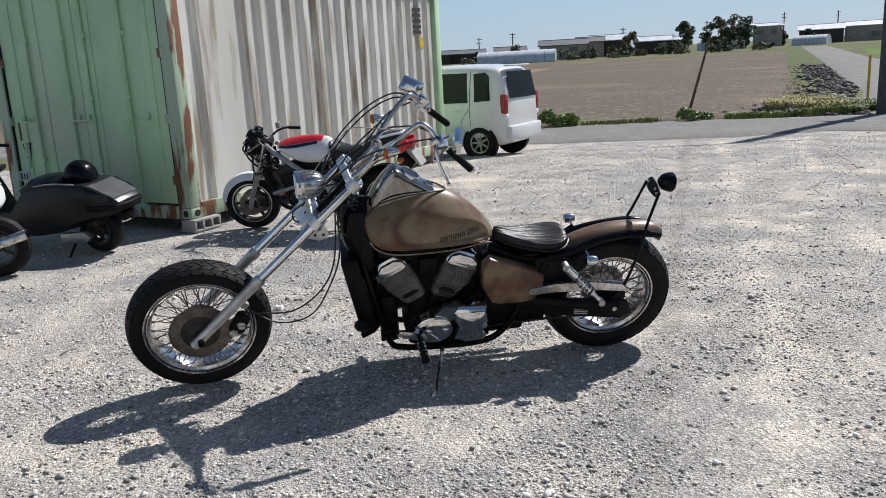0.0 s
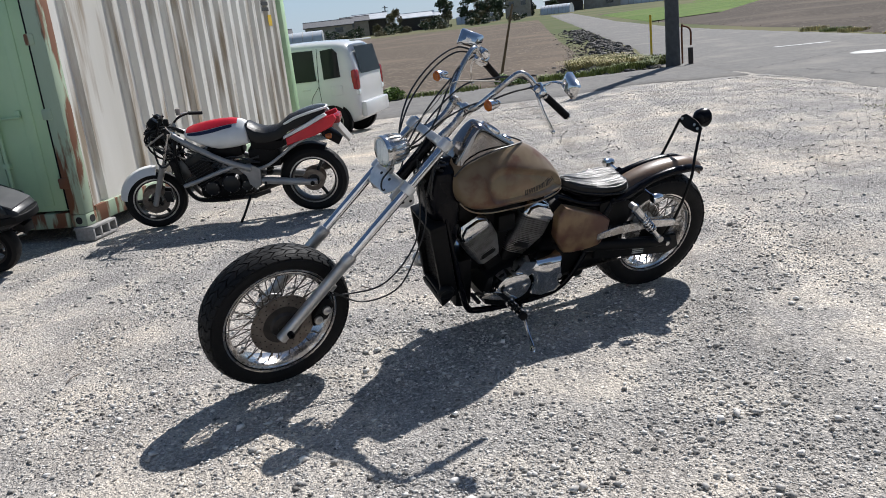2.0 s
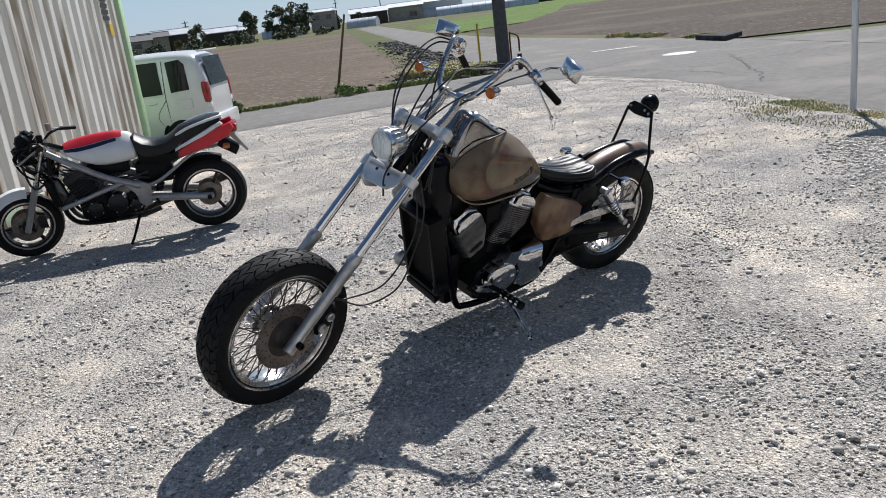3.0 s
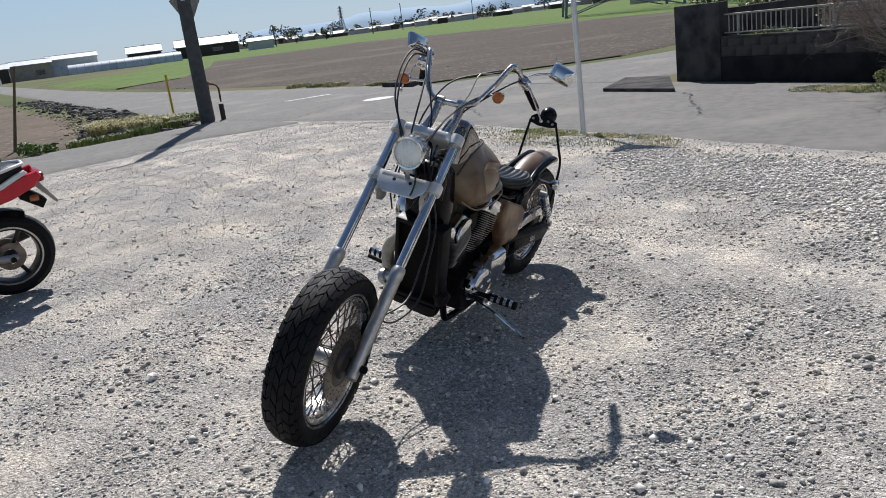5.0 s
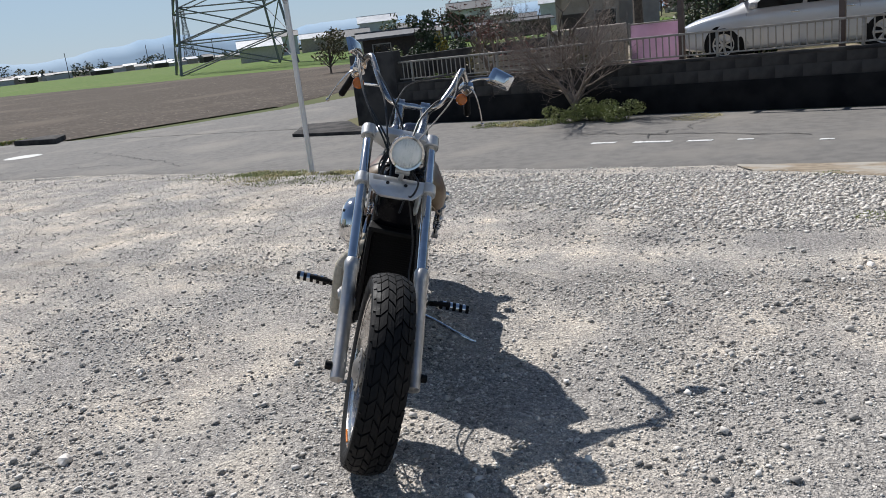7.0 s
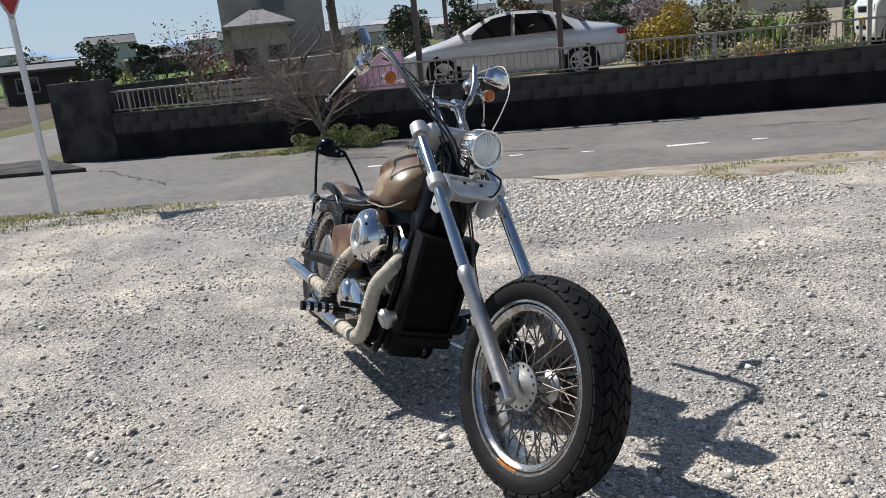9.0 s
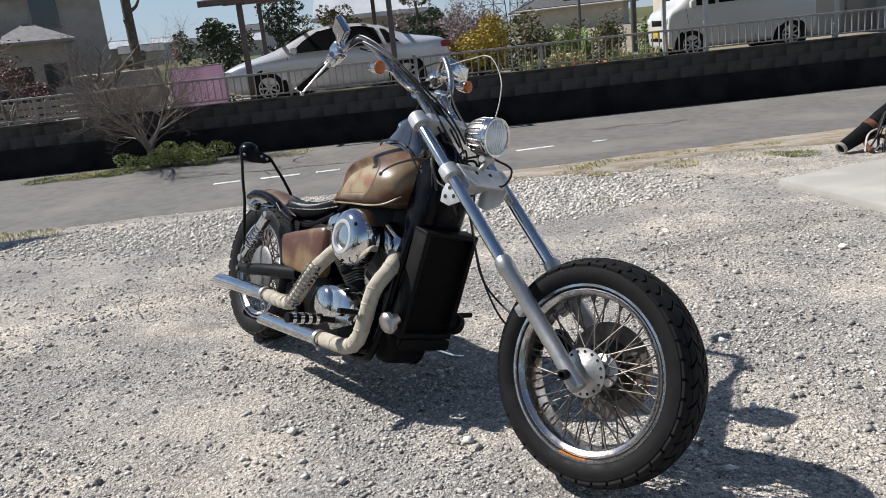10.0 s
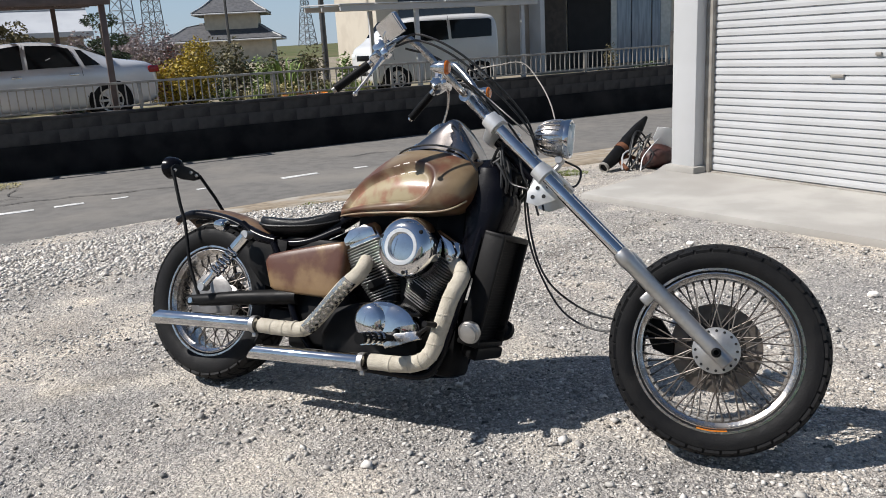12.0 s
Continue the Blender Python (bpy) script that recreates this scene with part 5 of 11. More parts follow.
fender = part("rear_fender", bm, PATINA, chopper, "short bobbed rear fender, brown and black")
for sgn in (1, -1):
    bm = bmesh.new()
    tube(bm, [(0.50, 0.098 * sgn, 0.640), (0.42, 0.094 * sgn, 0.650), (0.32, 0.086 * sgn, 0.678), (0.22, 0.078 * sgn, 0.706), (0.10, 0.074 * sgn, 0.722), (-0.02, 0.072 * sgn, 0.720), (-0.12, 0.062 * sgn, 0.692)], [0.022, 0.026, 0.026, 0.024, 0.024, 0.024, 0.016], 12, 5, flat=0.9)
    part("fender_strut", bm, BLACK_PAINT, chopper, "gloss black fender rail")
    bm = bmesh.new()
    slab(bm, [(0.56, 0.645), (0.46, 0.655), (0.40, 0.650), (0.355, 0.60), (0.37, 0.52), (0.45, 0.45), (0.56, 0.43)], 0.088 * sgn, 0.106 * sgn, "y", 0.006)
    part("frame_cover", bm, SATIN_BLACK, chopper, "black cover behind the side panel")

# sissy bar with round lamp
for sgn, bar_pts in ((1, [(0.16, 0.145, 0.33), (0.07, 0.145, 0.49), (0.008, 0.137, 0.69), (-0.03, 0.095, 0.79), (-0.103, 0.02, 0.912)]), (-1, [(0.16, -0.145, 0.33), (0.07, -0.145, 0.49), (0.008, -0.143, 0.67), (-0.04, -0.146, 0.77), (-0.10, -0.148, 0.909)])):
    bm = bmesh.new()
    tube(bm, bar_pts, 0.0078, 10, 6)
    sissy = part("sissy_bar", bm, SATIN_BLACK, chopper, "thin black sissy bar")
    bm = bmesh.new()
    rod(bm, (0.16, 0.125 * sgn, 0.33), (0.16, 0.165 * sgn, 0.33), 0.012, 10)
    part("end_bolt", bm, ALLOY, sissy)
bm = bmesh.new()
slab(bm, [(-0.090, -0.022), (-0.03, -0.036), (0.05, -0.032), (0.090, -0.018), (0.088, 0.010), (0.03, 0.030), (-0.06, 0.034), (-0.088, 0.012)], -0.004, 0.004, "x", 0.002)
PLATE_M = Matrix.Translation((-0.108, -0.064, 0.912)) @ Matrix.Rotation(radians(-20), 4, "Y")
bmesh.ops.transform(bm, matrix=PLATE_M, verts=bm.verts)
plate = part("lamp_plate", bm, SATIN_BLACK, chopper, "black plate with bolt holes")
for hy, hz in ((0.062, -0.006), (0.03, 0.004), (-0.07, 0.0)):
    bm = bmesh.new()
    lathe(bm, [(0.0, 0.010), (0.006, 0.010), (0.009, 0.004), (0.009, -0.008), (0.0, -0.008)], PLATE_M @ Matrix.Translation((0, hy, hz)) @ Matrix.Rotation(math.pi / 2, 4, "Y"), 10)
    part("plate_bolt", bm, ALLOY, plate)
LAMP_M = Matrix.Translation((-0.185, -0.07, 0.932)) @ Matrix.Rotation(radians(-98), 4, "Y")
bm = bmesh.new()
lathe(bm, [(0.0, -0.055), (0.022, -0.05), (0.042, -0.030), (0.051, 0.0), (0.053, 0.018), (0.050, 0.022)], LAMP_M, 32)
lamp = part("tail_lamp", bm, BLACK_PAINT, chopper, "round gloss black tail lamp")
bm = bmesh.new()
lathe(bm, [(0.050, 0.018), (0.046, 0.028), (0.03, 0.034), (0.0, 0.036)], LAMP_M, 32)
part("lamp_lens", bm, CAR_GLASS, lamp)
for sgn in (1, -1):
    bm = bmesh.new()
    rod(bm, (0.30, 0.08 * sgn, 0.685), (0.30, 0.20 * sgn, 0.682), 0.007, 8)
    sig = part("rear_signal", bm, CHROME, chopper, "small chromed rear signal")
    bm = bmesh.new()
    lathe(bm, [(0.0, -0.040), (0.018, -0.034), (0.027, -0.010), (0.027, 0.016), (0.021, 0.023), (0.0, 0.028)], Matrix.Translation((0.30, 0.222 * sgn, 0.682)) @ Matrix.Rotation(math.pi / 2, 4, "Y"), 20)
    part("signal_bowl", bm, CHROME, sig)

# shocks and swing arm
for sgn in (1, -1):
    top, low = Vector((0.425, 0.208 * sgn, 0.652)), Vector((0.224, 0.211 * sgn, 0.410))
    mm = along(low, top)
    length = (top - low).length
    bm = bmesh.new()
    lathe(bm, [(0.0, 0.0), (0.014, 0.0), (0.014, length * 0.25), (0.024, length * 0.27), (0.024, length * 0.31), (0.010, length * 0.32), (0.010, length * 0.72), (0.026, length * 0.74), (0.026, length * 0.98), (0.0, length)], mm, 20)
    shock = part("shock_absorber", bm, CHROME, chopper, "chromed coil-over rear shock")
    bm = bmesh.new()
    tube(bm, [mm @ Vector((0.023 * math.cos(a), 0.023 * math.sin(a), length * (0.31 + 0.43 * k / 72))) for k, a in ((k, 2 * math.pi * k / 12) for k in range(73))], 0.0052, 6, 0)
    part("spring", bm, CHROME, shock)
    for p in (top, low):
        bm = bmesh.new()
        rod(bm, p - Vector((0, 0.022 * sgn, 0)), p + Vector((0, 0.018 * sgn, 0)), 0.018, 14)
        part("eyelet", bm, ALLOY, shock)
    bm = bmesh.new()
    tube(bm, [(0.66, 0.12 * sgn, 0.42), (0.40, 0.155 * sgn, 0.385), (0.24, 0.165 * sgn, 0.358), (0.11, 0.165 * sgn, 0.340)], [0.034, 0.030, 0.028, 0.022], 12, 5, flat=1.0)
    part("swing_arm", bm, SATIN_BLACK, chopper, "black tubular swing arm")
    bm = bmesh.new()
    rod(bm, (0.14, 0.13 * sgn, 0.342), (0.14, 0.195 * sgn, 0.342), 0.014, 6)
    part("axle_nut", bm, CHROME, chopper)
bm = bmesh.new()
slab(bm, [(0.60, 0.50), (0.46, 0.515), (0.26, 0.505), (0.10, 0.475), (0.04, 0.42), (0.10, 0.43), (0.26, 0.455), (0.46, 0.465), (0.60, 0.455)], 0.128, 0.160, "y", 0.006)
part("chain_guard", bm, DULL_CHROME, chopper, "chromed chain guard")
bm = bmesh.new()
slab(bm, [(0.60, 0.34), (0.36, 0.30), (0.10, 0.25), (0.03, 0.28), (0.06, 0.36), (0.34, 0.40), (0.60, 0.43)], 0.135, 0.16, "y", 0.006)
guard = part("lower_guard", bm, SATIN_BLACK, chopper)
bm = bmesh.new()
for k in range(3):
    box(bm, (0.075, 0.002, 0.006), Matrix.Translation((0.315, 0.163, 0.335 - 0.012 * k)) @ Matrix.Rotation(-0.15, 4, "Y"))
part("sticker_print", bm, PALE_BAR, guard)
bm = bmesh.new()
for k in range(60):
    x = 0.10 + 0.0125 * k
    box(bm, (0.011, 0.014 if k % 2 else 0.008, 0.011), Matrix.Translation((x, 0.112, 0.255 + 0.01 * math.sin(math.pi * k / 59))))
part("chain", bm, DISC_DARK, chopper)["kind"] = "stuff"

# frame
FRAME = [
    ("backbone", [(1.44, 0, 1.02), (1.25, 0, 0.99), (1.0, 0, 0.90), (0.78, 0, 0.76), (0.62, 0, 0.66)], 0.030),
    ("seat_rail", [(0.80, 0.055, 0.72), (0.62, 0.075, 0.645), (0.42, 0.095, 0.64), (0.30, 0.10, 0.70)], 0.018),
    ("seat_rail", [(0.80, -0.055, 0.72), (0.62, -0.075, 0.645), (0.42, -0.095, 0.64), (0.30, -0.10, 0.70)], 0.018),
    ("cradle_tube", [(1.47, 0.05, 0.98), (1.44, 0.10, 0.72), (1.38, 0.115, 0.40), (1.335, 0.12, 0.22), (1.27, 0.12, 0.180), (1.10, 0.12, 0.162), (0.88, 0.12, 0.162), (0.76, 0.12, 0.20), (0.66, 0.12, 0.33), (0.56, 0.11, 0.52), (0.47, 0.10, 0.66)], 0.017),
    ("cradle_tube", [(1.47, -0.05, 0.98), (1.44, -0.10, 0.72), (1.38, -0.115, 0.40), (1.335, -0.12, 0.24), (1.27, -0.115, 0.19), (1.10, -0.11, 0.180), (0.88, -0.11, 0.180), (0.76, -0.115, 0.21), (0.66, -0.12, 0.33), (0.56, -0.11, 0.52), (0.47, -0.10, 0.66)], 0.017),
]
for name, pts, r in FRAME:
    bm = bmesh.new()
    tube(bm, pts, r, 12, 6)
    part(name, bm, BLACK_PAINT, chopper, "gloss black frame tube")
bm = bmesh.new()
rod(bm, fp(-0.035, 0, 0.865), fp(-0.035, 0, 1.10), 0.027, 20)
part("steering_head", bm, BLACK_PAINT, chopper)
bm = bmesh.new()
sec = []
for xc, zc, hx, hy in ((1.430, 1.030, 0.028, 0.056), (1.440, 1.00, 0.066, 0.090), (1.446, 0.94, 0.088, 0.104), (1.446, 0.86, 0.092, 0.110), (1.436, 0.78, 0.084, 0.110), (1.424, 0.70, 0.066, 0.106), (1.415, 0.62, 0.044, 0.098), (1.412, 0.58, 0.022, 0.086)):
    sec.append([(xc + hx * math.copysign(abs(math.cos(a)) ** 0.7, math.cos(a)), hy * math.copysign(abs(math.sin(a)) ** 0.6, math.sin(a)), zc) for a in (2 * math.pi * k / 28 for k in range(28))])
loft(bm, sec)
part("neck_cover", bm, BLACK_PAINT, chopper, "gloss black moulded neck cover")

# coil, switch and wiring bundled behind the steering head
bm = bmesh.new()
box(bm, (0.07, 0.10, 0.06), Matrix.Translation((1.50, 0.0, 0.985)) @ Matrix.Rotation(0.5, 4, "Y"), 0.012)
part("ignition_coil", bm, BLACK_PLASTIC, chopper, "black ignition coil behind the forks")
rnd = random.Random(77)
for k in range(10):
    sgn = 1 if k % 2 else -1
    a0, a1, a2 = rnd.uniform(0.01, 0.09), rnd.uniform(0.03, 0.11), rnd.uniform(0.0, 0.08)
    bm = bmesh.new()
    tube(bm, [(1.43 + rnd.uniform(0, 0.03), a0 * sgn, 1.035 + rnd.uniform(-0.02, 0.02)), (1.50 + rnd.uniform(-0.02, 0.02), a1 * sgn, 1.05 + rnd.uniform(-0.05, 0.03)), (1.52 + rnd.uniform(-0.02, 0.03), a1 * sgn, 0.95 + rnd.uniform(-0.04, 0.04)), (1.49, a2 * sgn, 0.86)], rnd.uniform(0.004, 0.008), 7, 5)
    part("wiring_lead", bm, CABLE, chopper)

# radiator
RAD_M = Matrix.Translation((1.475, 0.02, 0.545)) @ Matrix.Rotation(radians(9), 4, "Y")
bm = bmesh.new()
for y0, y1 in ((-0.128, -0.104), (0.104, 0.128)):
    box(bm, (0.085, y1 - y0, 0.43), RAD_M @ Matrix.Translation((0, (y0 + y1) / 2, 0)), 0.008)
for z0 in (-0.207, 0.207):
    box(bm, (0.084, 0.256, 0.022), RAD_M @ Matrix.Translation((0, 0, z0)), 0.006)
rad = part("radiator", bm, SATIN_BLACK, chopper, "tall black radiator in a boxed cover")
bm = bmesh.new()
box(bm, (0.04, 0.21, 0.40), RAD_M @ Matrix.Translation((-0.01, 0, 0)))
part("radiator_core", bm, BLACK_PLASTIC, rad)
bm = bmesh.new()
box(bm, (0.002, 0.20, 0.004), None)
fin = part("core_fin", bm, BLACK_PLASTIC, rad, smooth=False)
fin.matrix_local = RAD_M @ Matrix.Translation((0.014, 0, -0.195))
for k in range(1, 34):
    again(fin, rad, RAD_M @ Matrix.Translation((0.014, 0, -0.195 + 0.0115 * k)))
bm = bmesh.new()
slab(bm, [(0.05, -0.12), (0.05, 0.12), (-0.02, 0.09), (-0.05, 0.05), (-0.05, -0.05), (-0.02, -0.09)], -0.05, 0.0, "z", 0.012)
bmesh.ops.transform(bm, matrix=RAD_M @ Matrix.Translation((0, 0, -0.217)), verts=bm.verts)
part("bottom_scoop", bm, BLACK_PLASTIC, rad)
for sgn in (1, -1):
    mm = Matrix.Translation((1.475, 0.165 * sgn - 0.0, 0.385)) @ Matrix.Rotation(sgn * radians(-90), 4, "X") @ Matrix.Rotation(radians(sgn * -25), 4, "X")
    bm = bmesh.new()
    lathe(bm, [(0.0, -0.045), (0.020, -0.045), (0.026, -0.02), (0.040, -0.014), (0.044, 0.004), (0.040, 0.012), (0.036, 0.012), (0.034, 0.020), (0.015, 0.026), (0.0, 0.026)], mm, 28)
    part("horn", bm, ALLOY if sgn < 0 else SATIN_BLACK, chopper, "round disc horn")


# engine
def rounded(w, d, r, n=5):
    out = []
    for cx, cy, a0 in ((w - r, d - r, 0), (-w + r, d - r, 90), (-w + r, -d + r, 180), (w - r, -d + r, 270)):
        out += [(cx + r * math.cos(radians(a0 + 90 * k / (n - 1))), cy + r * math.sin(radians(a0 + 90 * k / (n - 1)))) for k in range(n)]
    return out


CRANK = Vector((1.115, 0.0, 0.315))
for lean, tag in ((27, "front"), (-25, "rear")):
    cyl_m = Matrix.Translation(CRANK) @ Matrix.Rotation(radians(lean), 4, "Y")
    bm = bmesh.new()
    loft(bm, [[cyl_m @ Vector((x, y, z)) for x, y in rounded(0.056, 0.08 + 0.03 * (z > 0.2), 0.03)] for z in (0.10, 0.19, 0.21, 0.40)])
    barrel = part("cylinder", bm, SATIN_BLACK, chopper, "black finned engine cylinder with bright fin edges")
    for k in range(21):
        t = k / 20
        w, d = 0.066 + 0.024 * min(1, t * 1.6), 0.085 + 0.052 * min(1.0, t * 1.5)
        bm = bmesh.new()
        slab(bm, rounded(w, d, 0.03), 0.160 + 0.0112 * k, 0.160 + 0.0112 * k + 0.0034, "z", 0.0009)
        bmesh.ops.transform(bm, matrix=cyl_m, verts=bm.verts)
        part("fin", bm, FIN_EDGE, barrel, smooth=False)
    bm = bmesh.new()
    loft(bm, [[cyl_m @ Vector((x * s, y * s2, z)) for x, y in rounded(0.088, 0.135, 0.04, 6)] for s, s2, z in ((1.0, 1.0, 0.385), (1.02, 1.02, 0.40), (0.95, 0.97, 0.435), (0.70, 0.80, 0.462), (0.3, 0.4, 0.470))])
    part("head_cover", bm, CHROME, barrel, "chromed cylinder head cover")
    for sgn in (1, -1):
        bm = bmesh.new()
        slab(bm, [(-0.078, 0.398), (0.078, 0.398), (0.072, 0.434), (0.036, 0.458), (-0.036, 0.458), (-0.072, 0.434)], 0.118 * sgn, 0.146 * sgn, "y", 0.012)
        bmesh.ops.transform(bm, matrix=cyl_m, verts=bm.verts)
        part("side_cover", bm, CHROME, barrel, "chromed head side cover")
bm = bmesh.new()
loft(bm, [[(x * s + 1.06, y, z * s + 0.275) for x, z in ((0.20, 0.02), (0.17, 0.10), (0.06, 0.15), (-0.10, 0.16), (-0.22, 0.12), (-0.26, 0.02), (-0.24, -0.07), (-0.10, -0.095), (0.10, -0.095), (0.18, -0.06))] for y, s in ((-0.15, 0.86), (-0.135, 0.97), (-0.05, 1.0), (0.05, 1.0), (0.135, 0.97), (0.15, 0.86))])
case = part("crankcase", bm, SATIN_BLACK, chopper, "black engine crankcase")
# left covers
bm = bmesh.new()
loft(bm, [[(1.11 + 0.105 * s * math.cos(a), y, 0.335 + 0.085 * s * math.sin(a)) for a in (2 * math.pi * k / 32 for k in range(32))] for y, s in ((0.14, 1.0), (0.185, 1.0), (0.205, 0.93), (0.215, 0.75), (0.218, 0.3))])
part("alternator_cover", bm, CHROME, case, "polished alternator cover")
for dx in (0.03, -0.06):
    bm = bmesh.new()
    lathe(bm, [(0.0, 0.010), (0.010, 0.010), (0.016, 0.006), (0.018, 0.0), (0.0, 0.0)], Matrix.Translation((1.11 + dx, 0.214, 0.335)) @ Y_AXIS, 18)
    part("cap_bolt", bm, CHROME, case)
bm = bmesh.new()
loft(bm, [[(x * s + 0.90 * (1 - s), y, z * s + 0.34 * (1 - s)) for x, z in ((1.02, 0.42), (0.99, 0.455), (0.90, 0.45), (0.825, 0.445), (0.815, 0.36), (0.84, 0.30), (0.815, 0.26), (0.85, 0.225), (0.95, 0.22), (1.01, 0.25), (0.985, 0.33))] for y, s in ((0.12, 1.0), (0.165, 1.0), (0.185, 0.97), (0.200, 0.88), (0.211, 0.70), (0.217, 0.42), (0.219, 0.15))])
part("sprocket_cover", bm, CHROME, case, "polished sprocket cover")
bm = bmesh.new()
loft(bm, [[(x, y, z + dz) for x, z in ((1.12, 0.40), (1.05, 0.47), (0.98, 0.455), (0.985, 0.40), (1.05, 0.36))] for y, dz in ((0.13, 0.0), (0.19, 0.0), (0.197, -0.002))])
part("case_neck", bm, CHROME, case)
bm = bmesh.new()
lathe(bm, [(0.0, 0.012), (0.014, 0.010), (0.018, 0.0), (0.0, 0.0)], Matrix.Translation((0.845, 0.203, 0.335)) @ Y_AXIS, 18)
part("cover_button", bm, ALLOY, case)
# right covers
bm = bmesh.new()
loft(bm, [[(1.135 + 0.145 * s * math.cos(a) * (1.0 if math.cos(a) > 0 else 0.95), y, 0.372 + 0.088 * s * math.sin(a)) for a in (2 * math.pi * k / 36 for k in range(36))] for y, s in ((-0.13, 1.0), (-0.19, 1.0), (-0.21, 0.94), (-0.222, 0.78), (-0.226, 0.3))])
clutch = part("clutch_cover", bm, CHROME, case, "polished oval clutch cover")
bm = bmesh.new()
lathe(bm, [(0.0, 0.022), (0.05, 0.020), (0.066, 0.010), (0.072, 0.0), (0.0, 0.0)], Matrix.Translation((1.085, -0.222, 0.375)) @ Y_AXIS.inverted(), 32)
part("clutch_dome", bm, CHROME, clutch)
# air cleaner
AIR_M = Matrix.Translation((1.205, -0.16, 0.668)) @ Y_AXIS.inverted()
bm = bmesh.new()
lathe(bm, [(0.0, 0.0), (0.118, 0.0), (0.120, 0.03), (0.116, 0.060), (0.105, 0.085), (0.088, 0.098), (0.070, 0.104), (0.060, 0.104), (0.054, 0.098), (0.050, 0.094), (0.03, 0.097), (0.0, 0.098)], AIR_M, 48)
air = part("air_cleaner", bm, CHROME, chopper, "round chromed air cleaner cover")
bm = bmesh.new()
lathe(bm, [(0.050, 0.092), (0.055, 0.1055), (0.068, 0.1055), (0.072, 0.101), (0.060, 0.096)], AIR_M, 40, closed=True)
part("cover_ring", bm, RAW_ALLOY, air)
for a in (40, 160, 280):
    bm = bmesh.new()
    lathe(bm, [(0.0, 0.006), (0.006, 0.006), (0.008, 0.0), (0.0, 0.0)], AIR_M @ Matrix.Translation((0.095 * math.cos(radians(a)), 0.095 * math.sin(radians(a)), 0.092)), 12)
    part("cover_bolt", bm, SATIN_BLACK, air)
bm = bmesh.new()
tube(bm, [(1.205, -0.16, 0.66), (1.16, -0.08, 0.66), (1.12, 0.0, 0.64)], 0.045, 16, 5)
part("intake", bm, SATIN_BLACK, chopper)
bm = bmesh.new()
box(bm, (0.10, 0.16, 0.10), Matrix.Translation((1.11, 0.02, 0.66)), 0.015)
part("carburettor", bm, BLACK_PLASTIC, chopper)

# black filler boxes added so the see-through gaps round the engine read dark
for nm, size, pos in (("frame_gusset", (0.20, 0.12, 0.24), (1.325, 0, 0.72)), ("engine_backing", (0.46, 0.10, 0.44), (1.09, 0, 0.60)), ("oil_cooler", (0.10, 0.17, 0.30), (1.335, 0, 0.34)), ("transmission_case", (0.30, 0.21, 0.26), (0.76, 0, 0.33))):
    bm = bmesh.new()
    box(bm, size, Matrix.Translation(pos), 0.03)
    part(nm, bm, BLACK_PLASTIC, chopper)
# side covers
for sgn in (1, -1):
    y0 = 0.098 * sgn
    outline = [(0.80, 0.700), (0.84, 0.66), (0.845, 0.53), (0.79, 0.425), (0.75, 0.415), (0.575, 0.405), (0.52, 0.50), (0.515, 0.56), (0.56, 0.60)] if sgn > 0 else \
        [(0.80, 0.655), (0.872, 0.668), (0.885, 0.655), (0.887, 0.56), (0.885, 0.465), (0.862, 0.44), (0.80, 0.432), (0.66, 0.430), (0.555, 0.432), (0.527, 0.445), (0.505, 0.50), (0.484, 0.555), (0.492, 0.578), (0.60, 0.608)]
    cx = sum(p[0] for p in outline) / len(outline)
    cz = sum(p[1] for p in outline) / len(outline)
    bm = bmesh.new()
    loft(bm, [[(cx + (x - cx) * s, y0 + sgn * d, cz + (z - cz) * s) for x, z in outline] for d, s in ((0.0, 1.0), (0.036, 1.0), (0.046, 0.985), (0.053, 0.955), (0.058, 0.88), (0.061, 0.7), (0.062, 0.35))])
    cover = part("side_panel", bm, PANEL_PAINT, chopper, "tan side panel with red-brown stains")
    if sgn > 0:
        bm = bmesh.new()
        for k in range(5):
            box(bm, (0.008, 0.002, 0.018), Matrix.Translation((0.635 - 0.014 * k, y0 + 0.058, 0.452)))
        part("panel_marking", bm, INK, cover)
bm = bmesh.new()
box(bm, (0.30, 0.17, 0.24), Matrix.Translation((0.68, 0, 0.55)), 0.02)
part("battery_box", bm, BLACK_PLASTIC, chopper)
bm = bmesh.new()
box(bm, (0.26, 0.20, 0.12), Matrix.Translation((0.62, 0, 0.30)), 0.03)
part("gearbox", bm, SATIN_BLACK, chopper)

# exhausts
PY = -0.205
bm = bmesh.new()
tube(bm, [(1.36, -0.10, 0.625), (1.415, -0.155, 0.585), (1.405, PY, 0.50), (1.375, PY, 0.38), (1.345, PY, 0.285), (1.27, PY, 0.238), (1.10, PY, 0.222)], 0.031, 18, 7)
wrap = part("exhaust_header", bm, WRAP, chopper, "front header bound in cream heat wrap")
bm = bmesh.new()
tube(bm, [(0.98, -0.125, 0.60), (0.99, -0.185, 0.55), (0.93, PY, 0.48), (0.84, PY, 0.365), (0.775, PY, 0.305), (0.68, PY, 0.292), (0.555, PY, 0.288)], 0.031, 18, 7)
part("exhaust_header", bm, WRAP, chopper, "rear header bound in cream heat wrap")
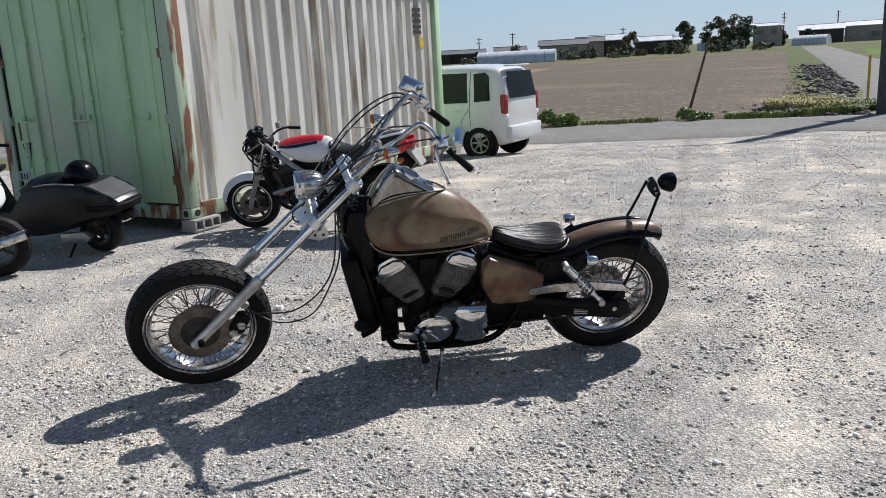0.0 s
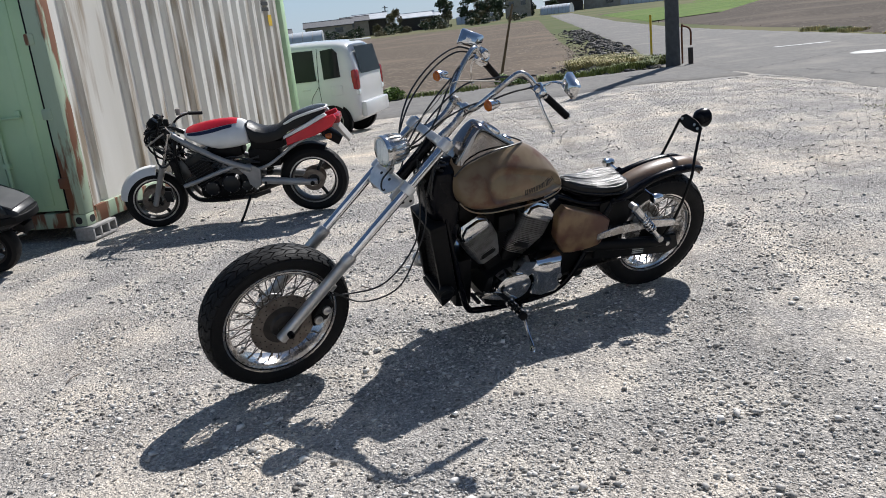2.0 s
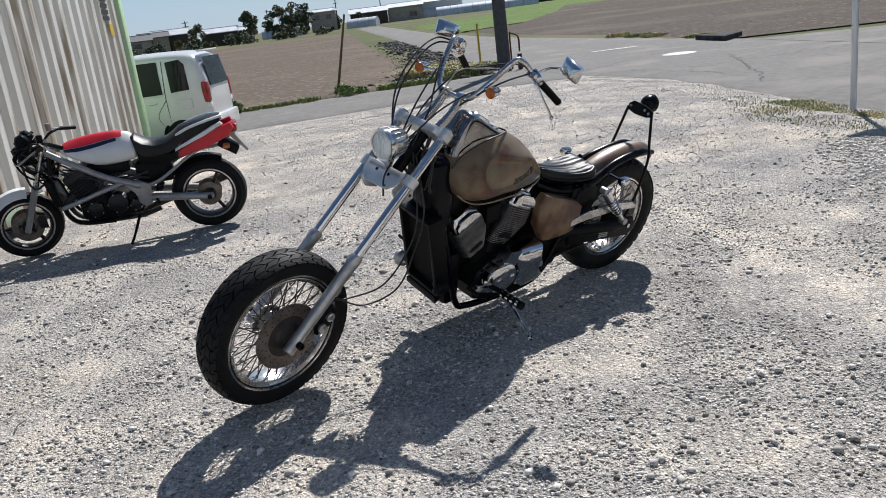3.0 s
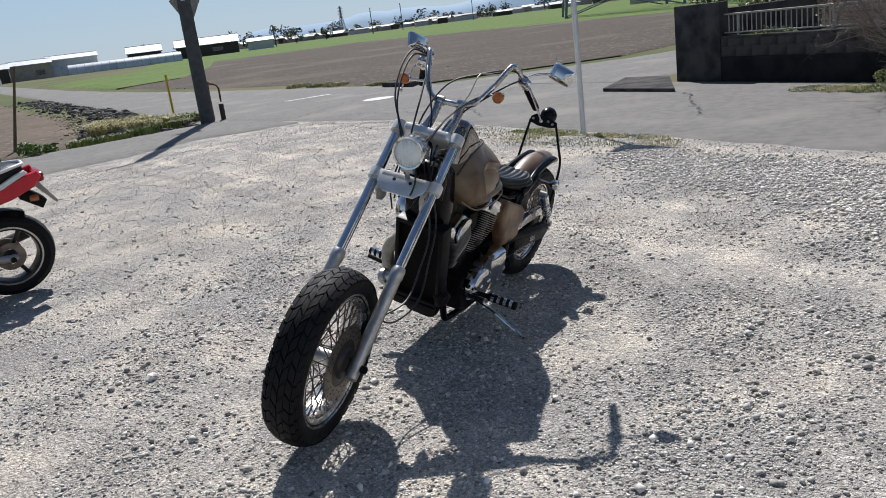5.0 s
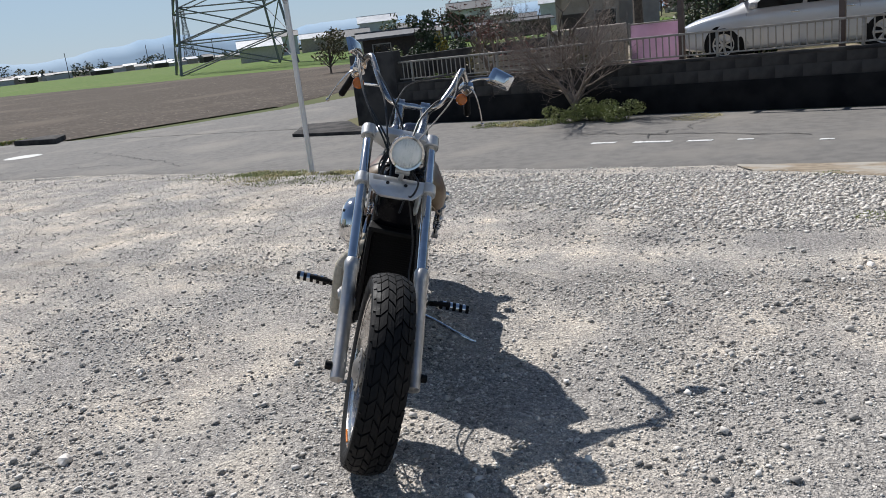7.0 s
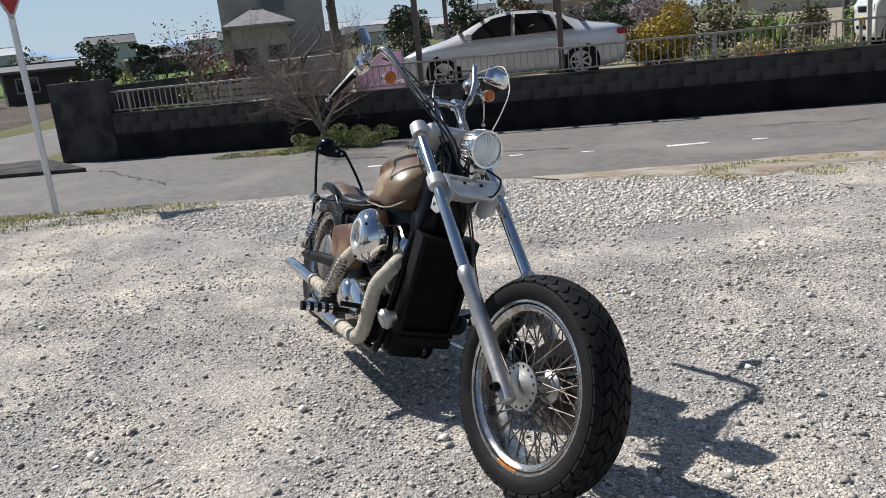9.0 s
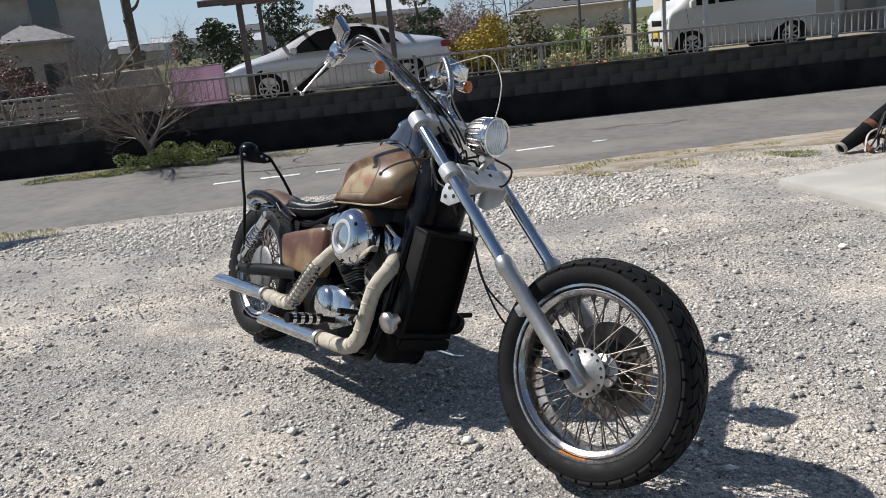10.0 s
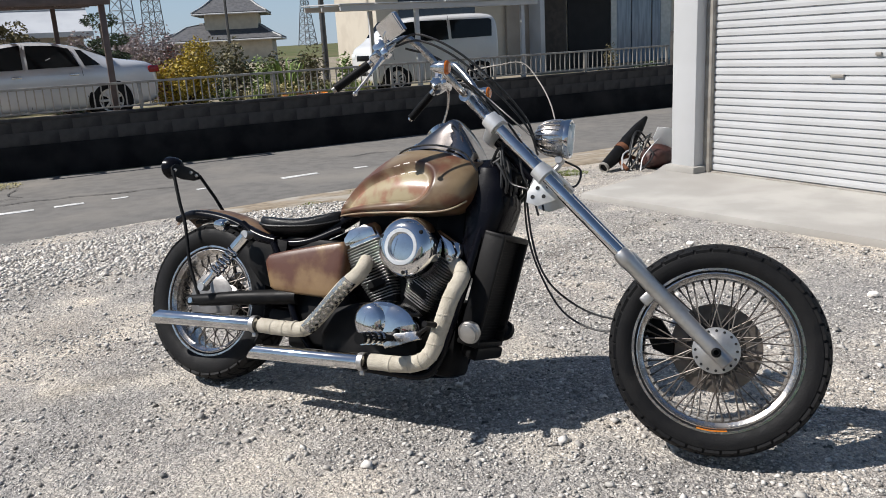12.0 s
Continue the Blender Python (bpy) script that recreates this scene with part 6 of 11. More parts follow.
for path in ([(1.415, -0.155, 0.585), (1.405, PY, 0.50), (1.375, PY, 0.38), (1.345, PY, 0.285), (1.27, PY, 0.238), (1.10, PY, 0.222)], [(0.775, PY, 0.305), (0.68, PY, 0.292), (0.555, PY, 0.288)]):
    pts = smooth_path(path, 4)
    for i in range(0, len(pts) - 1, 2):
        bm = bmesh.new()
        d = (pts[i + 1] - pts[i]).normalized()
        tilt = (d + Vector((0.25, 0, 0.1))).normalized()
        lathe(bm, [(0.0312, -0.004), (0.0332, -0.002), (0.0332, 0.002), (0.0312, 0.004)], along(pts[i], pts[i] + tilt), 20)
        part("wrap_turn", bm, WRAP, wrap)
for a, b in (((1.075, PY, 0.217), (0.535, PY, 0.178)), ((0.535, PY, 0.289), (-0.035, PY, 0.250))):
    a, b = Vector(a), Vector(b)
    bm = bmesh.new()
    mm = along(a, b)
    length = (b - a).length
    lathe(bm, [(0.029, 0.0), (0.032, 0.01), (0.032, length), (0.0285, length), (0.0285, length - 0.12), (0.0, length - 0.12)], mm, 28)
    for v in bm.verts:
        q = mm.inverted() @ v.co
        if q.z > length - 0.05:
            v.co = mm @ Vector((q.x, q.y, q.z + (v.co.z - b.z) * -0.9))
    pipe = part("exhaust_pipe", bm, CHROME, chopper, "chromed slash-cut exhaust pipe")
    bm = bmesh.new()
    lathe(bm, [(0.032, 0.0), (0.0365, 0.0), (0.0365, 0.022), (0.032, 0.022)], mm, 24, closed=True)
    box(bm, (0.014, 0.02, 0.02), mm @ Matrix.Translation((0.0, -0.042, 0.011)), 0.003)
    part("pipe_clamp", bm, ALLOY, pipe)
bm = bmesh.new()
sa, sb = Vector((0.965, PY - 0.005, 0.53)), Vector((0.79, PY - 0.005, 0.315))
mm = along(sa, sb)
length = (sb - sa).length
cols, rows_n = 9, 22
grid = [[bm.verts.new(mm @ Vector((0.0375 * math.cos(a), 0.0375 * math.sin(a), length * j / rows_n))) for a in (math.pi * 0.95 + math.pi * 1.1 * i / cols for i in range(cols + 1))] for j in range(rows_n + 1)]
for j in range(rows_n):
    for i in range(cols):
        if j in (0, rows_n - 1) or i in (0, cols - 1) or (i + j) % 2:
            bm.faces.new((grid[j][i], grid[j][i + 1], grid[j + 1][i + 1], grid[j + 1][i]))
bmesh.ops.solidify(bm, geom=list(bm.faces), thickness=0.0025)
part("heat_shield", bm, CHROME, chopper, "perforated chromed heat shield")

# pegs, pedals and stand
for sgn in (1, -1):
    bm = bmesh.new()
    slab(bm, [(1.31, 0.335), (1.29, 0.365), (1.20, 0.345), (1.15, 0.30), (1.165, 0.28), (1.22, 0.31)], 0.205 * sgn, 0.228 * sgn, "y", 0.006)
    arm = part("peg_bracket", bm, DULL_CHROME, chopper, "alloy forward-control bracket")
    bm = bmesh.new()
    rod(bm, (1.19, 0.22 * sgn, 0.325), (1.175, 0.43 * sgn, 0.335), 0.013, 12)
    peg = part("foot_peg", bm, BLACK_PLASTIC, chopper, "black foot peg with chromed rings")
    for k in range(9):
        y = (0.295 + 0.0165 * k) * sgn
        bm = bmesh.new()
        rod(bm, (1.1875 - 0.001 * k, y - 0.008, 0.328), (1.187 - 0.001 * k, y + 0.008, 0.329), 0.0235 if k % 2 else 0.021, 16)
        part("peg_ring", bm, CHROME if k % 2 else BLACK_PLASTIC, peg)
    bm = bmesh.new()
    tube(bm, [(1.29, 0.22 * sgn, 0.35), (1.34, 0.235 * sgn, 0.385), (1.375, 0.27 * sgn, 0.40)], 0.008, 8, 4)
    rod(bm, (1.375, 0.25 * sgn, 0.40), (1.375, 0.33 * sgn, 0.405), 0.011, 10)
    part("foot_lever", bm, SATIN_BLACK, chopper)
bm = bmesh.new()
tube(bm, [(1.06, 0.16, 0.215), (1.085, 0.27, 0.205), (1.12, 0.40, 0.175), (1.135, 0.475, 0.158)], [0.012, 0.010, 0.008, 0.008], 10, 5)
stand = part("kickstand", bm, CHROME, chopper, "chromed kickstand resting on the gravel")
bm = bmesh.new()
tube(bm, [(1.135, 0.470, 0.158), (1.155, 0.50, 0.160), (1.17, 0.515, 0.166)], [0.008, 0.016, 0.012], 8, 4, flat=0.4)
part("stand_foot", bm, CHROME, stand)


# ---- shipping container ----
CX = Vector((0.441, 0.898, 0)).normalized()
CON_M = Matrix.Translation((-2.70, 8.38, 0.13)) @ Matrix.Rotation(math.atan2(CX.y, CX.x), 4, "Z")
con = thing("shipping_container", CON_M, "green and white steel shipping container streaked with rust", "container")
CL, CW, CH = 6.06, 2.82, 2.59
# local x runs back along the side, local y to the far side
PERIOD, DEPTH = 0.278, 0.056
prof = []
x = 0.95
while x < CL - 0.2:
    prof += [(x, 0.0), (x + 0.10, 0.0), (x + 0.135, DEPTH), (x + 0.238, DEPTH)]
    x += PERIOD
prof.append((x, 0.0))
for name, y0, sgn in (("side_wall", 0.03, 1), ("far_side_wall", CW - 0.03, -1)):
    bm = bmesh.new()
    pts = [(0.16, 0.0), (0.30, 0.0), (0.33, DEPTH), (0.42, DEPTH), (0.45, 0.0), (0.90, 0.0)] + prof
    lo_ring = [bm.verts.new((px, y0 + sgn * d, 0.16)) for px, d in pts]
    hi_ring = [bm.verts.new((px, y0 + sgn * d, CH - 0.08)) for px, d in pts]
    for i in range(len(pts) - 1):
        bm.faces.new((lo_ring[i], lo_ring[i + 1], hi_ring[i + 1], hi_ring[i]))
    part(name, bm, CONT_WHITE, con, "white corrugated steel side, dirty", smooth=False)
for name, pos, size, m in (
    ("corner_post", (0.08, 0.08, CH / 2), (0.16, 0.16, CH - 0.24), CONT_POST), ("corner_post", (CL - 0.08, 0.08, CH / 2), (0.16, 0.16, CH - 0.24), CONT_GREEN),
    ("corner_post", (0.08, CW - 0.08, CH / 2), (0.16, 0.16, CH - 0.24), CONT_POST), ("corner_post", (CL - 0.08, CW - 0.08, CH / 2), (0.16, 0.16, CH - 0.24), CONT_GREEN),
    ("bottom_rail", (CL / 2, 0.05, 0.08), (CL - 0.36, 0.10, 0.16), CONT_POST), ("top_rail", (CL / 2, 0.05, CH - 0.05), (CL - 0.36, 0.10, 0.10), CONT_WHITE),
    ("bottom_rail", (CL / 2, CW - 0.05, 0.08), (CL - 0.36, 0.10, 0.16), CONT_GREEN), ("top_rail", (CL / 2, CW - 0.05, CH - 0.05), (CL - 0.36, 0.10, 0.10), CONT_WHITE),
    ("door_sill", (0.06, CW / 2, 0.07), (0.12, CW - 0.36, 0.14), CONT_POST), ("door_header", (0.06, CW / 2, CH - 0.07), (0.12, CW - 0.36, 0.14), CONT_GREEN),
    ("roof", (CL / 2, CW / 2, CH - 0.03), (CL - 0.2, CW - 0.2, 0.04), CONT_WHITE), ("floor", (CL / 2, CW / 2, 0.12), (CL - 0.2, CW - 0.2, 0.06), DARK_WOOD),
    ("end_wall", (CL - 0.05, CW / 2, CH / 2), (0.04, CW - 0.32, CH - 0.3), CONT_GREEN)):
    bm = bmesh.new()
    box(bm, size, Matrix.Translation(pos), 0.008)
    part(name, bm, m, con)
for cx_ in (0.089, CL - 0.089):
    for cy_ in (0.081, CW - 0.081):
        for cz_ in (0.06, CH - 0.06):
            bm = bmesh.new()
            box(bm, (0.178, 0.162, 0.118), Matrix.Translation((cx_, cy_, cz_)), 0.012)
            casting = part("corner_casting", bm, CONT_POST, con)
            if cz_ < 1 and cx_ < 1:
                bm = bmesh.new()
                slab(bm, rounded(0.032, 0.034, 0.028), -0.003, 0.004, "x")
                bmesh.ops.transform(bm, matrix=Matrix.Translation((0.0, cy_, cz_)), verts=bm.verts)
                part("casting_hole", bm, DARK_VOID, casting)
                if cy_ < 1:
                    bm = bmesh.new()
                    slab(bm, rounded(0.04, 0.034, 0.03), -0.003, 0.004, "y")
                    bmesh.ops.transform(bm, matrix=Matrix.Translation((cx_, 0.0, cz_)), verts=bm.verts)
                    part("casting_hole", bm, DARK_VOID, casting)
# the two doors
for k in range(2):
    y0 = 0.17 + k * 1.245
    bm = bmesh.new()
    box(bm, (0.045, 1.235, CH - 0.32), Matrix.Translation((0.055, y0 + 0.617, CH / 2)), 0.006)
    door = part("door", bm, CONT_GREEN, con, "faded green cargo door")
    for dy in (0.20, 0.62, 1.04):
        bm = bmesh.new()
        box(bm, (0.02, 0.11, CH - 0.42), Matrix.Translation((0.030, y0 + dy, CH / 2)), 0.009)
        part("door_rib", bm, CONT_GREEN, door)
    for dy in ((0.52, 1.08), (0.16, 0.76))[k]:
        bm = bmesh.new()
        rod(bm, (0.005, y0 + dy, 0.10), (0.005, y0 + dy, CH - 0.10), 0.017, 12)
        lock = part("lock_rod", bm, CONT_GREEN, door)
        for z in (0.14, 0.62, 1.30, 1.95, 2.44):
            bm = bmesh.new()
            box(bm, (0.045, 0.075, 0.05), Matrix.Translation((0.012, y0 + dy, z)), 0.008)
            part("rod_bracket", bm, CONT_GREEN, lock)
        bm = bmesh.new()
        tube(bm, [(-0.015, y0 + dy, 1.06), (-0.028, y0 + dy + (0.14 if dy in (0.76, 1.08) else -0.14), 1.055), (-0.025, y0 + dy + (0.28 if dy in (0.76, 1.08) else -0.28), 1.06)], 0.012, 8, 3)
        part("handle", bm, CONT_GREEN, lock)
        bm = bmesh.new()
        box(bm, (0.03, 0.05, 0.07), Matrix.Translation((0.012, y0 + dy + (0.24 if dy in (0.76, 1.08) else -0.24), 1.085)), 0.008)
        part("handle_catch", bm, CONT_GREEN, lock)
    for z in (0.42, 1.06, 1.72, 2.30):
        yy = 0.15 if k == 0 else CW - 0.15
        bm = bmesh.new()
        box(bm, (0.05, 0.10, 0.10), Matrix.Translation((0.015, yy, z)), 0.012)
        part("hinge", bm, CONT_POST, door)
    bm = bmesh.new()
    box(bm, (0.012, 0.03, CH - 0.34), Matrix.Translation((0.026, y0 + (0.005 if k == 0 else 1.23), CH / 2)), 0.004)
    part("gasket", bm, BLACK_PLASTIC, door)
bm = bmesh.new()
box(bm, (0.006, 0.19, 0.40), Matrix.Translation((0.024, 2.50, 1.25)), 0.003)
part("data_plate", bm, CONT_GREEN, con, "green plate weeping rust")
bm = bmesh.new()
box(bm, (0.003, 0.10, 0.22), Matrix.Translation((0.026, 2.50, 0.95)))
part("rust_streak", bm, RUST, con)
bm = bmesh.new()
slab(bm, [(2.52, 0.80), (2.38, 0.82), (2.42, 0.52), (2.47, 0.54)], 0.020, 0.024, "x")
part("arrow_marking", bm, SATIN_BLACK, con)
bm = bmesh.new()
box(bm, (0.008, 0.17, 0.12), Matrix.Translation((0.012, 2.56, 0.42)), 0.003)
tag_plate = part("number_plate", bm, PALE_BAR, con, "small pale plate with dark bars")
for k in range(3):
    bm = bmesh.new()
    box(bm, (0.003, 0.022, 0.07), Matrix.Translation((0.0065, 2.515 + 0.045 * k, 0.42)))
    part("plate_bar", bm, INK, tag_plate)
for k, (yy, w) in enumerate(((1.14, 0.10), (0.78, 0.16))):
    bm = bmesh.new()
    box(bm, (0.003, w, 0.06), Matrix.Translation((0.019, yy, 2.44)))
    part("stencil_bar", bm, INK, con)
# markings on the white side
for k in range(5):
    bm = bmesh.new()
    box(bm, (0.26, 0.004, 0.055), Matrix.Translation((5.30, 0.022, 2.30 - 0.085 * k)))
    part("stencil_bar", bm, INK, con)
bm = bmesh.new()
box(bm, (0.14, 0.004, 0.16), Matrix.Translation((5.42, 0.022, 1.80)))
part("yellow_label", bm, YELLOW, con, "small yellow warning label")


# hollow concrete blocks under the container
def hollow_block(m, group):
    ob = thing("concrete_block", m, "grey hollow concrete block under the container", "block", group)
    bm = bmesh.new()
    box(bm, (0.39, 0.19, 0.024), Matrix.Translation((0, 0, 0.012)), 0.003)
    box(bm, (0.39, 0.19, 0.024), Matrix.Translation((0, 0, 0.118)), 0.003)
    for x in (-0.185, -0.065, 0.065, 0.185):
        box(bm, (0.026, 0.19, 0.09), Matrix.Translation((x * 0.985, 0, 0.065)), 0.003)
    part("shell", bm, GREY_BLOCK, ob)
    return ob


first = hollow_block(CON_M @ Matrix.Translation((0.16, 0.03, -0.13)), "blocks under the container")
for x, y in ((0.16, CW - 0.2), (CL - 0.3, 0.1), (CL - 0.3, CW - 0.2)):
    copy_thing(first, CON_M @ Matrix.Translation((x, y, -0.13)))


# ---- vehicles ----
def car(name, m, label, category, paint, st, windows, wheels, wheel_r, glass_ends, seams=(), lamps=(), plates=()):
    """A car from cross sections (x, floor, belt, roof, half width at belt, half width at roof)."""
    ob = thing(name, m, label, category)

    def half_at(x, z):
        for a, b in zip(st, st[1:]):
            if a[0] <= x <= b[0]:
                t = (x - a[0]) / (b[0] - a[0])
                s = [a[i] + (b[i] - a[i]) * t for i in range(6)]
                if z <= s[2]:
                    k = max(0.0, (z - s[1]) / max(1e-3, s[2] - s[1]))
                    return s[4] * (0.93 + 0.07 * math.sin(min(1, k * 1.25) * math.pi / 2)) if k < 0.8 else s[4]
                k = min(1, (z - s[2]) / max(1e-3, s[3] - s[2]))
                return s[4] + (s[5] - s[4]) * k
        return st[-1][4]

    bm = bmesh.new()
    rings = []
    for x, f, b, r, wb, wr in st:
        half = [(0.0, f), (wb * 0.80, f), (wb * 0.93, f + 0.04), (wb * 0.985, f + (b - f) * 0.40), (wb, f + (b - f) * 0.75), (wb * 0.985, b), (wb + (wr - wb) * 0.5, b + (r - b) * 0.5), (wr, r - (r - b) * 0.12 - 0.004), (wr * 0.82, r - 0.006), (0.0, r)]
        rings.append([(x, y, z) for y, z in half] + [(x, -y, z) for y, z in half[-2:0:-1]])
    loft(bm, rings)
    body = part("body", bm, paint, ob)
    body.modifiers.new("smooth", "SUBSURF").levels = 1
    body.modifiers["smooth"].render_levels = 2
    for sgn in (1, -1):
        for poly in windows:
            bm = bmesh.new()
            fr = [bm.verts.new((x, sgn * (half_at(x, z) + 0.004), z)) for x, z in poly]
            bk = [bm.verts.new((x, sgn * (half_at(x, z) - 0.02), z)) for x, z in poly]
            bm.faces.new(fr if sgn > 0 else fr[::-1])
            for i in range(len(poly)):
                j = (i + 1) % len(poly)
                bm.faces.new((fr[i], bk[i], bk[j], fr[j]))
            part("side_window", bm, CAR_GLASS, ob, "dark tinted side window", smooth=False)
        for poly in seams:
            bm = bmesh.new()
            tube(bm, [(x, sgn * (half_at(x, z) - 0.001), z) for x, z in poly], 0.004, 5, 4)
            part("door_seam", bm, BLACK_PLASTIC, ob)
    for poly in glass_ends:
        bm = bmesh.new()
        bm.faces.new([bm.verts.new(p) for p in poly])
        bmesh.ops.solidify(bm, geom=list(bm.faces), thickness=0.008)
        part("windscreen", bm, CAR_GLASS, ob, "dark glass", smooth=False)
    for pos, size, mm in lamps:
        bm = bmesh.new()
        box(bm, size, Matrix.Translation(pos), min(size) * 0.3)
        part("lamp", bm, mm, ob)
    for pos, size in plates:
        bm = bmesh.new()
        box(bm, size, Matrix.Translation(pos), 0.004)
        pl = part("number_plate", bm, YELLOW, ob, "plain yellow plate")
    for x in wheels:
        for sgn in (1, -1):
            yw = half_at(x, wheel_r + 0.1)
            mm = Matrix.Translation((x, sgn * (yw - 0.10), wheel_r)) @ (Y_AXIS if sgn > 0 else Y_AXIS.inverted())
            bm = bmesh.new()
            lathe(bm, [(0.0, 0.0), (wheel_r * 1.17, 0.0), (wheel_r * 1.17, 0.108), (wheel_r * 1.12, 0.112), (0.0, 0.085)], mm, 36)
            part("wheel_arch", bm, BLACK_PLASTIC, ob)
            bm = bmesh.new()
            lathe(bm, [(wheel_r * 0.60, 0.0), (wheel_r * 0.97, -0.01), (wheel_r, 0.03), (wheel_r, 0.10), (wheel_r * 0.95, 0.122), (wheel_r * 0.66, 0.126), (wheel_r * 0.62, 0.11)], mm, 36, closed=True)
            w = part("wheel", bm, TYRE, ob, "black tyre")
            bm = bmesh.new()
            lathe(bm, [(wheel_r * 0.67, 0.10), (wheel_r * 0.66, 0.122), (wheel_r * 0.58, 0.116), (wheel_r * 0.56, 0.06), (wheel_r * 0.64, 0.06)], mm, 32, closed=True)
            for k in range(7):
                a = 2 * math.pi * k / 7
                box(bm, (wheel_r * 0.52, wheel_r * 0.13, 0.02), mm @ Matrix.Rotation(a, 4, "Z") @ Matrix.Translation((wheel_r * 0.32, 0, 0.108)), 0.005)
            lathe(bm, [(0.0, 0.122), (wheel_r * 0.15, 0.118), (wheel_r * 0.17, 0.09), (0.0, 0.09)], mm, 16)
            part("rim", bm, ALLOY, w, "silver alloy rim")
    return ob


# white hatchback beyond the container: x runs forward, rear bumper at 0
VH = Vector((-0.87, 0.49, 0)).normalized()
VAN_M = Matrix.Translation((1.40, 14.70, -0.10)) @ Matrix.Rotation(math.atan2(VH.y, VH.x), 4, "Z")
car("white_hatchback", VAN_M, "tall white kei hatchback with red tail lamps parked behind the container", "car", CAR_WHITE,
    [(0.0, 0.42, 0.70, 0.98, 0.66, 0.62), (0.06, 0.28, 0.92, 1.30, 0.72, 0.62), (0.16, 0.22, 0.98, 1.56, 0.735, 0.60), (0.34, 0.20, 0.98, 1.63, 0.737, 0.60), (1.2, 0.20, 0.96, 1.66, 0.738, 0.61), (2.1, 0.20, 0.95, 1.62, 0.738, 0.60),
     (2.5, 0.20, 0.94, 1.35, 0.735, 0.58), (2.85, 0.20, 0.92, 1.02, 0.73, 0.60), (3.25, 0.22, 0.80, 0.90, 0.70, 0.58), (3.39, 0.32, 0.62, 0.70, 0.62, 0.52)],
    [[(0.32, 1.02), (0.62, 1.00), (0.66, 1.48), (0.44, 1.50), (0.36, 1.42)], [(0.76, 0.99), (1.45, 0.98), (1.45, 1.50), (0.80, 1.50)], [(1.55, 0.98), (2.40, 0.98), (2.10, 1.42), (1.92, 1.50), (1.55, 1.50)]],
    (0.55, 2.95), 0.285,
    [[(0.0, -0.56, 1.04), (0.0, 0.56, 1.04), (0.085, 0.52, 1.50), (0.085, -0.52, 1.50)], [(2.56, -0.56, 1.10), (2.56, 0.56, 1.10), (2.22, 0.50, 1.52), (2.22, -0.50, 1.52)]],
    seams=[[(0.70, 0.32), (0.72, 0.9), (0.72, 1.52)], [(1.50, 0.32), (1.50, 1.52)], [(0.70, 0.34), (0.9, 0.62), (0.72, 0.9)]],
    lamps=[((0.075, 0.66, 0.95), (0.12, 0.13, 0.34), RED_LENS), ((0.075, -0.66, 0.95), (0.12, 0.13, 0.34), RED_LENS), ((0.07, 0.65, 0.74), (0.12, 0.12, 0.09), CLEAR_LENS), ((0.07, -0.65, 0.74), (0.12, 0.12, 0.09), CLEAR_LENS),
           ((-0.01, 0.0, 0.44), (0.10, 1.30, 0.26), CAR_WHITE), ((0.12, 0.0, 1.60), (0.10, 0.9, 0.03), CAR_WHITE), ((0.02, 0.0, 0.80), (0.02, 0.34, 0.16), PALE_BAR), ((0.40, 0.742, 0.80), (0.20, 0.008, 0.16), CAR_WHITE), ((0.95, 0.745, 0.86), (0.14, 0.02, 0.03), CAR_WHITE)])

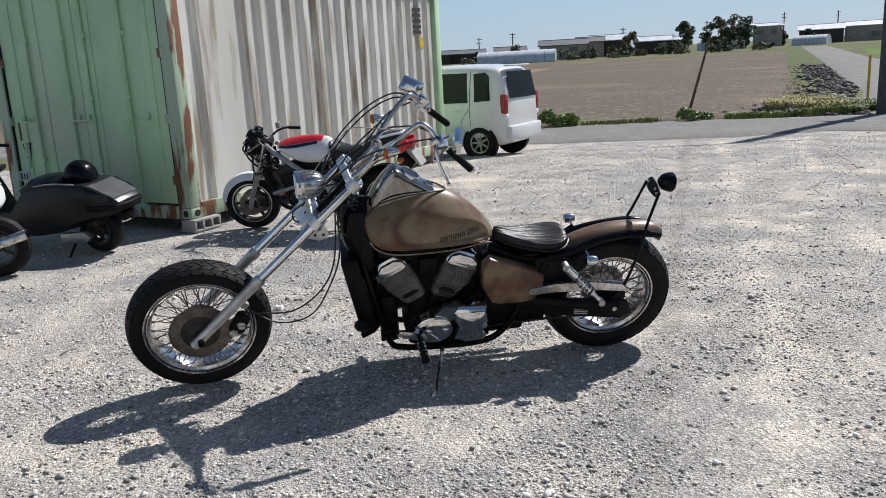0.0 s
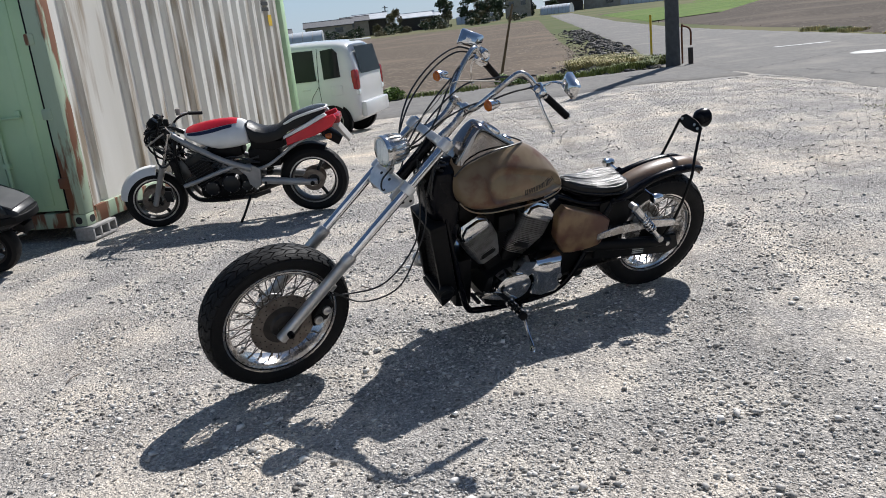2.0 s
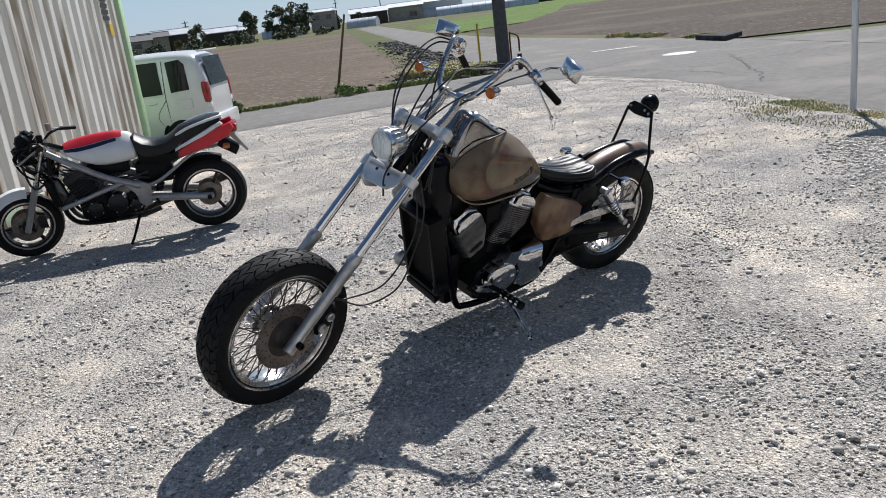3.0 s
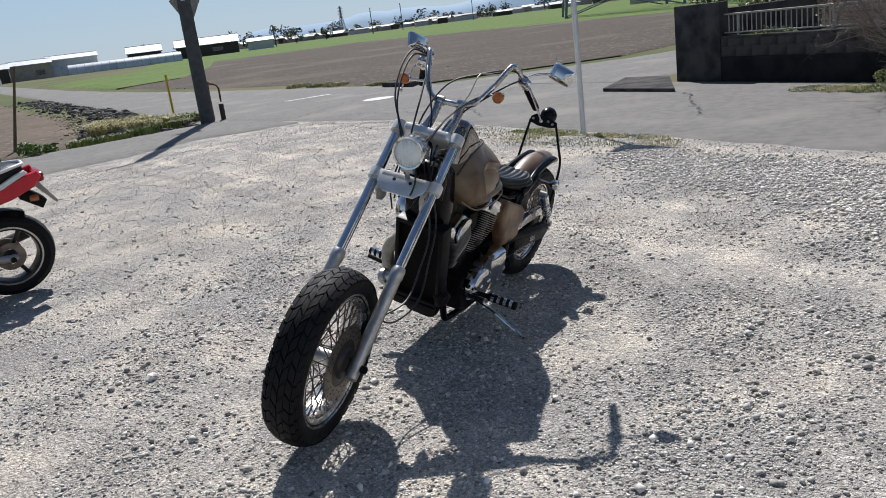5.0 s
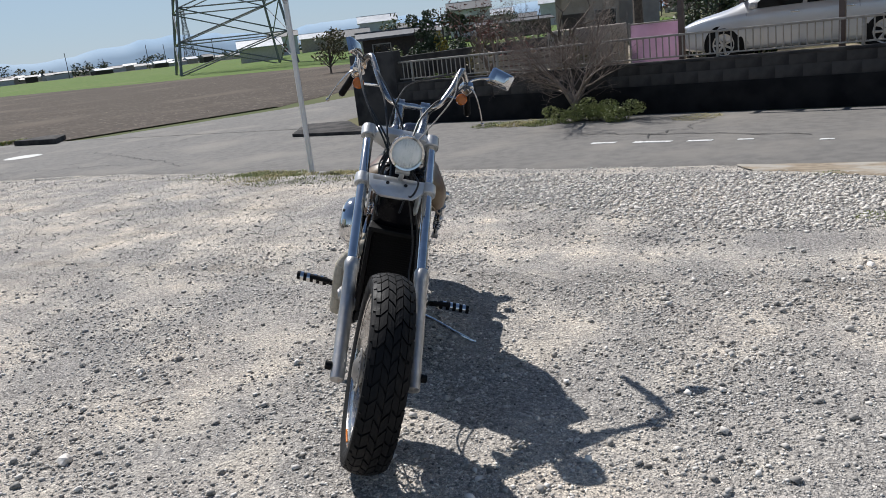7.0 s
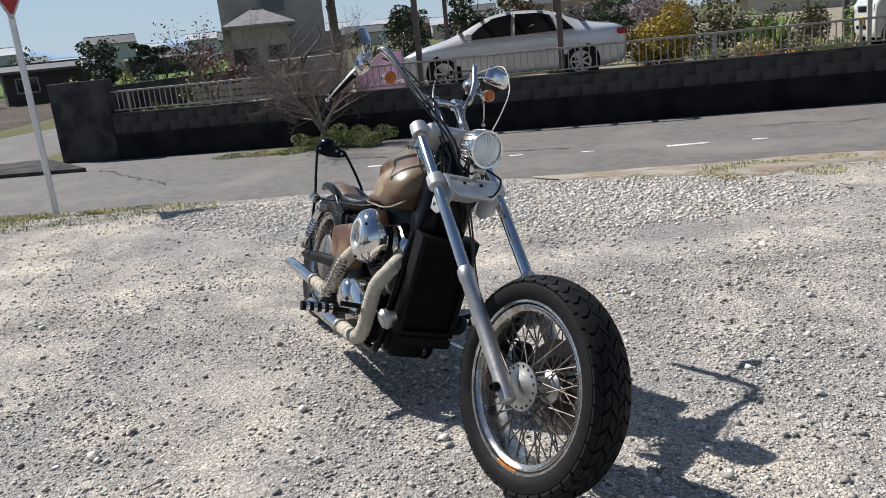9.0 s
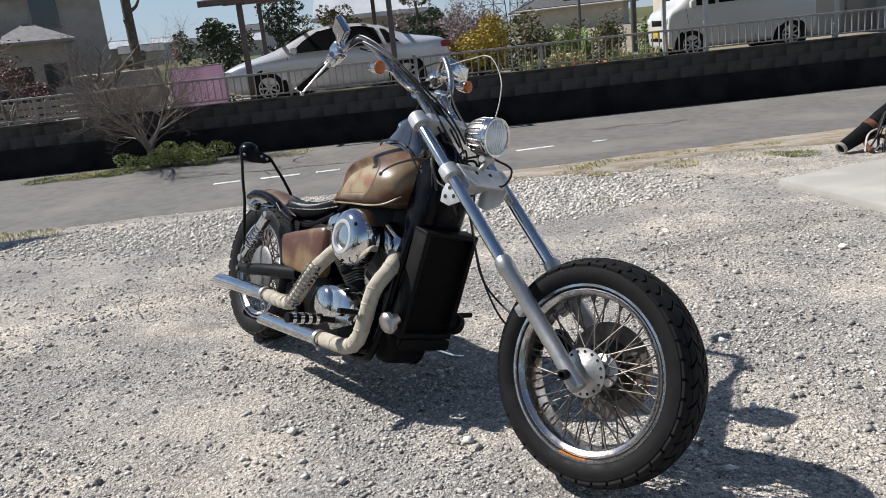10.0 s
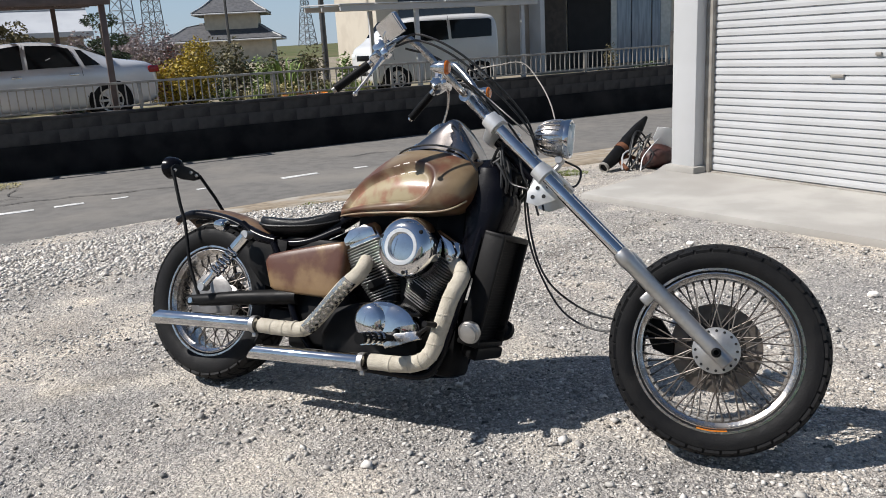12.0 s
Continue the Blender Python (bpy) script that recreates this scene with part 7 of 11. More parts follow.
# silver sedan on the raised yard
SED_M = Matrix.Translation(Vector((9.18 + 3.9 * 0.8792, -3.9 * 0.4764, 0)) + ROAD_E * -1.8 + Vector((0, 0, 0.42))) @ Matrix.Rotation(math.atan2(ROAD_E.y, ROAD_E.x), 4, "Z")
car("silver_sedan", SED_M, "silver four-door sedan parked behind the railing", "car", CAR_SILVER,
    [(0.0, 0.40, 0.66, 0.80, 0.62, 0.55), (0.10, 0.25, 0.86, 0.96, 0.76, 0.66), (0.35, 0.20, 0.92, 1.02, 0.85, 0.70), (0.85, 0.18, 0.92, 1.08, 0.885, 0.66), (1.20, 0.18, 0.92, 1.28, 0.89, 0.60), (1.75, 0.18, 0.91, 1.42, 0.895, 0.58), (2.45, 0.18, 0.90, 1.45, 0.895, 0.59),
     (3.0, 0.18, 0.89, 1.34, 0.89, 0.60), (3.55, 0.18, 0.88, 1.00, 0.885, 0.66), (4.2, 0.20, 0.80, 0.90, 0.85, 0.66), (4.6, 0.24, 0.68, 0.76, 0.76, 0.60), (4.78, 0.34, 0.56, 0.62, 0.60, 0.48)],
    [[(1.02, 0.97), (1.28, 0.96), (1.40, 1.26), (1.30, 1.24)], [(1.36, 0.96), (2.20, 0.95), (2.20, 1.36), (1.75, 1.34), (1.50, 1.28)], [(2.28, 0.95), (3.22, 0.94), (2.95, 1.16), (2.66, 1.32), (2.28, 1.37)]],
    (0.92, 3.72), 0.325,
    [[(0.72, -0.60, 1.04), (0.72, 0.60, 1.04), (1.30, 0.52, 1.345), (1.30, -0.52, 1.345)], [(3.48, -0.64, 1.03), (3.48, 0.64, 1.03), (2.92, 0.54, 1.385), (2.92, -0.54, 1.385)]],
    seams=[[(1.30, 0.40), (1.34, 0.92)], [(2.24, 0.26), (2.24, 1.38)], [(3.26, 0.30), (3.28, 0.90)]],
    lamps=[((0.10, 0.66, 0.84), (0.20, 0.30, 0.13), RED_LENS), ((0.10, -0.66, 0.84), (0.20, 0.30, 0.13), RED_LENS), ((4.55, 0.62, 0.66), (0.28, 0.30, 0.12), CLEAR_LENS), ((4.55, -0.62, 0.66), (0.28, 0.30, 0.12), CLEAR_LENS),
           ((3.12, 0.97, 1.00), (0.14, 0.16, 0.12), CAR_SILVER), ((1.48, 0.895, 0.82), (0.16, 0.02, 0.03), CHROME), ((2.40, 0.895, 0.82), (0.16, 0.02, 0.03), CHROME)])

# white van on the raised yard
W2 = Vector((9.18 + 3.95 * 0.8792, -3.95 * 0.4764, 0)) + ROAD_E * -9.35
WV_M = Matrix.Translation(W2 + Vector((0, 0, 0.42))) @ Matrix.Rotation(math.atan2(ROAD_E.y, ROAD_E.x), 4, "Z")
car("white_van", WV_M, "white box-shaped van with dark windows parked before the house", "van", CAR_WHITE,
    [(0.0, 0.38, 0.90, 1.30, 0.70, 0.66), (0.05, 0.25, 1.02, 1.545, 0.74, 0.66), (0.16, 0.22, 1.04, 1.65, 0.755, 0.66), (1.4, 0.20, 1.02, 1.62, 0.76, 0.66), (2.25, 0.20, 1.00, 1.60, 0.76, 0.65), (2.58, 0.20, 0.98, 1.44, 0.755, 0.64), (2.80, 0.20, 0.97, 1.12, 0.75, 0.66),
     (3.00, 0.22, 0.92, 1.03, 0.74, 0.66), (3.08, 0.26, 0.84, 0.94, 0.73, 0.65), (3.11, 0.34, 0.66, 0.76, 0.70, 0.62)],
    [[(0.22, 1.10), (1.25, 1.08), (1.25, 1.49), (0.24, 1.49), (0.18, 1.45)], [(1.33, 1.07), (2.05, 1.06), (2.05, 1.49), (1.33, 1.49)], [(2.13, 1.05), (2.66, 1.04), (2.46, 1.42), (2.36, 1.47), (2.13, 1.48)]],
    (0.56, 2.62), 0.29,
    [[(2.755, -0.58, 1.20), (2.755, 0.58, 1.20), (2.46, 0.55, 1.535), (2.46, -0.55, 1.535)], [(0.055, -0.55, 1.10), (0.055, 0.55, 1.10), (0.13, 0.52, 1.53), (0.13, -0.52, 1.53)]],
    seams=[[(1.29, 0.30), (1.29, 1.58)], [(2.09, 0.30), (2.09, 1.58)], [(2.68, 0.70), (2.72, 1.0)]],
    lamps=[((3.02, 0.56, 0.80), (0.20, 0.26, 0.15), CLEAR_LENS), ((3.02, -0.56, 0.80), (0.20, 0.26, 0.15), CLEAR_LENS), ((3.09, 0, 0.76), (0.05, 0.72, 0.12), BLACK_PLASTIC), ((3.09, 0, 0.42), (0.06, 0.9, 0.07), BLACK_PLASTIC), ((2.62, 0.84, 1.08), (0.12, 0.14, 0.16), CAR_WHITE)],
    plates=[((3.135, 0.0, 0.55), (0.02, 0.33, 0.165))])


# ---- the other two-wheelers ----
def cast_wheel(parent, m, r, half, spokes, material, rim_frac=0.70):
    bm = bmesh.new()
    s = r * (1 - rim_frac)
    lathe(bm, [(r * rim_frac, -half * 0.8), (r - s * 0.5, -half), (r - s * 0.15, -half * 0.7), (r, 0), (r - s * 0.15, half * 0.7), (r - s * 0.5, half), (r * rim_frac, half * 0.8)], m @ Y_AXIS, 40, closed=True)
    w = part("wheel", bm, TYRE, parent, "black tyre")
    bm = bmesh.new()
    lathe(bm, [(r * rim_frac + 0.004, -half * 0.8), (r * rim_frac - 0.02, -half * 0.72), (r * rim_frac - 0.03, 0), (r * rim_frac - 0.02, half * 0.72), (r * rim_frac + 0.004, half * 0.8), (r * rim_frac - 0.008, 0)], m @ Y_AXIS, 40, closed=True)
    lathe(bm, [(0.0, -0.05), (0.05, -0.05), (0.055, 0.0), (0.05, 0.05), (0.0, 0.05)], m @ Y_AXIS, 20)
    for k in range(spokes):
        a = 2 * math.pi * k / spokes
        box(bm, (r * rim_frac - 0.05, 0.026, 0.030), m @ Matrix.Rotation(a, 4, "Y") @ Matrix.Translation((r * rim_frac * 0.5 + 0.015, 0, 0)), 0.008)
    part("rim", bm, material, w, "cast alloy rim")
    return w


B2F = Vector((-0.958, 0.286, 0)).normalized()
B2_M = Matrix.Translation((-0.58, 8.06, 0.0)) @ Matrix.Rotation(math.atan2(B2F.y, B2F.x), 4, "Z") @ Matrix.Rotation(radians(-9), 4, "X")
NAVY = mat("navy_paint", (0.012, 0.018, 0.055), (0.016, 0.022, 0.06), 9, rough=0.3)
sport = thing("sport_motorcycle", B2_M, "unfaired red and white sport motorcycle on its side stand", "motorcycle")
B2_REAR = Matrix.Translation((-0.01, 0, 0.325))
B2_FRONT = Matrix.Translation((1.53, 0, 0.285)) @ Matrix.Rotation(radians(16), 4, "Z")
rw2 = cast_wheel(sport, B2_REAR, 0.325, 0.075, 3, GUNMETAL, 0.68)
fw2 = cast_wheel(sport, B2_FRONT, 0.292, 0.058, 3, GUNMETAL, 0.70)
for wheel_ob, wm, rim_r2, half2 in ((rw2, B2_REAR, 0.221, 0.060), (fw2, B2_FRONT, 0.204, 0.046)):
    for sgn in (1, -1):
        bm = bmesh.new()
        lathe(bm, [(rim_r2 - 0.006, 0.0), (rim_r2 + 0.006, 0.0), (rim_r2 + 0.007, 0.004), (rim_r2 - 0.005, 0.005)], wm @ Matrix.Translation((0, half2 * sgn, 0)) @ (Y_AXIS if sgn > 0 else Y_AXIS.inverted()), 40, closed=True)
        part("rim_lip", bm, ALLOY, wheel_ob, "bright machined rim lip")
        bm = bmesh.new()
        lathe(bm, [(0.075, 0.0), (0.126, 0.0), (0.126, 0.005), (0.075, 0.005)] if wheel_ob is fw2 else [(0.06, 0.0), (0.105, 0.0), (0.105, 0.005), (0.06, 0.005)], wm @ Matrix.Translation((0, 0.062 * sgn, 0)) @ (Y_AXIS if sgn > 0 else Y_AXIS.inverted()), 32, closed=True)
        part("brake_disc", bm, DISC, wheel_ob)
for sgn in (1, -1):
    bm = bmesh.new()
    lathe(bm, [(0.018, -0.05), (0.026, -0.04), (0.026, 0.34), (0.029, 0.345), (0.029, 0.37), (0.021, 0.375)], along(B2_FRONT @ Vector((0, 0.088 * sgn, 0)), (1.255, 0.105 * sgn, 0.86)), 14)
    slider2 = part("fork_slider", bm, SPAR, sport, "grey fork slider")
    bm = bmesh.new()
    rod(bm, B2_FRONT @ Vector((-0.10, 0.088 * sgn, 0.20)), (1.225, 0.10 * sgn, 0.93), 0.0185, 12)
    part("fork_tube", bm, DULL_CHROME, slider2)
    bm = bmesh.new()
    slab(bm, [(-0.155, -0.045), (-0.09, -0.03), (-0.075, 0.045), (-0.10, 0.075), (-0.15, 0.06)], 0.048 * sgn, 0.092 * sgn, "y", 0.008)
    bmesh.ops.transform(bm, matrix=B2_FRONT, verts=bm.verts)
    part("brake_caliper", bm, GUNMETAL, sport)
    bm = bmesh.new()
    tube(bm, [(1.23, 0.10 * sgn, 0.965), (1.19, 0.17 * sgn, 1.0), (1.12, 0.25 * sgn, 1.01), (1.03, 0.31 * sgn, 0.99)], 0.011, 10, 4)
    bar2 = part("clip_on_bar", bm, SATIN_BLACK, sport)
    bm = bmesh.new()
    rod(bm, (1.115, 0.255 * sgn, 1.01), (1.01, 0.322 * sgn, 0.985), 0.017, 10)
    part("grip", bm, BLACK_PLASTIC, bar2)
    bm = bmesh.new()
    tube(bm, [(1.19, 0.23 * sgn, 1.02), (1.13, 0.32 * sgn, 1.0), (1.06, 0.37 * sgn, 0.985)], 0.007, 8, 4)
    part("lever", bm, DULL_CHROME, bar2)
    # open frame: upper rail, lower tube, hub plate, rear loop and swing arm
    for nm2, pts2, r2_, lab2 in (
            ("frame_spar", [(1.20, 0.09 * sgn, 0.90), (1.09, 0.13 * sgn, 0.835), (0.93, 0.155 * sgn, 0.735), (0.80, 0.165 * sgn, 0.655), (0.66, 0.168 * sgn, 0.585), (0.53, 0.16 * sgn, 0.53)], [0.024, 0.026, 0.026, 0.026, 0.027, 0.032], "grey alloy frame spar"),
            ("frame_tube", [(1.18, 0.15 * sgn, 0.425), (1.04, 0.165 * sgn, 0.465), (0.86, 0.17 * sgn, 0.52), (0.66, 0.168 * sgn, 0.575)], [0.020, 0.020, 0.020, 0.022], "grey alloy lower frame tube"),
            ("rear_rail", [(0.50, 0.15 * sgn, 0.50), (0.36, 0.14 * sgn, 0.545), (0.22, 0.13 * sgn, 0.625), (0.10, 0.12 * sgn, 0.70), (-0.10, 0.10 * sgn, 0.79)], [0.017, 0.015, 0.014, 0.013, 0.011], "grey rear frame rail"),
            ("swing_arm", [(0.50, 0.12 * sgn, 0.40), (0.28, 0.13 * sgn, 0.372), (0.06, 0.125 * sgn, 0.336), (-0.05, 0.12 * sgn, 0.328)], [0.034, 0.034, 0.030, 0.026], "grey box swing arm"),
            ("down_tube", [(1.20, 0.06 * sgn, 0.86), (1.22, 0.10 * sgn, 0.66), (1.18, 0.14 * sgn, 0.44), (1.08, 0.13 * sgn, 0.27), (0.80, 0.12 * sgn, 0.235)], [0.017, 0.017, 0.016, 0.015, 0.015], "black down tube")):
        bm = bmesh.new()
        tube(bm, pts2, r2_, 12, 5, flat=1.0)
        part(nm2, bm, SATIN_BLACK if nm2 == "down_tube" else SPAR, sport, lab2)
    bm = bmesh.new()
    slab(bm, [(0.60, 0.585), (0.52, 0.565), (0.44, 0.515), (0.455, 0.45), (0.46, 0.36), (0.52, 0.33), (0.57, 0.38), (0.575, 0.47), (0.66, 0.545)], 0.142 * sgn, 0.164 * sgn, "y", 0.008)
    part("pivot_plate", bm, SPAR, sport, "grey cast pivot plate")
    bm = bmesh.new()
    rod(bm, (-0.01, 0.10 * sgn, 0.325), (-0.01, 0.16 * sgn, 0.325), 0.02, 12)
    part("axle_nut", bm, SATIN_BLACK, sport)
    bm = bmesh.new()
    rod(bm, (0.42, 0.16 * sgn, 0.38), (0.40, 0.25 * sgn, 0.38), 0.012, 10)
    part("foot_peg", bm, SATIN_BLACK, sport)
    bm = bmesh.new()
    slab(bm, [(0.17, 0.695), (0.165, 0.765), (-0.05, 0.852), (-0.20, 0.915), (-0.30, 0.945), (-0.325, 0.90), (-0.27, 0.83), (-0.10, 0.765)], 0.085 * sgn, 0.128 * sgn, "y", 0.014)
    cowl = part("tail_cowl", bm, BIKE_RED, sport, "red tail cowl with pale stripe")
    bm = bmesh.new()
    slab(bm, [(0.19, 0.760), (0.185, 0.790), (0.0, 0.868), (-0.15, 0.935), (-0.22, 0.962), (-0.24, 0.938), (-0.06, 0.858)], 0.088 * sgn, 0.126 * sgn, "y", 0.008)
    part("cowl_stripe", bm, BIKE_WHITE, cowl)
    bm = bmesh.new()
    tube(bm, [(0.16, 0.10 * sgn, 0.895), (0.06, 0.118 * sgn, 0.945), (-0.10, 0.112 * sgn, 0.985), (-0.22, 0.05 * sgn, 0.995), (-0.23, 0.0, 0.995)], 0.012, 10, 5)
    part("grab_rail", bm, BIKE_WHITE, sport, "pale grab rail beside the pillion seat")
    bm = bmesh.new()
    lathe(bm, [(0.0, 0.03), (0.020, 0.026), (0.026, 0.0), (0.022, -0.03), (0.0, -0.035)], Matrix.Translation((-0.235, 0.165 * sgn, 0.76)) @ Matrix.Rotation(math.pi / 2, 4, "Y"), 14)
    part("rear_signal", bm, AMBER, sport)
    # engine side: covers, carburettor, header pipe
    for cxx, czz, rr, deep in ((0.74, 0.40, 0.095, 0.05), (0.93, 0.37, 0.075, 0.035), (0.60, 0.36, 0.055, 0.03)):
        bm = bmesh.new()
        lathe(bm, [(0.0, deep), (rr * 0.55, deep * 0.95), (rr * 0.86, deep * 0.7), (rr, 0.0), (rr, -0.02), (0.0, -0.02)], Matrix.Translation((cxx, 0.125 * sgn, czz)) @ (Y_AXIS if sgn > 0 else Y_AXIS.inverted()), 28)
        cover2 = part("case_cover", bm, GUNMETAL, sport, "dark engine side cover")
        for k in range(5):
            bm = bmesh.new()
            a2 = 2 * math.pi * k / 5
            rod(bm, (cxx + rr * 0.86 * math.cos(a2), (0.125 + deep * 0.6) * sgn, czz + rr * 0.86 * math.sin(a2)), (cxx + rr * 0.86 * math.cos(a2), (0.133 + deep * 0.7) * sgn, czz + rr * 0.86 * math.sin(a2)), 0.006, 6)
            part("cover_bolt", bm, ALLOY, cover2)
    bm = bmesh.new()
    lathe(bm, [(0.0, 0.03), (0.03, 0.03), (0.035, 0.0), (0.035, -0.06), (0.0, -0.06)], Matrix.Translation((0.74, 0.12 * sgn, 0.60)) @ (Y_AXIS if sgn > 0 else Y_AXIS.inverted()), 16)
    part("carburettor_bowl", bm, DISC_DARK, sport)
    bm = bmesh.new()
    tube(bm, [(1.03, 0.07 * sgn, 0.50), (1.15, 0.09 * sgn, 0.46), (1.175, 0.085 * sgn, 0.36), (1.10, 0.07 * sgn, 0.255), (0.90, 0.05 * sgn, 0.225), (0.55, 0.06 * sgn, 0.225)], 0.021, 10, 5)
    part("header_pipe", bm, DISC_DARK, sport, "burnt dark header pipe")
    bm = bmesh.new()
    tube(bm, [(0.56, 0.08 * sgn, 0.23), (0.36, 0.15 * sgn, 0.27), (0.10, 0.175 * sgn, 0.33), (-0.22, 0.185 * sgn, 0.40)] if sgn < 0 else [(0.56, 0.06, 0.23), (0.42, 0.04, 0.26)], [0.024, 0.034, 0.042, 0.040] if sgn < 0 else 0.022, 14, 4)
    part("silencer", bm, DISC_DARK, sport)
# guards and covers
bm = bmesh.new()
sec = []
for k in range(17):
    a = radians(10 + 92 * k / 16)
    sec.append([B2_FRONT @ Vector(((0.318 - 0.062 * abs(u) ** 3) * math.cos(a), 0.082 * u, (0.318 - 0.062 * abs(u) ** 3) * math.sin(a) + dz)) for u, dz in ((-1, 0), (-0.85, 0.008), (-0.5, 0.012), (0, 0.014), (0.5, 0.012), (0.85, 0.008), (1, 0), (0.85, 0.0), (0.5, 0.004), (0, 0.006), (-0.5, 0.004), (-0.85, 0.0))])
loft(bm, sec)
part("front_fender", bm, BIKE_WHITE, sport, "white front fender")
bm = bmesh.new()
sec = []
for k in range(11):
    a = radians(62 + 78 * k / 10)
    sec.append([B2_REAR @ Vector(((0.352 - 0.04 * abs(u) ** 3) * math.cos(math.pi - a), 0.085 * u, (0.352 - 0.04 * abs(u) ** 3) * math.sin(a) + dz)) for u, dz in ((-1, 0), (-0.5, 0.005), (0.5, 0.005), (1, 0), (0.5, 0.0), (-0.5, 0.0))])
loft(bm, sec)
part("rear_mudguard", bm, BLACK_PLASTIC, sport, "black rear mudguard")
TANK2 = ((0.505, 0.760, 0.86, 0.075), (0.515, 0.745, 0.93, 0.118), (0.56, 0.735, 0.965, 0.140), (0.66, 0.725, 0.982, 0.155), (0.80, 0.728, 0.982, 0.162), (0.93, 0.775, 0.968, 0.150), (1.03, 0.830, 0.948, 0.125), (1.09, 0.868, 0.925, 0.080))
bm = bmesh.new()
loft(bm, [tank_ring(x, zb, zt, w, sharp=3.0, n=48) for x, zb, zt, w in [(p[0], p[1], p[2], q[0]) for p, q in zip(smooth_path([t[:3] for t in TANK2], 4), smooth_path([(t[3], 0, 0) for t in TANK2], 4))]])
tank2 = part("fuel_tank", bm, BIKE_WHITE, sport, "white fuel tank with red top")


def tank2_point(x, a, lift):
    zb2, zt2, w2 = (float(np.interp(x, [q[0] for q in TANK2], [q[c] for q in TANK2])) for c in (1, 2, 3))
    c, s = math.cos(a), math.sin(a)
    cc, ss = math.copysign(abs(c) ** (2 / 3), c), abs(s) ** (2 / 3)
    mid2 = zb2 + (zt2 - zb2) * 0.36
    return Vector((x, w2 * cc * (1 - 0.62 * ss**1.6) + math.copysign(lift, cc), mid2 + (zt2 - mid2) * ss + lift))


bm = bmesh.new()
rows2 = []
for k in range(17):
    x = 1.075 - 0.030 * k
    lo_a = radians(16 + 1.9 * k)
    rows2.append([bm.verts.new(tank2_point(x, a, 0.004)) for a in np.linspace(lo_a, math.pi - lo_a, 15)])
for p, q in zip(rows2, rows2[1:]):
    for k in range(14):
        bm.faces.new((p[k], q[k], q[k + 1], p[k + 1]))
part("tank_top", bm, BIKE_RED, tank2, "red painted tank top")
for flip in (False, True):
    band2 = bmesh.new()
    rows2 = []
    for k in range(15):
        x = 1.06 - 0.030 * k
        a0, a1 = radians(2 + 2.0 * k), radians(15 + 1.9 * k)
        rows2.append([band2.verts.new(tank2_point(x, math.pi - a if flip else a, 0.003)) for a in np.linspace(a0, a1, 4)])
    for p, q in zip(rows2, rows2[1:]):
        for k in range(3):
            band2.faces.new((p[k], q[k], q[k + 1], p[k + 1]))
    part("navy_band", band2, NAVY, tank2, "dark navy slanted band")
bm = bmesh.new()
loft(bm, [[(x, w * y, z + t * zz) for y, zz in ((-1, -1.4), (-1.04, -0.2), (-0.92, 0.5), (-0.6, 0.9), (0, 1), (0.6, 0.9), (0.92, 0.5), (1.04, -0.2), (1, -1.4))] for x, w, z, t in ((0.53, 0.07, 0.90, 0.035), (0.50, 0.115, 0.875, 0.06), (0.44, 0.128, 0.835, 0.055), (0.35, 0.13, 0.815, 0.045), (0.25, 0.125, 0.825, 0.045), (0.19, 0.12, 0.855, 0.05), (0.13, 0.115, 0.90, 0.05), (0.0, 0.105, 0.935, 0.045), (-0.14, 0.09, 0.965, 0.035), (-0.22, 0.06, 0.975, 0.015))])
part("seat", bm, LEATHER, sport, "black stepped seat")
bm = bmesh.new()
slab(bm, [(0.50, 0.80), (0.42, 0.755), (0.20, 0.765), (0.18, 0.70), (0.30, 0.66), (0.50, 0.70)], -0.118, 0.118, "y", 0.015)
part("side_cover", bm, BLACK_PLASTIC, sport)
bm = bmesh.new()
box(bm, (0.07, 0.19, 0.075), Matrix.Translation((-0.315, 0, 0.885)), 0.02)
part("tail_lamp", bm, RED_LENS, sport)
bm = bmesh.new()
slab(bm, [(-0.26, 0.84), (-0.40, 0.665), (-0.415, 0.68), (-0.30, 0.86)], -0.085, 0.085, "y", 0.005)
part("plate_bracket", bm, FENCE_GREY, sport, "pale bare plate bracket")
bm = bmesh.new()
slab(bm, [(-0.20, 0.82), (-0.34, 0.70), (-0.30, 0.64), (-0.16, 0.74)], -0.075, 0.075, "y", 0.01)
part("tail_undertray", bm, BLACK_PLASTIC, sport)
for nm2, size2, at2, tilt2, bev2, m2_ in (("crankcase", (0.52, 0.25, 0.22), (0.80, 0, 0.37), 0.0, 0.05, SATIN_BLACK), ("oil_pan", (0.36, 0.19, 0.10), (0.84, 0, 0.265), 0.0, 0.035, SATIN_BLACK), ("cylinder_block", (0.20, 0.28, 0.26), (0.97, 0, 0.53), 0.42, 0.02, BLACK_PLASTIC),
                                         ("cylinder_head", (0.20, 0.29, 0.09), (1.03, 0, 0.665), 0.42, 0.025, GUNMETAL), ("airbox", (0.34, 0.20, 0.13), (0.76, 0, 0.69), 0.1, 0.03, BLACK_PLASTIC), ("battery_tray", (0.30, 0.18, 0.20), (0.40, 0, 0.60), 0.0, 0.03, BLACK_PLASTIC), ("radiator", (0.05, 0.30, 0.24), (1.23, 0, 0.56), 0.2, 0.01, BLACK_PLASTIC)):
    bm = bmesh.new()
    box(bm, size2, Matrix.Translation(at2) @ Matrix.Rotation(tilt2, 4, "Y"), bev2)
    part(nm2, bm, m2_, sport)
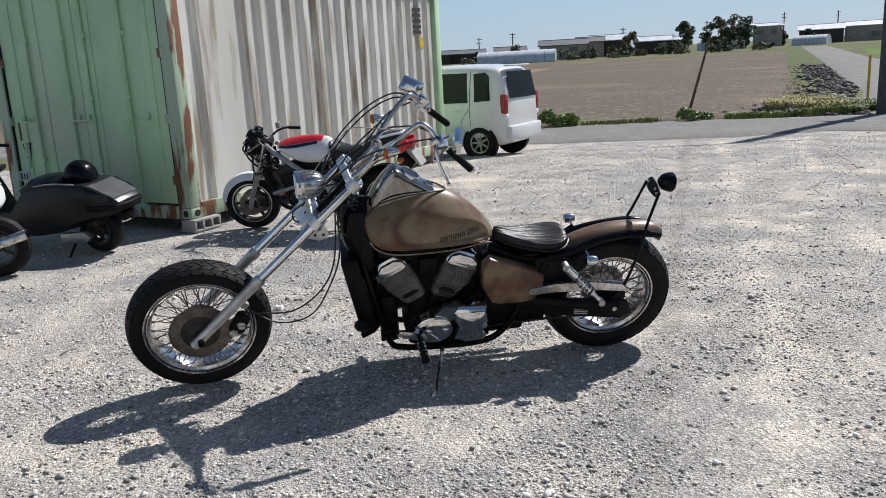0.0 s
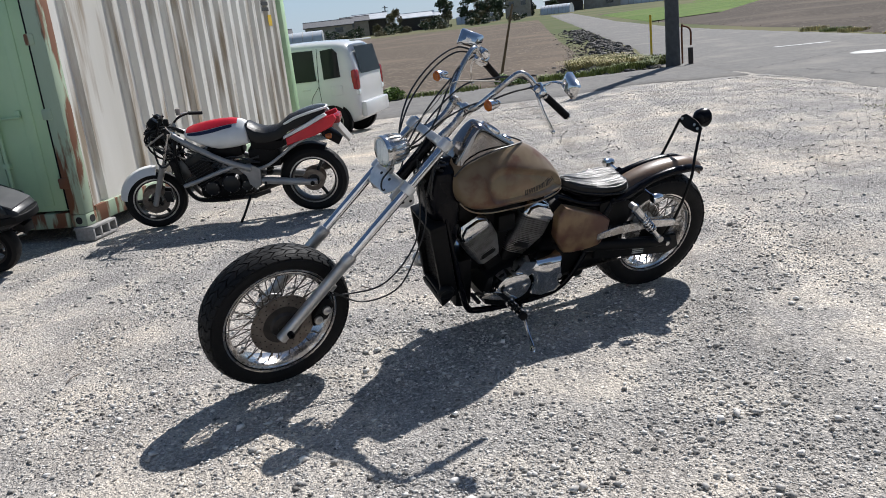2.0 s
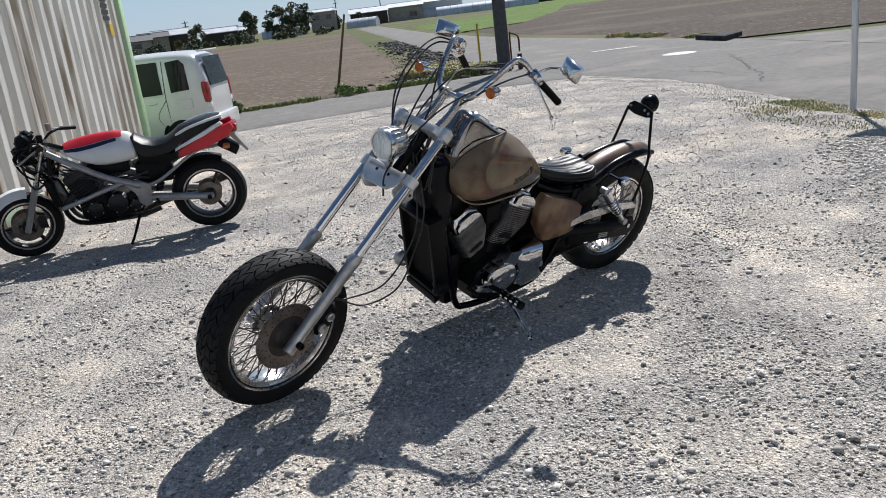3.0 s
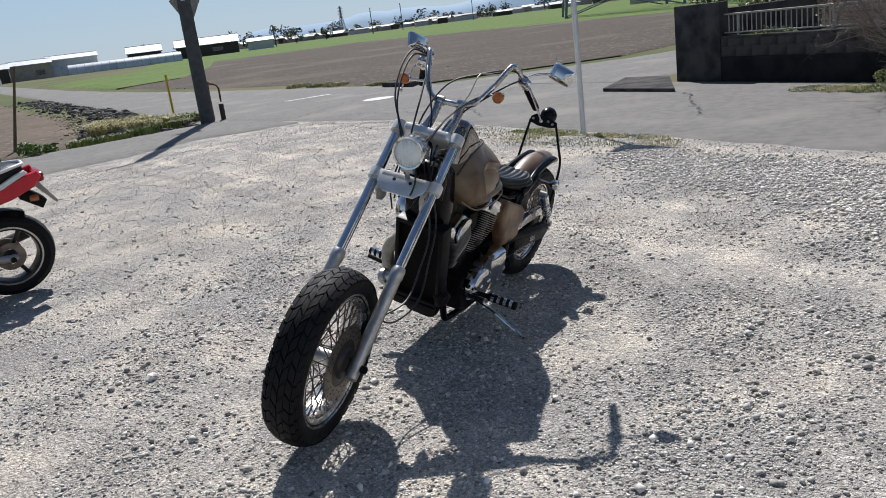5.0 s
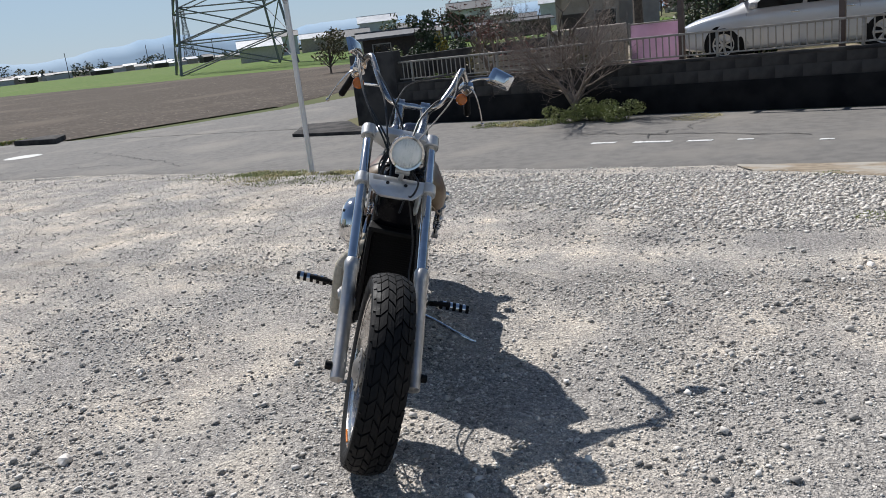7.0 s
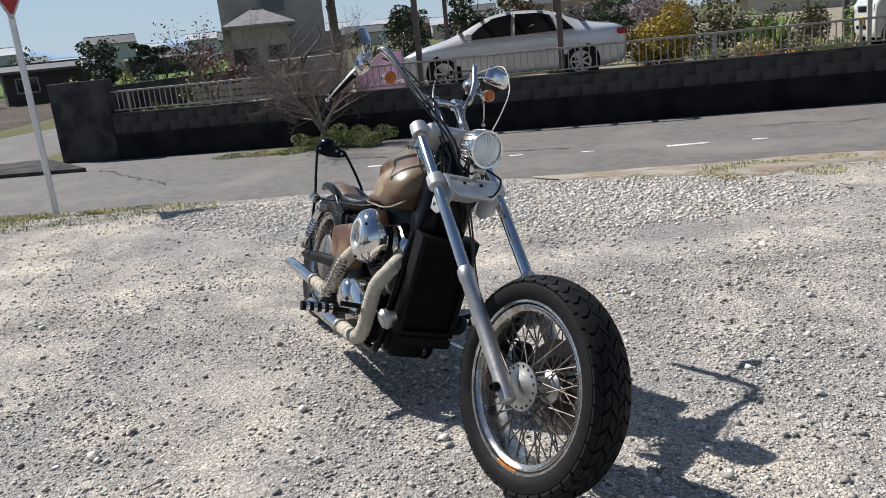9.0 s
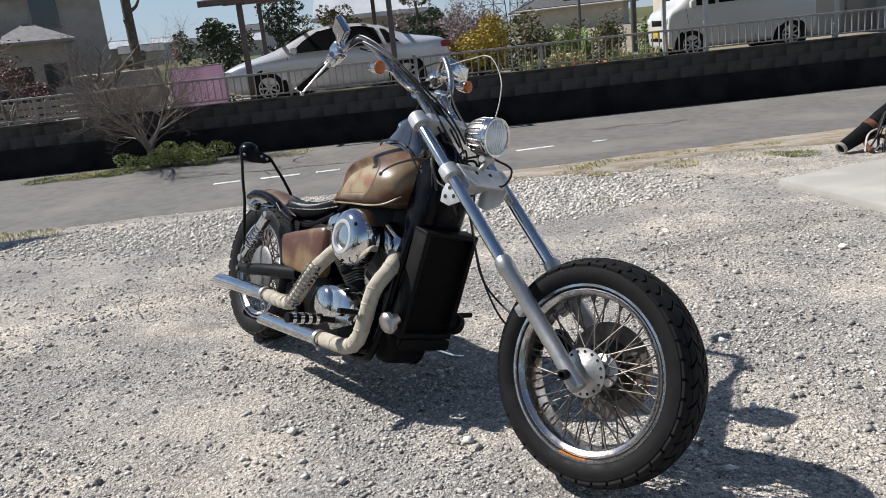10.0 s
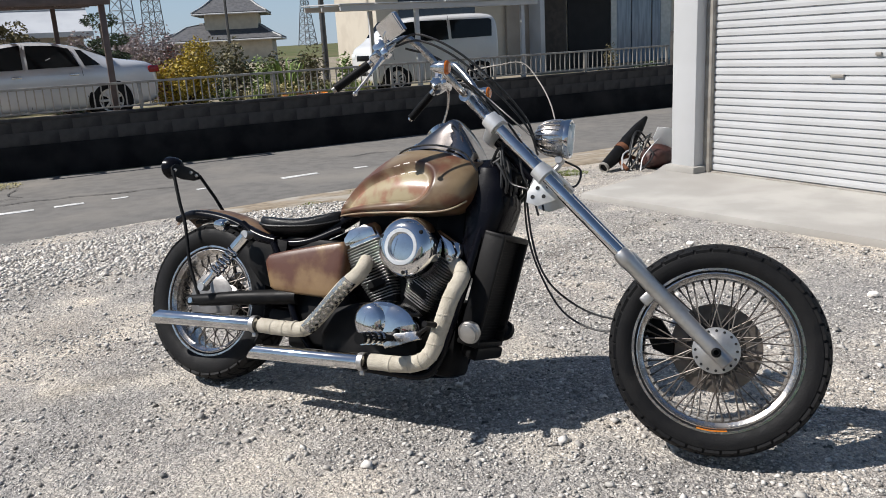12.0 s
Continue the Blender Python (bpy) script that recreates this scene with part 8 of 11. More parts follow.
for k in range(9):
    bm = bmesh.new()
    box(bm, (0.215, 0.295, 0.006), Matrix.Translation((0.97, 0, 0.53)) @ Matrix.Rotation(0.42, 4, "Y") @ Matrix.Translation((0, 0, -0.11 + 0.027 * k)), 0.002)
    part("cylinder_fin", bm, GUNMETAL, sport, smooth=False)
for k in range(4):
    bm = bmesh.new()
    rod(bm, (0.90, -0.09 + 0.06 * k, 0.62), (0.80, -0.09 + 0.06 * k, 0.66), 0.022, 10)
    part("intake_stub", bm, BLACK_PLASTIC, sport)
bm = bmesh.new()
rod(bm, (0.40, 0.03, 0.42), (0.34, 0.03, 0.64), 0.028, 14)
shock2 = part("rear_shock", bm, SATIN_BLACK, sport)
bm = bmesh.new()
tube(bm, [Vector((0.40, 0.03, 0.42)).lerp(Vector((0.34, 0.03, 0.64)), k / 56) + Vector((0.036 * math.cos(k * 0.7), 0.036 * math.sin(k * 0.7), 0)) for k in range(57)], 0.006, 5, 0)
part("spring", bm, DISC_DARK, shock2)
# stripped nose: gauges, lamp bracket, fluid cups and the bundle of loose wiring
for sgn in (1, -1):
    bm = bmesh.new()
    lathe(bm, [(0.0, 0.05), (0.034, 0.046), (0.046, 0.03), (0.048, -0.02), (0.03, -0.04), (0.0, -0.04)], Matrix.Translation((1.36, 0.065 * sgn, 1.02)) @ Matrix.Rotation(-0.75, 4, "Y"), 22)
    gauge2 = part("gauge", bm, BLACK_PLASTIC, sport)
    bm = bmesh.new()
    lathe(bm, [(0.0, 0.052), (0.033, 0.048), (0.036, 0.046)], Matrix.Translation((1.36, 0.065 * sgn, 1.02)) @ Matrix.Rotation(-0.75, 4, "Y"), 22)
    part("gauge_glass", bm, CAR_GLASS, gauge2)
    bm = bmesh.new()
    lathe(bm, [(0.0, -0.03), (0.024, -0.03), (0.026, 0.02), (0.020, 0.03), (0.0, 0.03)], Matrix.Translation((1.19, 0.19 * sgn, 1.05)), 16)
    part("fluid_cup", bm, FENCE_GREY if sgn < 0 else BLACK_PLASTIC, sport)
    bm = bmesh.new()
    tube(bm, [(1.24, 0.09 * sgn, 0.96), (1.40, 0.11 * sgn, 0.94), (1.44, 0.10 * sgn, 0.82), (1.38, 0.06 * sgn, 0.70), (1.27, 0.05 * sgn, 0.66)], 0.009, 8, 5)
    part("lamp_bracket", bm, SATIN_BLACK, sport)
bm = bmesh.new()
box(bm, (0.07, 0.20, 0.05), Matrix.Translation((1.24, 0, 0.945)) @ Matrix.Rotation(0.4, 4, "Y"), 0.012)
box(bm, (0.07, 0.20, 0.045), Matrix.Translation((1.29, 0, 0.76)) @ Matrix.Rotation(0.4, 4, "Y"), 0.012)
part("triple_clamp", bm, GUNMETAL, sport)
bm = bmesh.new()
box(bm, (0.10, 0.13, 0.10), Matrix.Translation((1.37, 0.0, 0.86)), 0.025)
box(bm, (0.08, 0.09, 0.06), Matrix.Translation((1.40, 0.05, 0.95)), 0.015)
part("relay_box", bm, BLACK_PLASTIC, sport)
for k in range(26):
    bm = bmesh.new()
    rr = random.Random(40 + k)
    tube(bm, [(1.28 + rr.uniform(-0.08, 0.12), rr.uniform(-0.12, 0.14), rr.uniform(0.96, 1.08)), (1.40 + rr.uniform(-0.08, 0.08), rr.uniform(-0.18, 0.18), rr.uniform(0.80, 1.0)), (1.34 + rr.uniform(-0.12, 0.10), rr.uniform(-0.17, 0.17), rr.uniform(0.62, 0.86)), (1.22 + rr.uniform(-0.08, 0.06), rr.uniform(-0.13, 0.13), rr.uniform(0.5, 0.8))], rr.uniform(0.004, 0.011), 6, 5)
    part("loose_cable", bm, (CABLE, SATIN_BLACK, GUNMETAL, CABLE, DISC_DARK, FENCE_GREY)[k % 6], sport)
for k in range(7):
    bm = bmesh.new()
    rr = random.Random(90 + k)
    tube(bm, [(1.15, rr.uniform(-0.1, 0.1), rr.uniform(0.66, 0.84)), (0.95 + rr.uniform(-0.1, 0.1), 0.13 + rr.uniform(-0.02, 0.03), rr.uniform(0.58, 0.72)), (0.70 + rr.uniform(-0.1, 0.1), 0.13, rr.uniform(0.52, 0.66)), (0.45, 0.10, rr.uniform(0.5, 0.64))], rr.uniform(0.004, 0.009), 6, 5)
    part("hose", bm, CABLE, sport)
bm = bmesh.new()
tube(bm, [(0.60, 0.10, 0.25), (0.66, 0.20, 0.12), (0.70, 0.262, 0.050)], [0.013, 0.011, 0.012], 8, 4)
part("side_stand", bm, SATIN_BLACK, sport)


def scooter(name, m, label, paint, low, wheel_r, exhaust_side, lens):
    ob = thing(name, m, label, "scooter")
    cast_wheel(ob, Matrix.Translation((0, 0, wheel_r)), wheel_r, 0.07, 5, DISC_DARK, 0.62)
    cast_wheel(ob, Matrix.Translation((1.5, 0, wheel_r)), wheel_r, 0.06, 5, DISC_DARK, 0.62)
    bm = bmesh.new()
    loft(bm, [[(x * 0.8 + 0.22, 0.62 * w * y, zb + (zt - zb) * z) for y, z in ((-0.5, 0), (-0.9, 0.10), (-1, 0.30), (-1, 0.62), (-0.90, 0.90), (-0.80, 1), (0.80, 1), (0.90, 0.90), (1, 0.62), (1, 0.30), (0.9, 0.10), (0.5, 0))] for x, w, zb, zt in
              ((-0.42, 0.19, low + 0.09, low + 0.19), (-0.41, 0.21, low + 0.06, low + 0.21), (-0.33, 0.235, low + 0.0, low + 0.31), (-0.24, 0.245, low - 0.02, low + 0.36), (0.0, 0.24, low - 0.04, low + 0.38), (0.35, 0.23, low - 0.10, low + 0.36), (0.62, 0.20, low - 0.12, low + 0.26), (0.80, 0.19, low - 0.14, low + 0.0), (1.05, 0.20, low - 0.14, low + 0.02), (1.22, 0.20, low - 0.10, low + 0.36), (1.38, 0.18, low + 0.06, low + 0.56))])
    body = part("body", bm, paint, ob)
    body.modifiers.new("smooth", "SUBSURF").render_levels = 2
    bm = bmesh.new()
    loft(bm, [[(x, w * y, z + t * zz) for y, zz in ((-1, -1), (-1, 0.3), (-0.6, 1), (0.6, 1), (1, 0.3), (1, -1))] for x, w, z, t in ((-0.16, 0.13, low + 0.38, 0.02), (0.0, 0.16, low + 0.39, 0.035), (0.30, 0.17, low + 0.38, 0.045), (0.55, 0.15, low + 0.33, 0.04), (0.66, 0.10, low + 0.28, 0.02))])
    part("seat", bm, LEATHER, ob, "black seat")
    bm = bmesh.new()
    loft(bm, [[(x, w * y, z + t * zz) for y, zz in ((-1, -1), (-0.9, 0.6), (0, 1), (0.9, 0.6), (1, -1))] for x, w, z, t in ((-0.02, 0.09, low + 0.43, 0.03), (0.06, 0.13, low + 0.46, 0.075), (0.18, 0.13, low + 0.46, 0.075), (0.26, 0.09, low + 0.44, 0.03))])
    part("backrest", bm, BLACK_PAINT, ob, "gloss black backrest pad")
    bm = bmesh.new()
    tube(bm, [(0.35, exhaust_side * 0.17, wheel_r - 0.06), (0.1, exhaust_side * 0.19, wheel_r + 0.02), (-0.30, exhaust_side * 0.21, wheel_r + 0.14)], [0.026, 0.046, 0.044], 16, 4)
    ex = part("exhaust", bm, DULL_CHROME, ob, "bright exhaust silencer")
    bm = bmesh.new()
    lathe(bm, [(0.0, 0.0), (0.03, 0.0), (0.03, 0.012), (0.026, 0.012), (0.024, -0.02), (0.0, -0.02)], along((-0.305, exhaust_side * 0.21, wheel_r + 0.142), (-0.5, exhaust_side * 0.22, wheel_r + 0.20)), 16)
    part("outlet", bm, BLACK_PLASTIC, ex)
    bm = bmesh.new()
    box(bm, (0.15, 0.18, 0.016), Matrix.Translation((-0.055, 0, low + 0.288)) @ Matrix.Rotation(-0.85, 4, "Y"), 0.006)
    part("tail_panel", bm, lens, ob, "smoked tail lamp panel")
    for sgn in (1, -1):
        bm = bmesh.new()
        box(bm, (0.13, 0.045, 0.05), Matrix.Translation((-0.03, 0.125 * sgn, low + 0.255)) @ Matrix.Rotation(-0.7, 4, "Y"), 0.012)
        part("tail_lamp", bm, CAR_GLASS, ob)
    for sgn in (1, -1):
        bm = bmesh.new()
        rod(bm, (0.0, 0.12 * sgn, wheel_r), (0.12, 0.15 * sgn, low + 0.12), 0.022, 10)
        sh = part("shock", bm, SATIN_BLACK, ob)
        bm = bmesh.new()
        tube(bm, [(0.12 * k / 40 + 0.028 * math.cos(k), (0.12 + 0.03 * k / 40) * sgn + 0.028 * math.sin(k), wheel_r + (low + 0.12 - wheel_r) * k / 40) for k in range(41)], 0.006, 5, 0)
        part("spring", bm, DISC_DARK, sh)
        bm = bmesh.new()
        tube(bm, [(1.34, 0.0, low + 0.56), (1.28, 0.22 * sgn, low + 0.60), (1.18, 0.34 * sgn, low + 0.58)], 0.014, 8, 4)
        part("handlebar", bm, BLACK_PLASTIC, ob)
    bm = bmesh.new()
    box(bm, (0.30, 0.20, 0.14), Matrix.Translation((0.22, 0, wheel_r)), 0.04)
    part("engine_case", bm, DISC_DARK, ob)
    bm = bmesh.new()
    tube(bm, [(0.10, 0.02, 0.28), (0.14, 0.22, 0.02)], 0.012, 8, 0)
    part("side_stand", bm, SATIN_BLACK, ob)
    return ob


def maxi_scooter(m):
    """A long, low scooter with a broad angular tail."""
    ob = thing("black_scooter", m, "large matte black scooter with a broad angular tail before the container", "scooter")
    cast_wheel(ob, Matrix.Translation((-0.02, 0, 0.215)), 0.215, 0.075, 5, DISC_DARK, 0.62)
    cast_wheel(ob, Matrix.Translation((1.50, 0, 0.23)), 0.23, 0.06, 5, DISC_DARK, 0.62)
    bm = bmesh.new()
    section = ((-0.55, 0.0), (-0.93, 0.12), (-1.0, 0.42), (-1.0, 0.58), (-0.93, 0.93), (-0.84, 1.0), (0.84, 1.0), (0.93, 0.93), (1.0, 0.58), (1.0, 0.42), (0.93, 0.12), (0.55, 0.0))
    loft(bm, [[(x, w * y, zb + (zt - zb) * z) for y, z in section] for x, w, zb, zt in (
        (-0.385, 0.17, 0.455, 0.530), (-0.36, 0.195, 0.435, 0.560), (-0.24, 0.222, 0.39, 0.625), (-0.10, 0.236, 0.355, 0.690), (-0.04, 0.238, 0.34, 0.705), (0.14, 0.240, 0.28, 0.715), (0.36, 0.236, 0.22, 0.705),
        (0.60, 0.222, 0.19, 0.66), (0.80, 0.205, 0.19, 0.46), (1.05, 0.205, 0.19, 0.45), (1.20, 0.21, 0.24, 0.80), (1.30, 0.19, 0.32, 0.93), (1.42, 0.13, 0.45, 0.90))])
    part("body", bm, GUNMETAL, ob, "matte black bodywork")
    bm = bmesh.new()
    loft(bm, [[(x, -w, z), (x, w, z), (x, w, z - 0.03), (x, -w, z - 0.03)] for x, w, z in ((-0.115, 0.182, 0.694), (-0.24, 0.186, 0.636), (-0.352, 0.172, 0.576))])
    part("tail_panel", bm, TAIL_GREY, ob, "satin grey panel across the tail", smooth=False)
    for sgn in (1, -1):
        bm = bmesh.new()
        loft(bm, [[(-0.115, (0.196 + k) * sgn, 0.690), (-0.285, (0.188 + k) * sgn, 0.612), (-0.325, (0.192 + k) * sgn, 0.540), (-0.25, (0.208 + k) * sgn, 0.535), (-0.12, (0.222 + k) * sgn, 0.645)] for k in (0.0, 0.024)])
        part("tail_lamp", bm, CAR_GLASS, ob, "clear-smoked corner lamp", smooth=False)
    bm = bmesh.new()
    outer = [(-0.10, 0.250), (-0.26, 0.244), (-0.375, 0.205), (-0.425, 0.10), (-0.432, 0.0)]
    outer = outer + [(x, -y) for x, y in outer[:-1][::-1]]
    slab(bm, outer + [(x * 0.9 + 0.01, y * 0.86) for x, y in outer[::-1]], 0.455, 0.515, "z", 0.010)
    part("bumper", bm, BLACK_PLASTIC, ob, "black tail bumper")
    bm = bmesh.new()
    loft(bm, [[(x, w * y, z0 + (z1 - z0) * z) for y, z in ((-1, 0), (-0.96, 0.5), (-0.6, 0.95), (0, 1.0), (0.6, 0.95), (0.96, 0.5), (1, 0))] for x, w, z0, z1 in
              ((-0.065, 0.07, 0.70, 0.78), (-0.03, 0.12, 0.70, 0.86), (0.06, 0.145, 0.70, 0.91), (0.14, 0.14, 0.70, 0.90), (0.21, 0.11, 0.70, 0.84), (0.25, 0.06, 0.70, 0.76))])
    dome = part("backrest", bm, BLACK_PAINT, ob, "gloss black rider's backrest")
    dome.modifiers.new("smooth", "SUBSURF").render_levels = 2
    bm = bmesh.new()
    loft(bm, [[(x, w * y, z + t * zz) for y, zz in ((-1, -1), (-1, 0.3), (-0.7, 1), (0.7, 1), (1, 0.3), (1, -1))] for x, w, z, t in ((0.22, 0.13, 0.72, 0.02), (0.32, 0.17, 0.725, 0.045), (0.55, 0.16, 0.70, 0.05), (0.70, 0.12, 0.64, 0.03))])
    part("seat", bm, LEATHER, ob, "black seat")
    for sgn in (1, -1):
        # grey bar drawn for the white reflection along the body's top edge
        bm = bmesh.new()
        tube(bm, [(0.46, 0.205 * sgn, 0.70), (0.25, 0.212 * sgn, 0.722), (0.02, 0.205 * sgn, 0.712)], 0.008, 8, 4)
        part("grab_trim", bm, SPAR, ob)
        bm = bmesh.new()
        tube(bm, [(1.30, 0.0, 0.95), (1.24, 0.22 * sgn, 1.01), (1.12, 0.34 * sgn, 0.99)], 0.015, 8, 4)
        part("handlebar", bm, BLACK_PLASTIC, ob)
    bm = bmesh.new()
    tube(bm, [(0.36, -0.20, 0.20), (0.10, -0.205, 0.225), (-0.13, -0.21, 0.275), (-0.225, -0.21, 0.305)], [0.03, 0.048, 0.050, 0.040], 18, 5)
    ex = part("exhaust", bm, CHROME, ob, "bright exhaust silencer")
    bm = bmesh.new()
    tube(bm, [(-0.215, -0.21, 0.302), (-0.265, -0.21, 0.318)], 0.044, 18, 0)
    part("outlet", bm, BLACK_PLASTIC, ex)
    bm = bmesh.new()
    slab(bm, [(0.30, 0.13), (0.02, 0.150), (-0.03, 0.20), (0.03, 0.255), (0.30, 0.235)], 0.14, 0.20, "y", 0.014)
    part("drive_cover", bm, ALLOY, ob, "grey alloy drive cover")
    bm = bmesh.new()
    slab(bm, [(-0.26, 0.46), (-0.36, 0.40), (-0.35, 0.33), (-0.18, 0.42)], -0.085, 0.085, "y", 0.01)
    part("mudguard", bm, BLACK_PLASTIC, ob)
    bm = bmesh.new()
    tube(bm, [(0.16, 0.06, 0.24), (0.20, 0.26, 0.012)], 0.012, 8, 0)
    part("side_stand", bm, SATIN_BLACK, ob)
    return ob


TAIL_GREY = mat("satin_grey_panel", (0.075, 0.075, 0.08), (0.11, 0.11, 0.112), 4, rough=0.32, spec=0.4)
BS = Vector((-0.985, -0.17, 0)).normalized()
maxi_scooter(Matrix.Translation((-3.34, 7.66, 0.0)) @ Matrix.Rotation(math.atan2(0.24, -0.97), 4, "Z") @ Matrix.Rotation(radians(-6), 4, "X"))
scooter("white_scooter", Matrix.Translation((-3.88, 6.82, 0.0)) @ Matrix.Rotation(math.atan2(BS.y, BS.x) + 0.1, 4, "Z") @ Matrix.Rotation(radians(-5), 4, "X"),
        "white scooter with exposed rear wheel and silver exhaust", BIKE_WHITE, 0.56, 0.27, 1, CLEAR_LENS)


# ---- plants ----
def blade_cards(rnd, points, size, spread=0.5, flat=0.6):
    """Small pointed leaves, one at each point, each turned its own way."""
    verts, faces = [], []
    for p in points:
        s = size * rnd.uniform(0.6, 1.4)
        d = Vector((rnd.uniform(-1, 1), rnd.uniform(-1, 1), rnd.uniform(-flat, flat))).normalized()
        w = d.cross(Vector((rnd.uniform(-1, 1), rnd.uniform(-1, 1), rnd.uniform(-1, 1)))).normalized() * s * spread
        c = Vector(p)
        k = len(verts)
        verts += [c - d * s, c + w, c + d * s, c - w]
        faces.append((k, k + 1, k + 2, k + 3))
    return verts, faces


def clump_points(rnd, clumps, n):
    """Points gathered in rounded clumps (x, y, z, rx, rz)."""
    out = []
    weights = [c[3] * c[3] * c[4] for c in clumps]
    for _ in range(n):
        x, y, z, rx, rz = rnd.choices(clumps, weights)[0]
        a, b = rnd.uniform(0, 2 * math.pi), math.acos(rnd.uniform(-1, 1))
        r = rnd.uniform(0.45, 1.0) ** 0.5
        out.append((x + rx * r * math.sin(b) * math.cos(a), y + rx * r * math.sin(b) * math.sin(a), z + rz * r * math.cos(b)))
    return out


def limb_set(bm, rnd, base, direction, length, radius, depth, seg=5, fork=3, bend=0.5, tips=None):
    """A limb and its forks."""
    pts, d, p = [base], direction.normalized(), base
    for _ in range(3):
        d = (d + Vector((rnd.uniform(-1, 1), rnd.uniform(-1, 1), rnd.uniform(-0.5, 0.9))) * 0.18).normalized()
        p = p + d * length / 3
        pts.append(p)
    tube(bm, pts, [radius, radius * 0.55], seg, 2, caps=False)
    if depth == 0:
        if tips is not None:
            tips.append(p)
        return
    for k in range(fork):
        at = pts[rnd.choice((1, 2, 3, 3))]
        nd = (d + Vector((rnd.uniform(-1, 1), rnd.uniform(-1, 1), rnd.uniform(-0.45, 0.75))) * bend * 1.6).normalized()
        limb_set(bm, rnd, at, nd, length * rnd.uniform(0.55, 0.8), radius * 0.5, depth - 1, max(3, seg - 1), fork, bend, tips)


def leafy_tree(x, y, height, width, leaf, label, leaves=900, leaf_size=0.08, seed=0, trunk=0.35, z=None, clumps=14, name="tree", squash=0.8, group=""):
    rnd = random.Random(seed)
    z = rise(x, y) if z is None else z
    t = thing(name, Matrix.Translation((x, y, z)), label, "tree", group)
    bm = bmesh.new()
    th = height * trunk
    r = max(0.02, height * 0.022)
    tube(bm, [(0, 0, -0.02), (rnd.uniform(-0.03, 0.03) * height, 0, th * 0.6), (0, rnd.uniform(-0.03, 0.03) * height, height * 0.85)], [r * 1.3, r * 0.3], 7, 4)
    cs = []
    for k in range(clumps):
        a, f = rnd.uniform(0, 2 * math.pi), rnd.random()
        zz = th + (height - th) * (0.12 + 0.78 * f)
        reach = width / 2 * (1 - 0.75 * abs(f - 0.35) ** 1.3) * rnd.uniform(0.25, 0.85)
        c = Vector((reach * math.cos(a), reach * math.sin(a), zz))
        cs.append((c.x, c.y, c.z, width * rnd.uniform(0.13, 0.24), width * rnd.uniform(0.13, 0.24) * squash))
        tube(bm, [(0, 0, th * rnd.uniform(0.6, 1.2)), c * 0.5 + Vector((0, 0, th * 0.3)), c], [r * 0.5, r * 0.15], 4, 3, caps=False)
    part("trunk", bm, BARK, t)
    v, f = blade_cards(rnd, clump_points(rnd, cs, leaves), leaf_size)
    crown = mesh_from("crown", v, f, leaf, smooth=False)
    crown.parent = t
    return t


def bush(x, y, w, d, h, leaf, label, leaves=900, leaf_size=0.035, seed=0, z=None, turn=0.0, name="bush", category="bush", group="", clumps=9, stems=7):
    rnd = random.Random(seed)
    z = rise(x, y) if z is None else z
    t = thing(name, Matrix.Translation((x, y, z)) @ Matrix.Rotation(turn, 4, "Z"), label, category, group)
    cs = []
    for k in range(clumps):
        a, f = rnd.uniform(0, 2 * math.pi), math.sqrt(rnd.random())
        px, py = w / 2 * 0.72 * f * math.cos(a), d / 2 * 0.72 * f * math.sin(a)
        rz = h * rnd.uniform(0.24, 0.36)
        cs.append((px, py, min(h - rz, h * rnd.uniform(0.3, 0.75) * (1.1 - 0.5 * f)), min(w, d) * rnd.uniform(0.2, 0.32), rz))
    bm = bmesh.new()
    for k in range(stems):
        c = cs[k % len(cs)]
        tube(bm, [(rnd.uniform(-0.1, 0.1) * w, rnd.uniform(-0.1, 0.1) * d, -0.02), (c[0] * 0.6, c[1] * 0.6, c[2] * 0.5), (c[0], c[1], c[2])], [h * 0.018, h * 0.006], 4, 3, caps=False)
    part("stems", bm, BARK, t)
    pts = [(a, b, max(0.01, c)) for a, b, c in clump_points(rnd, cs, leaves)]
    v, f = blade_cards(rnd, pts, leaf_size)
    fol = mesh_from("foliage", v, f, leaf, smooth=False)
    fol.parent = t
    return t


def bare_tree(x, y, height, label, seed, z=None, depth=4, stems=4, lean=0.35, material=None, name="bare_tree", fork=3, radius=None):
    rnd = random.Random(seed)
    z = rise(x, y) if z is None else z
    t = thing(name, Matrix.Translation((x, y, z)), label, "tree")
    bm = bmesh.new()
    r = radius or height * 0.016
    tips = []
    trunk_bm = bmesh.new()
    tube(trunk_bm, [(0, 0, -0.03), (0.01, 0, height * 0.06), (0, 0, height * 0.12)], [r * 1.9, r * 1.3], 8, 2)
    part("trunk", trunk_bm, material or TWIG, t)
    for k in range(stems):
        a = 2 * math.pi * k / stems + rnd.uniform(-0.4, 0.4)
        limb_set(bm, rnd, Vector((0, 0, height * (0.09 + 0.03 * (k % 3)))), Vector((math.cos(a) * lean, math.sin(a) * lean, 1)), height * rnd.uniform(0.24, 0.36), r, depth, 5, fork, 0.8, tips)
    part("crown", bm, material or TWIG, t)
    return t, tips


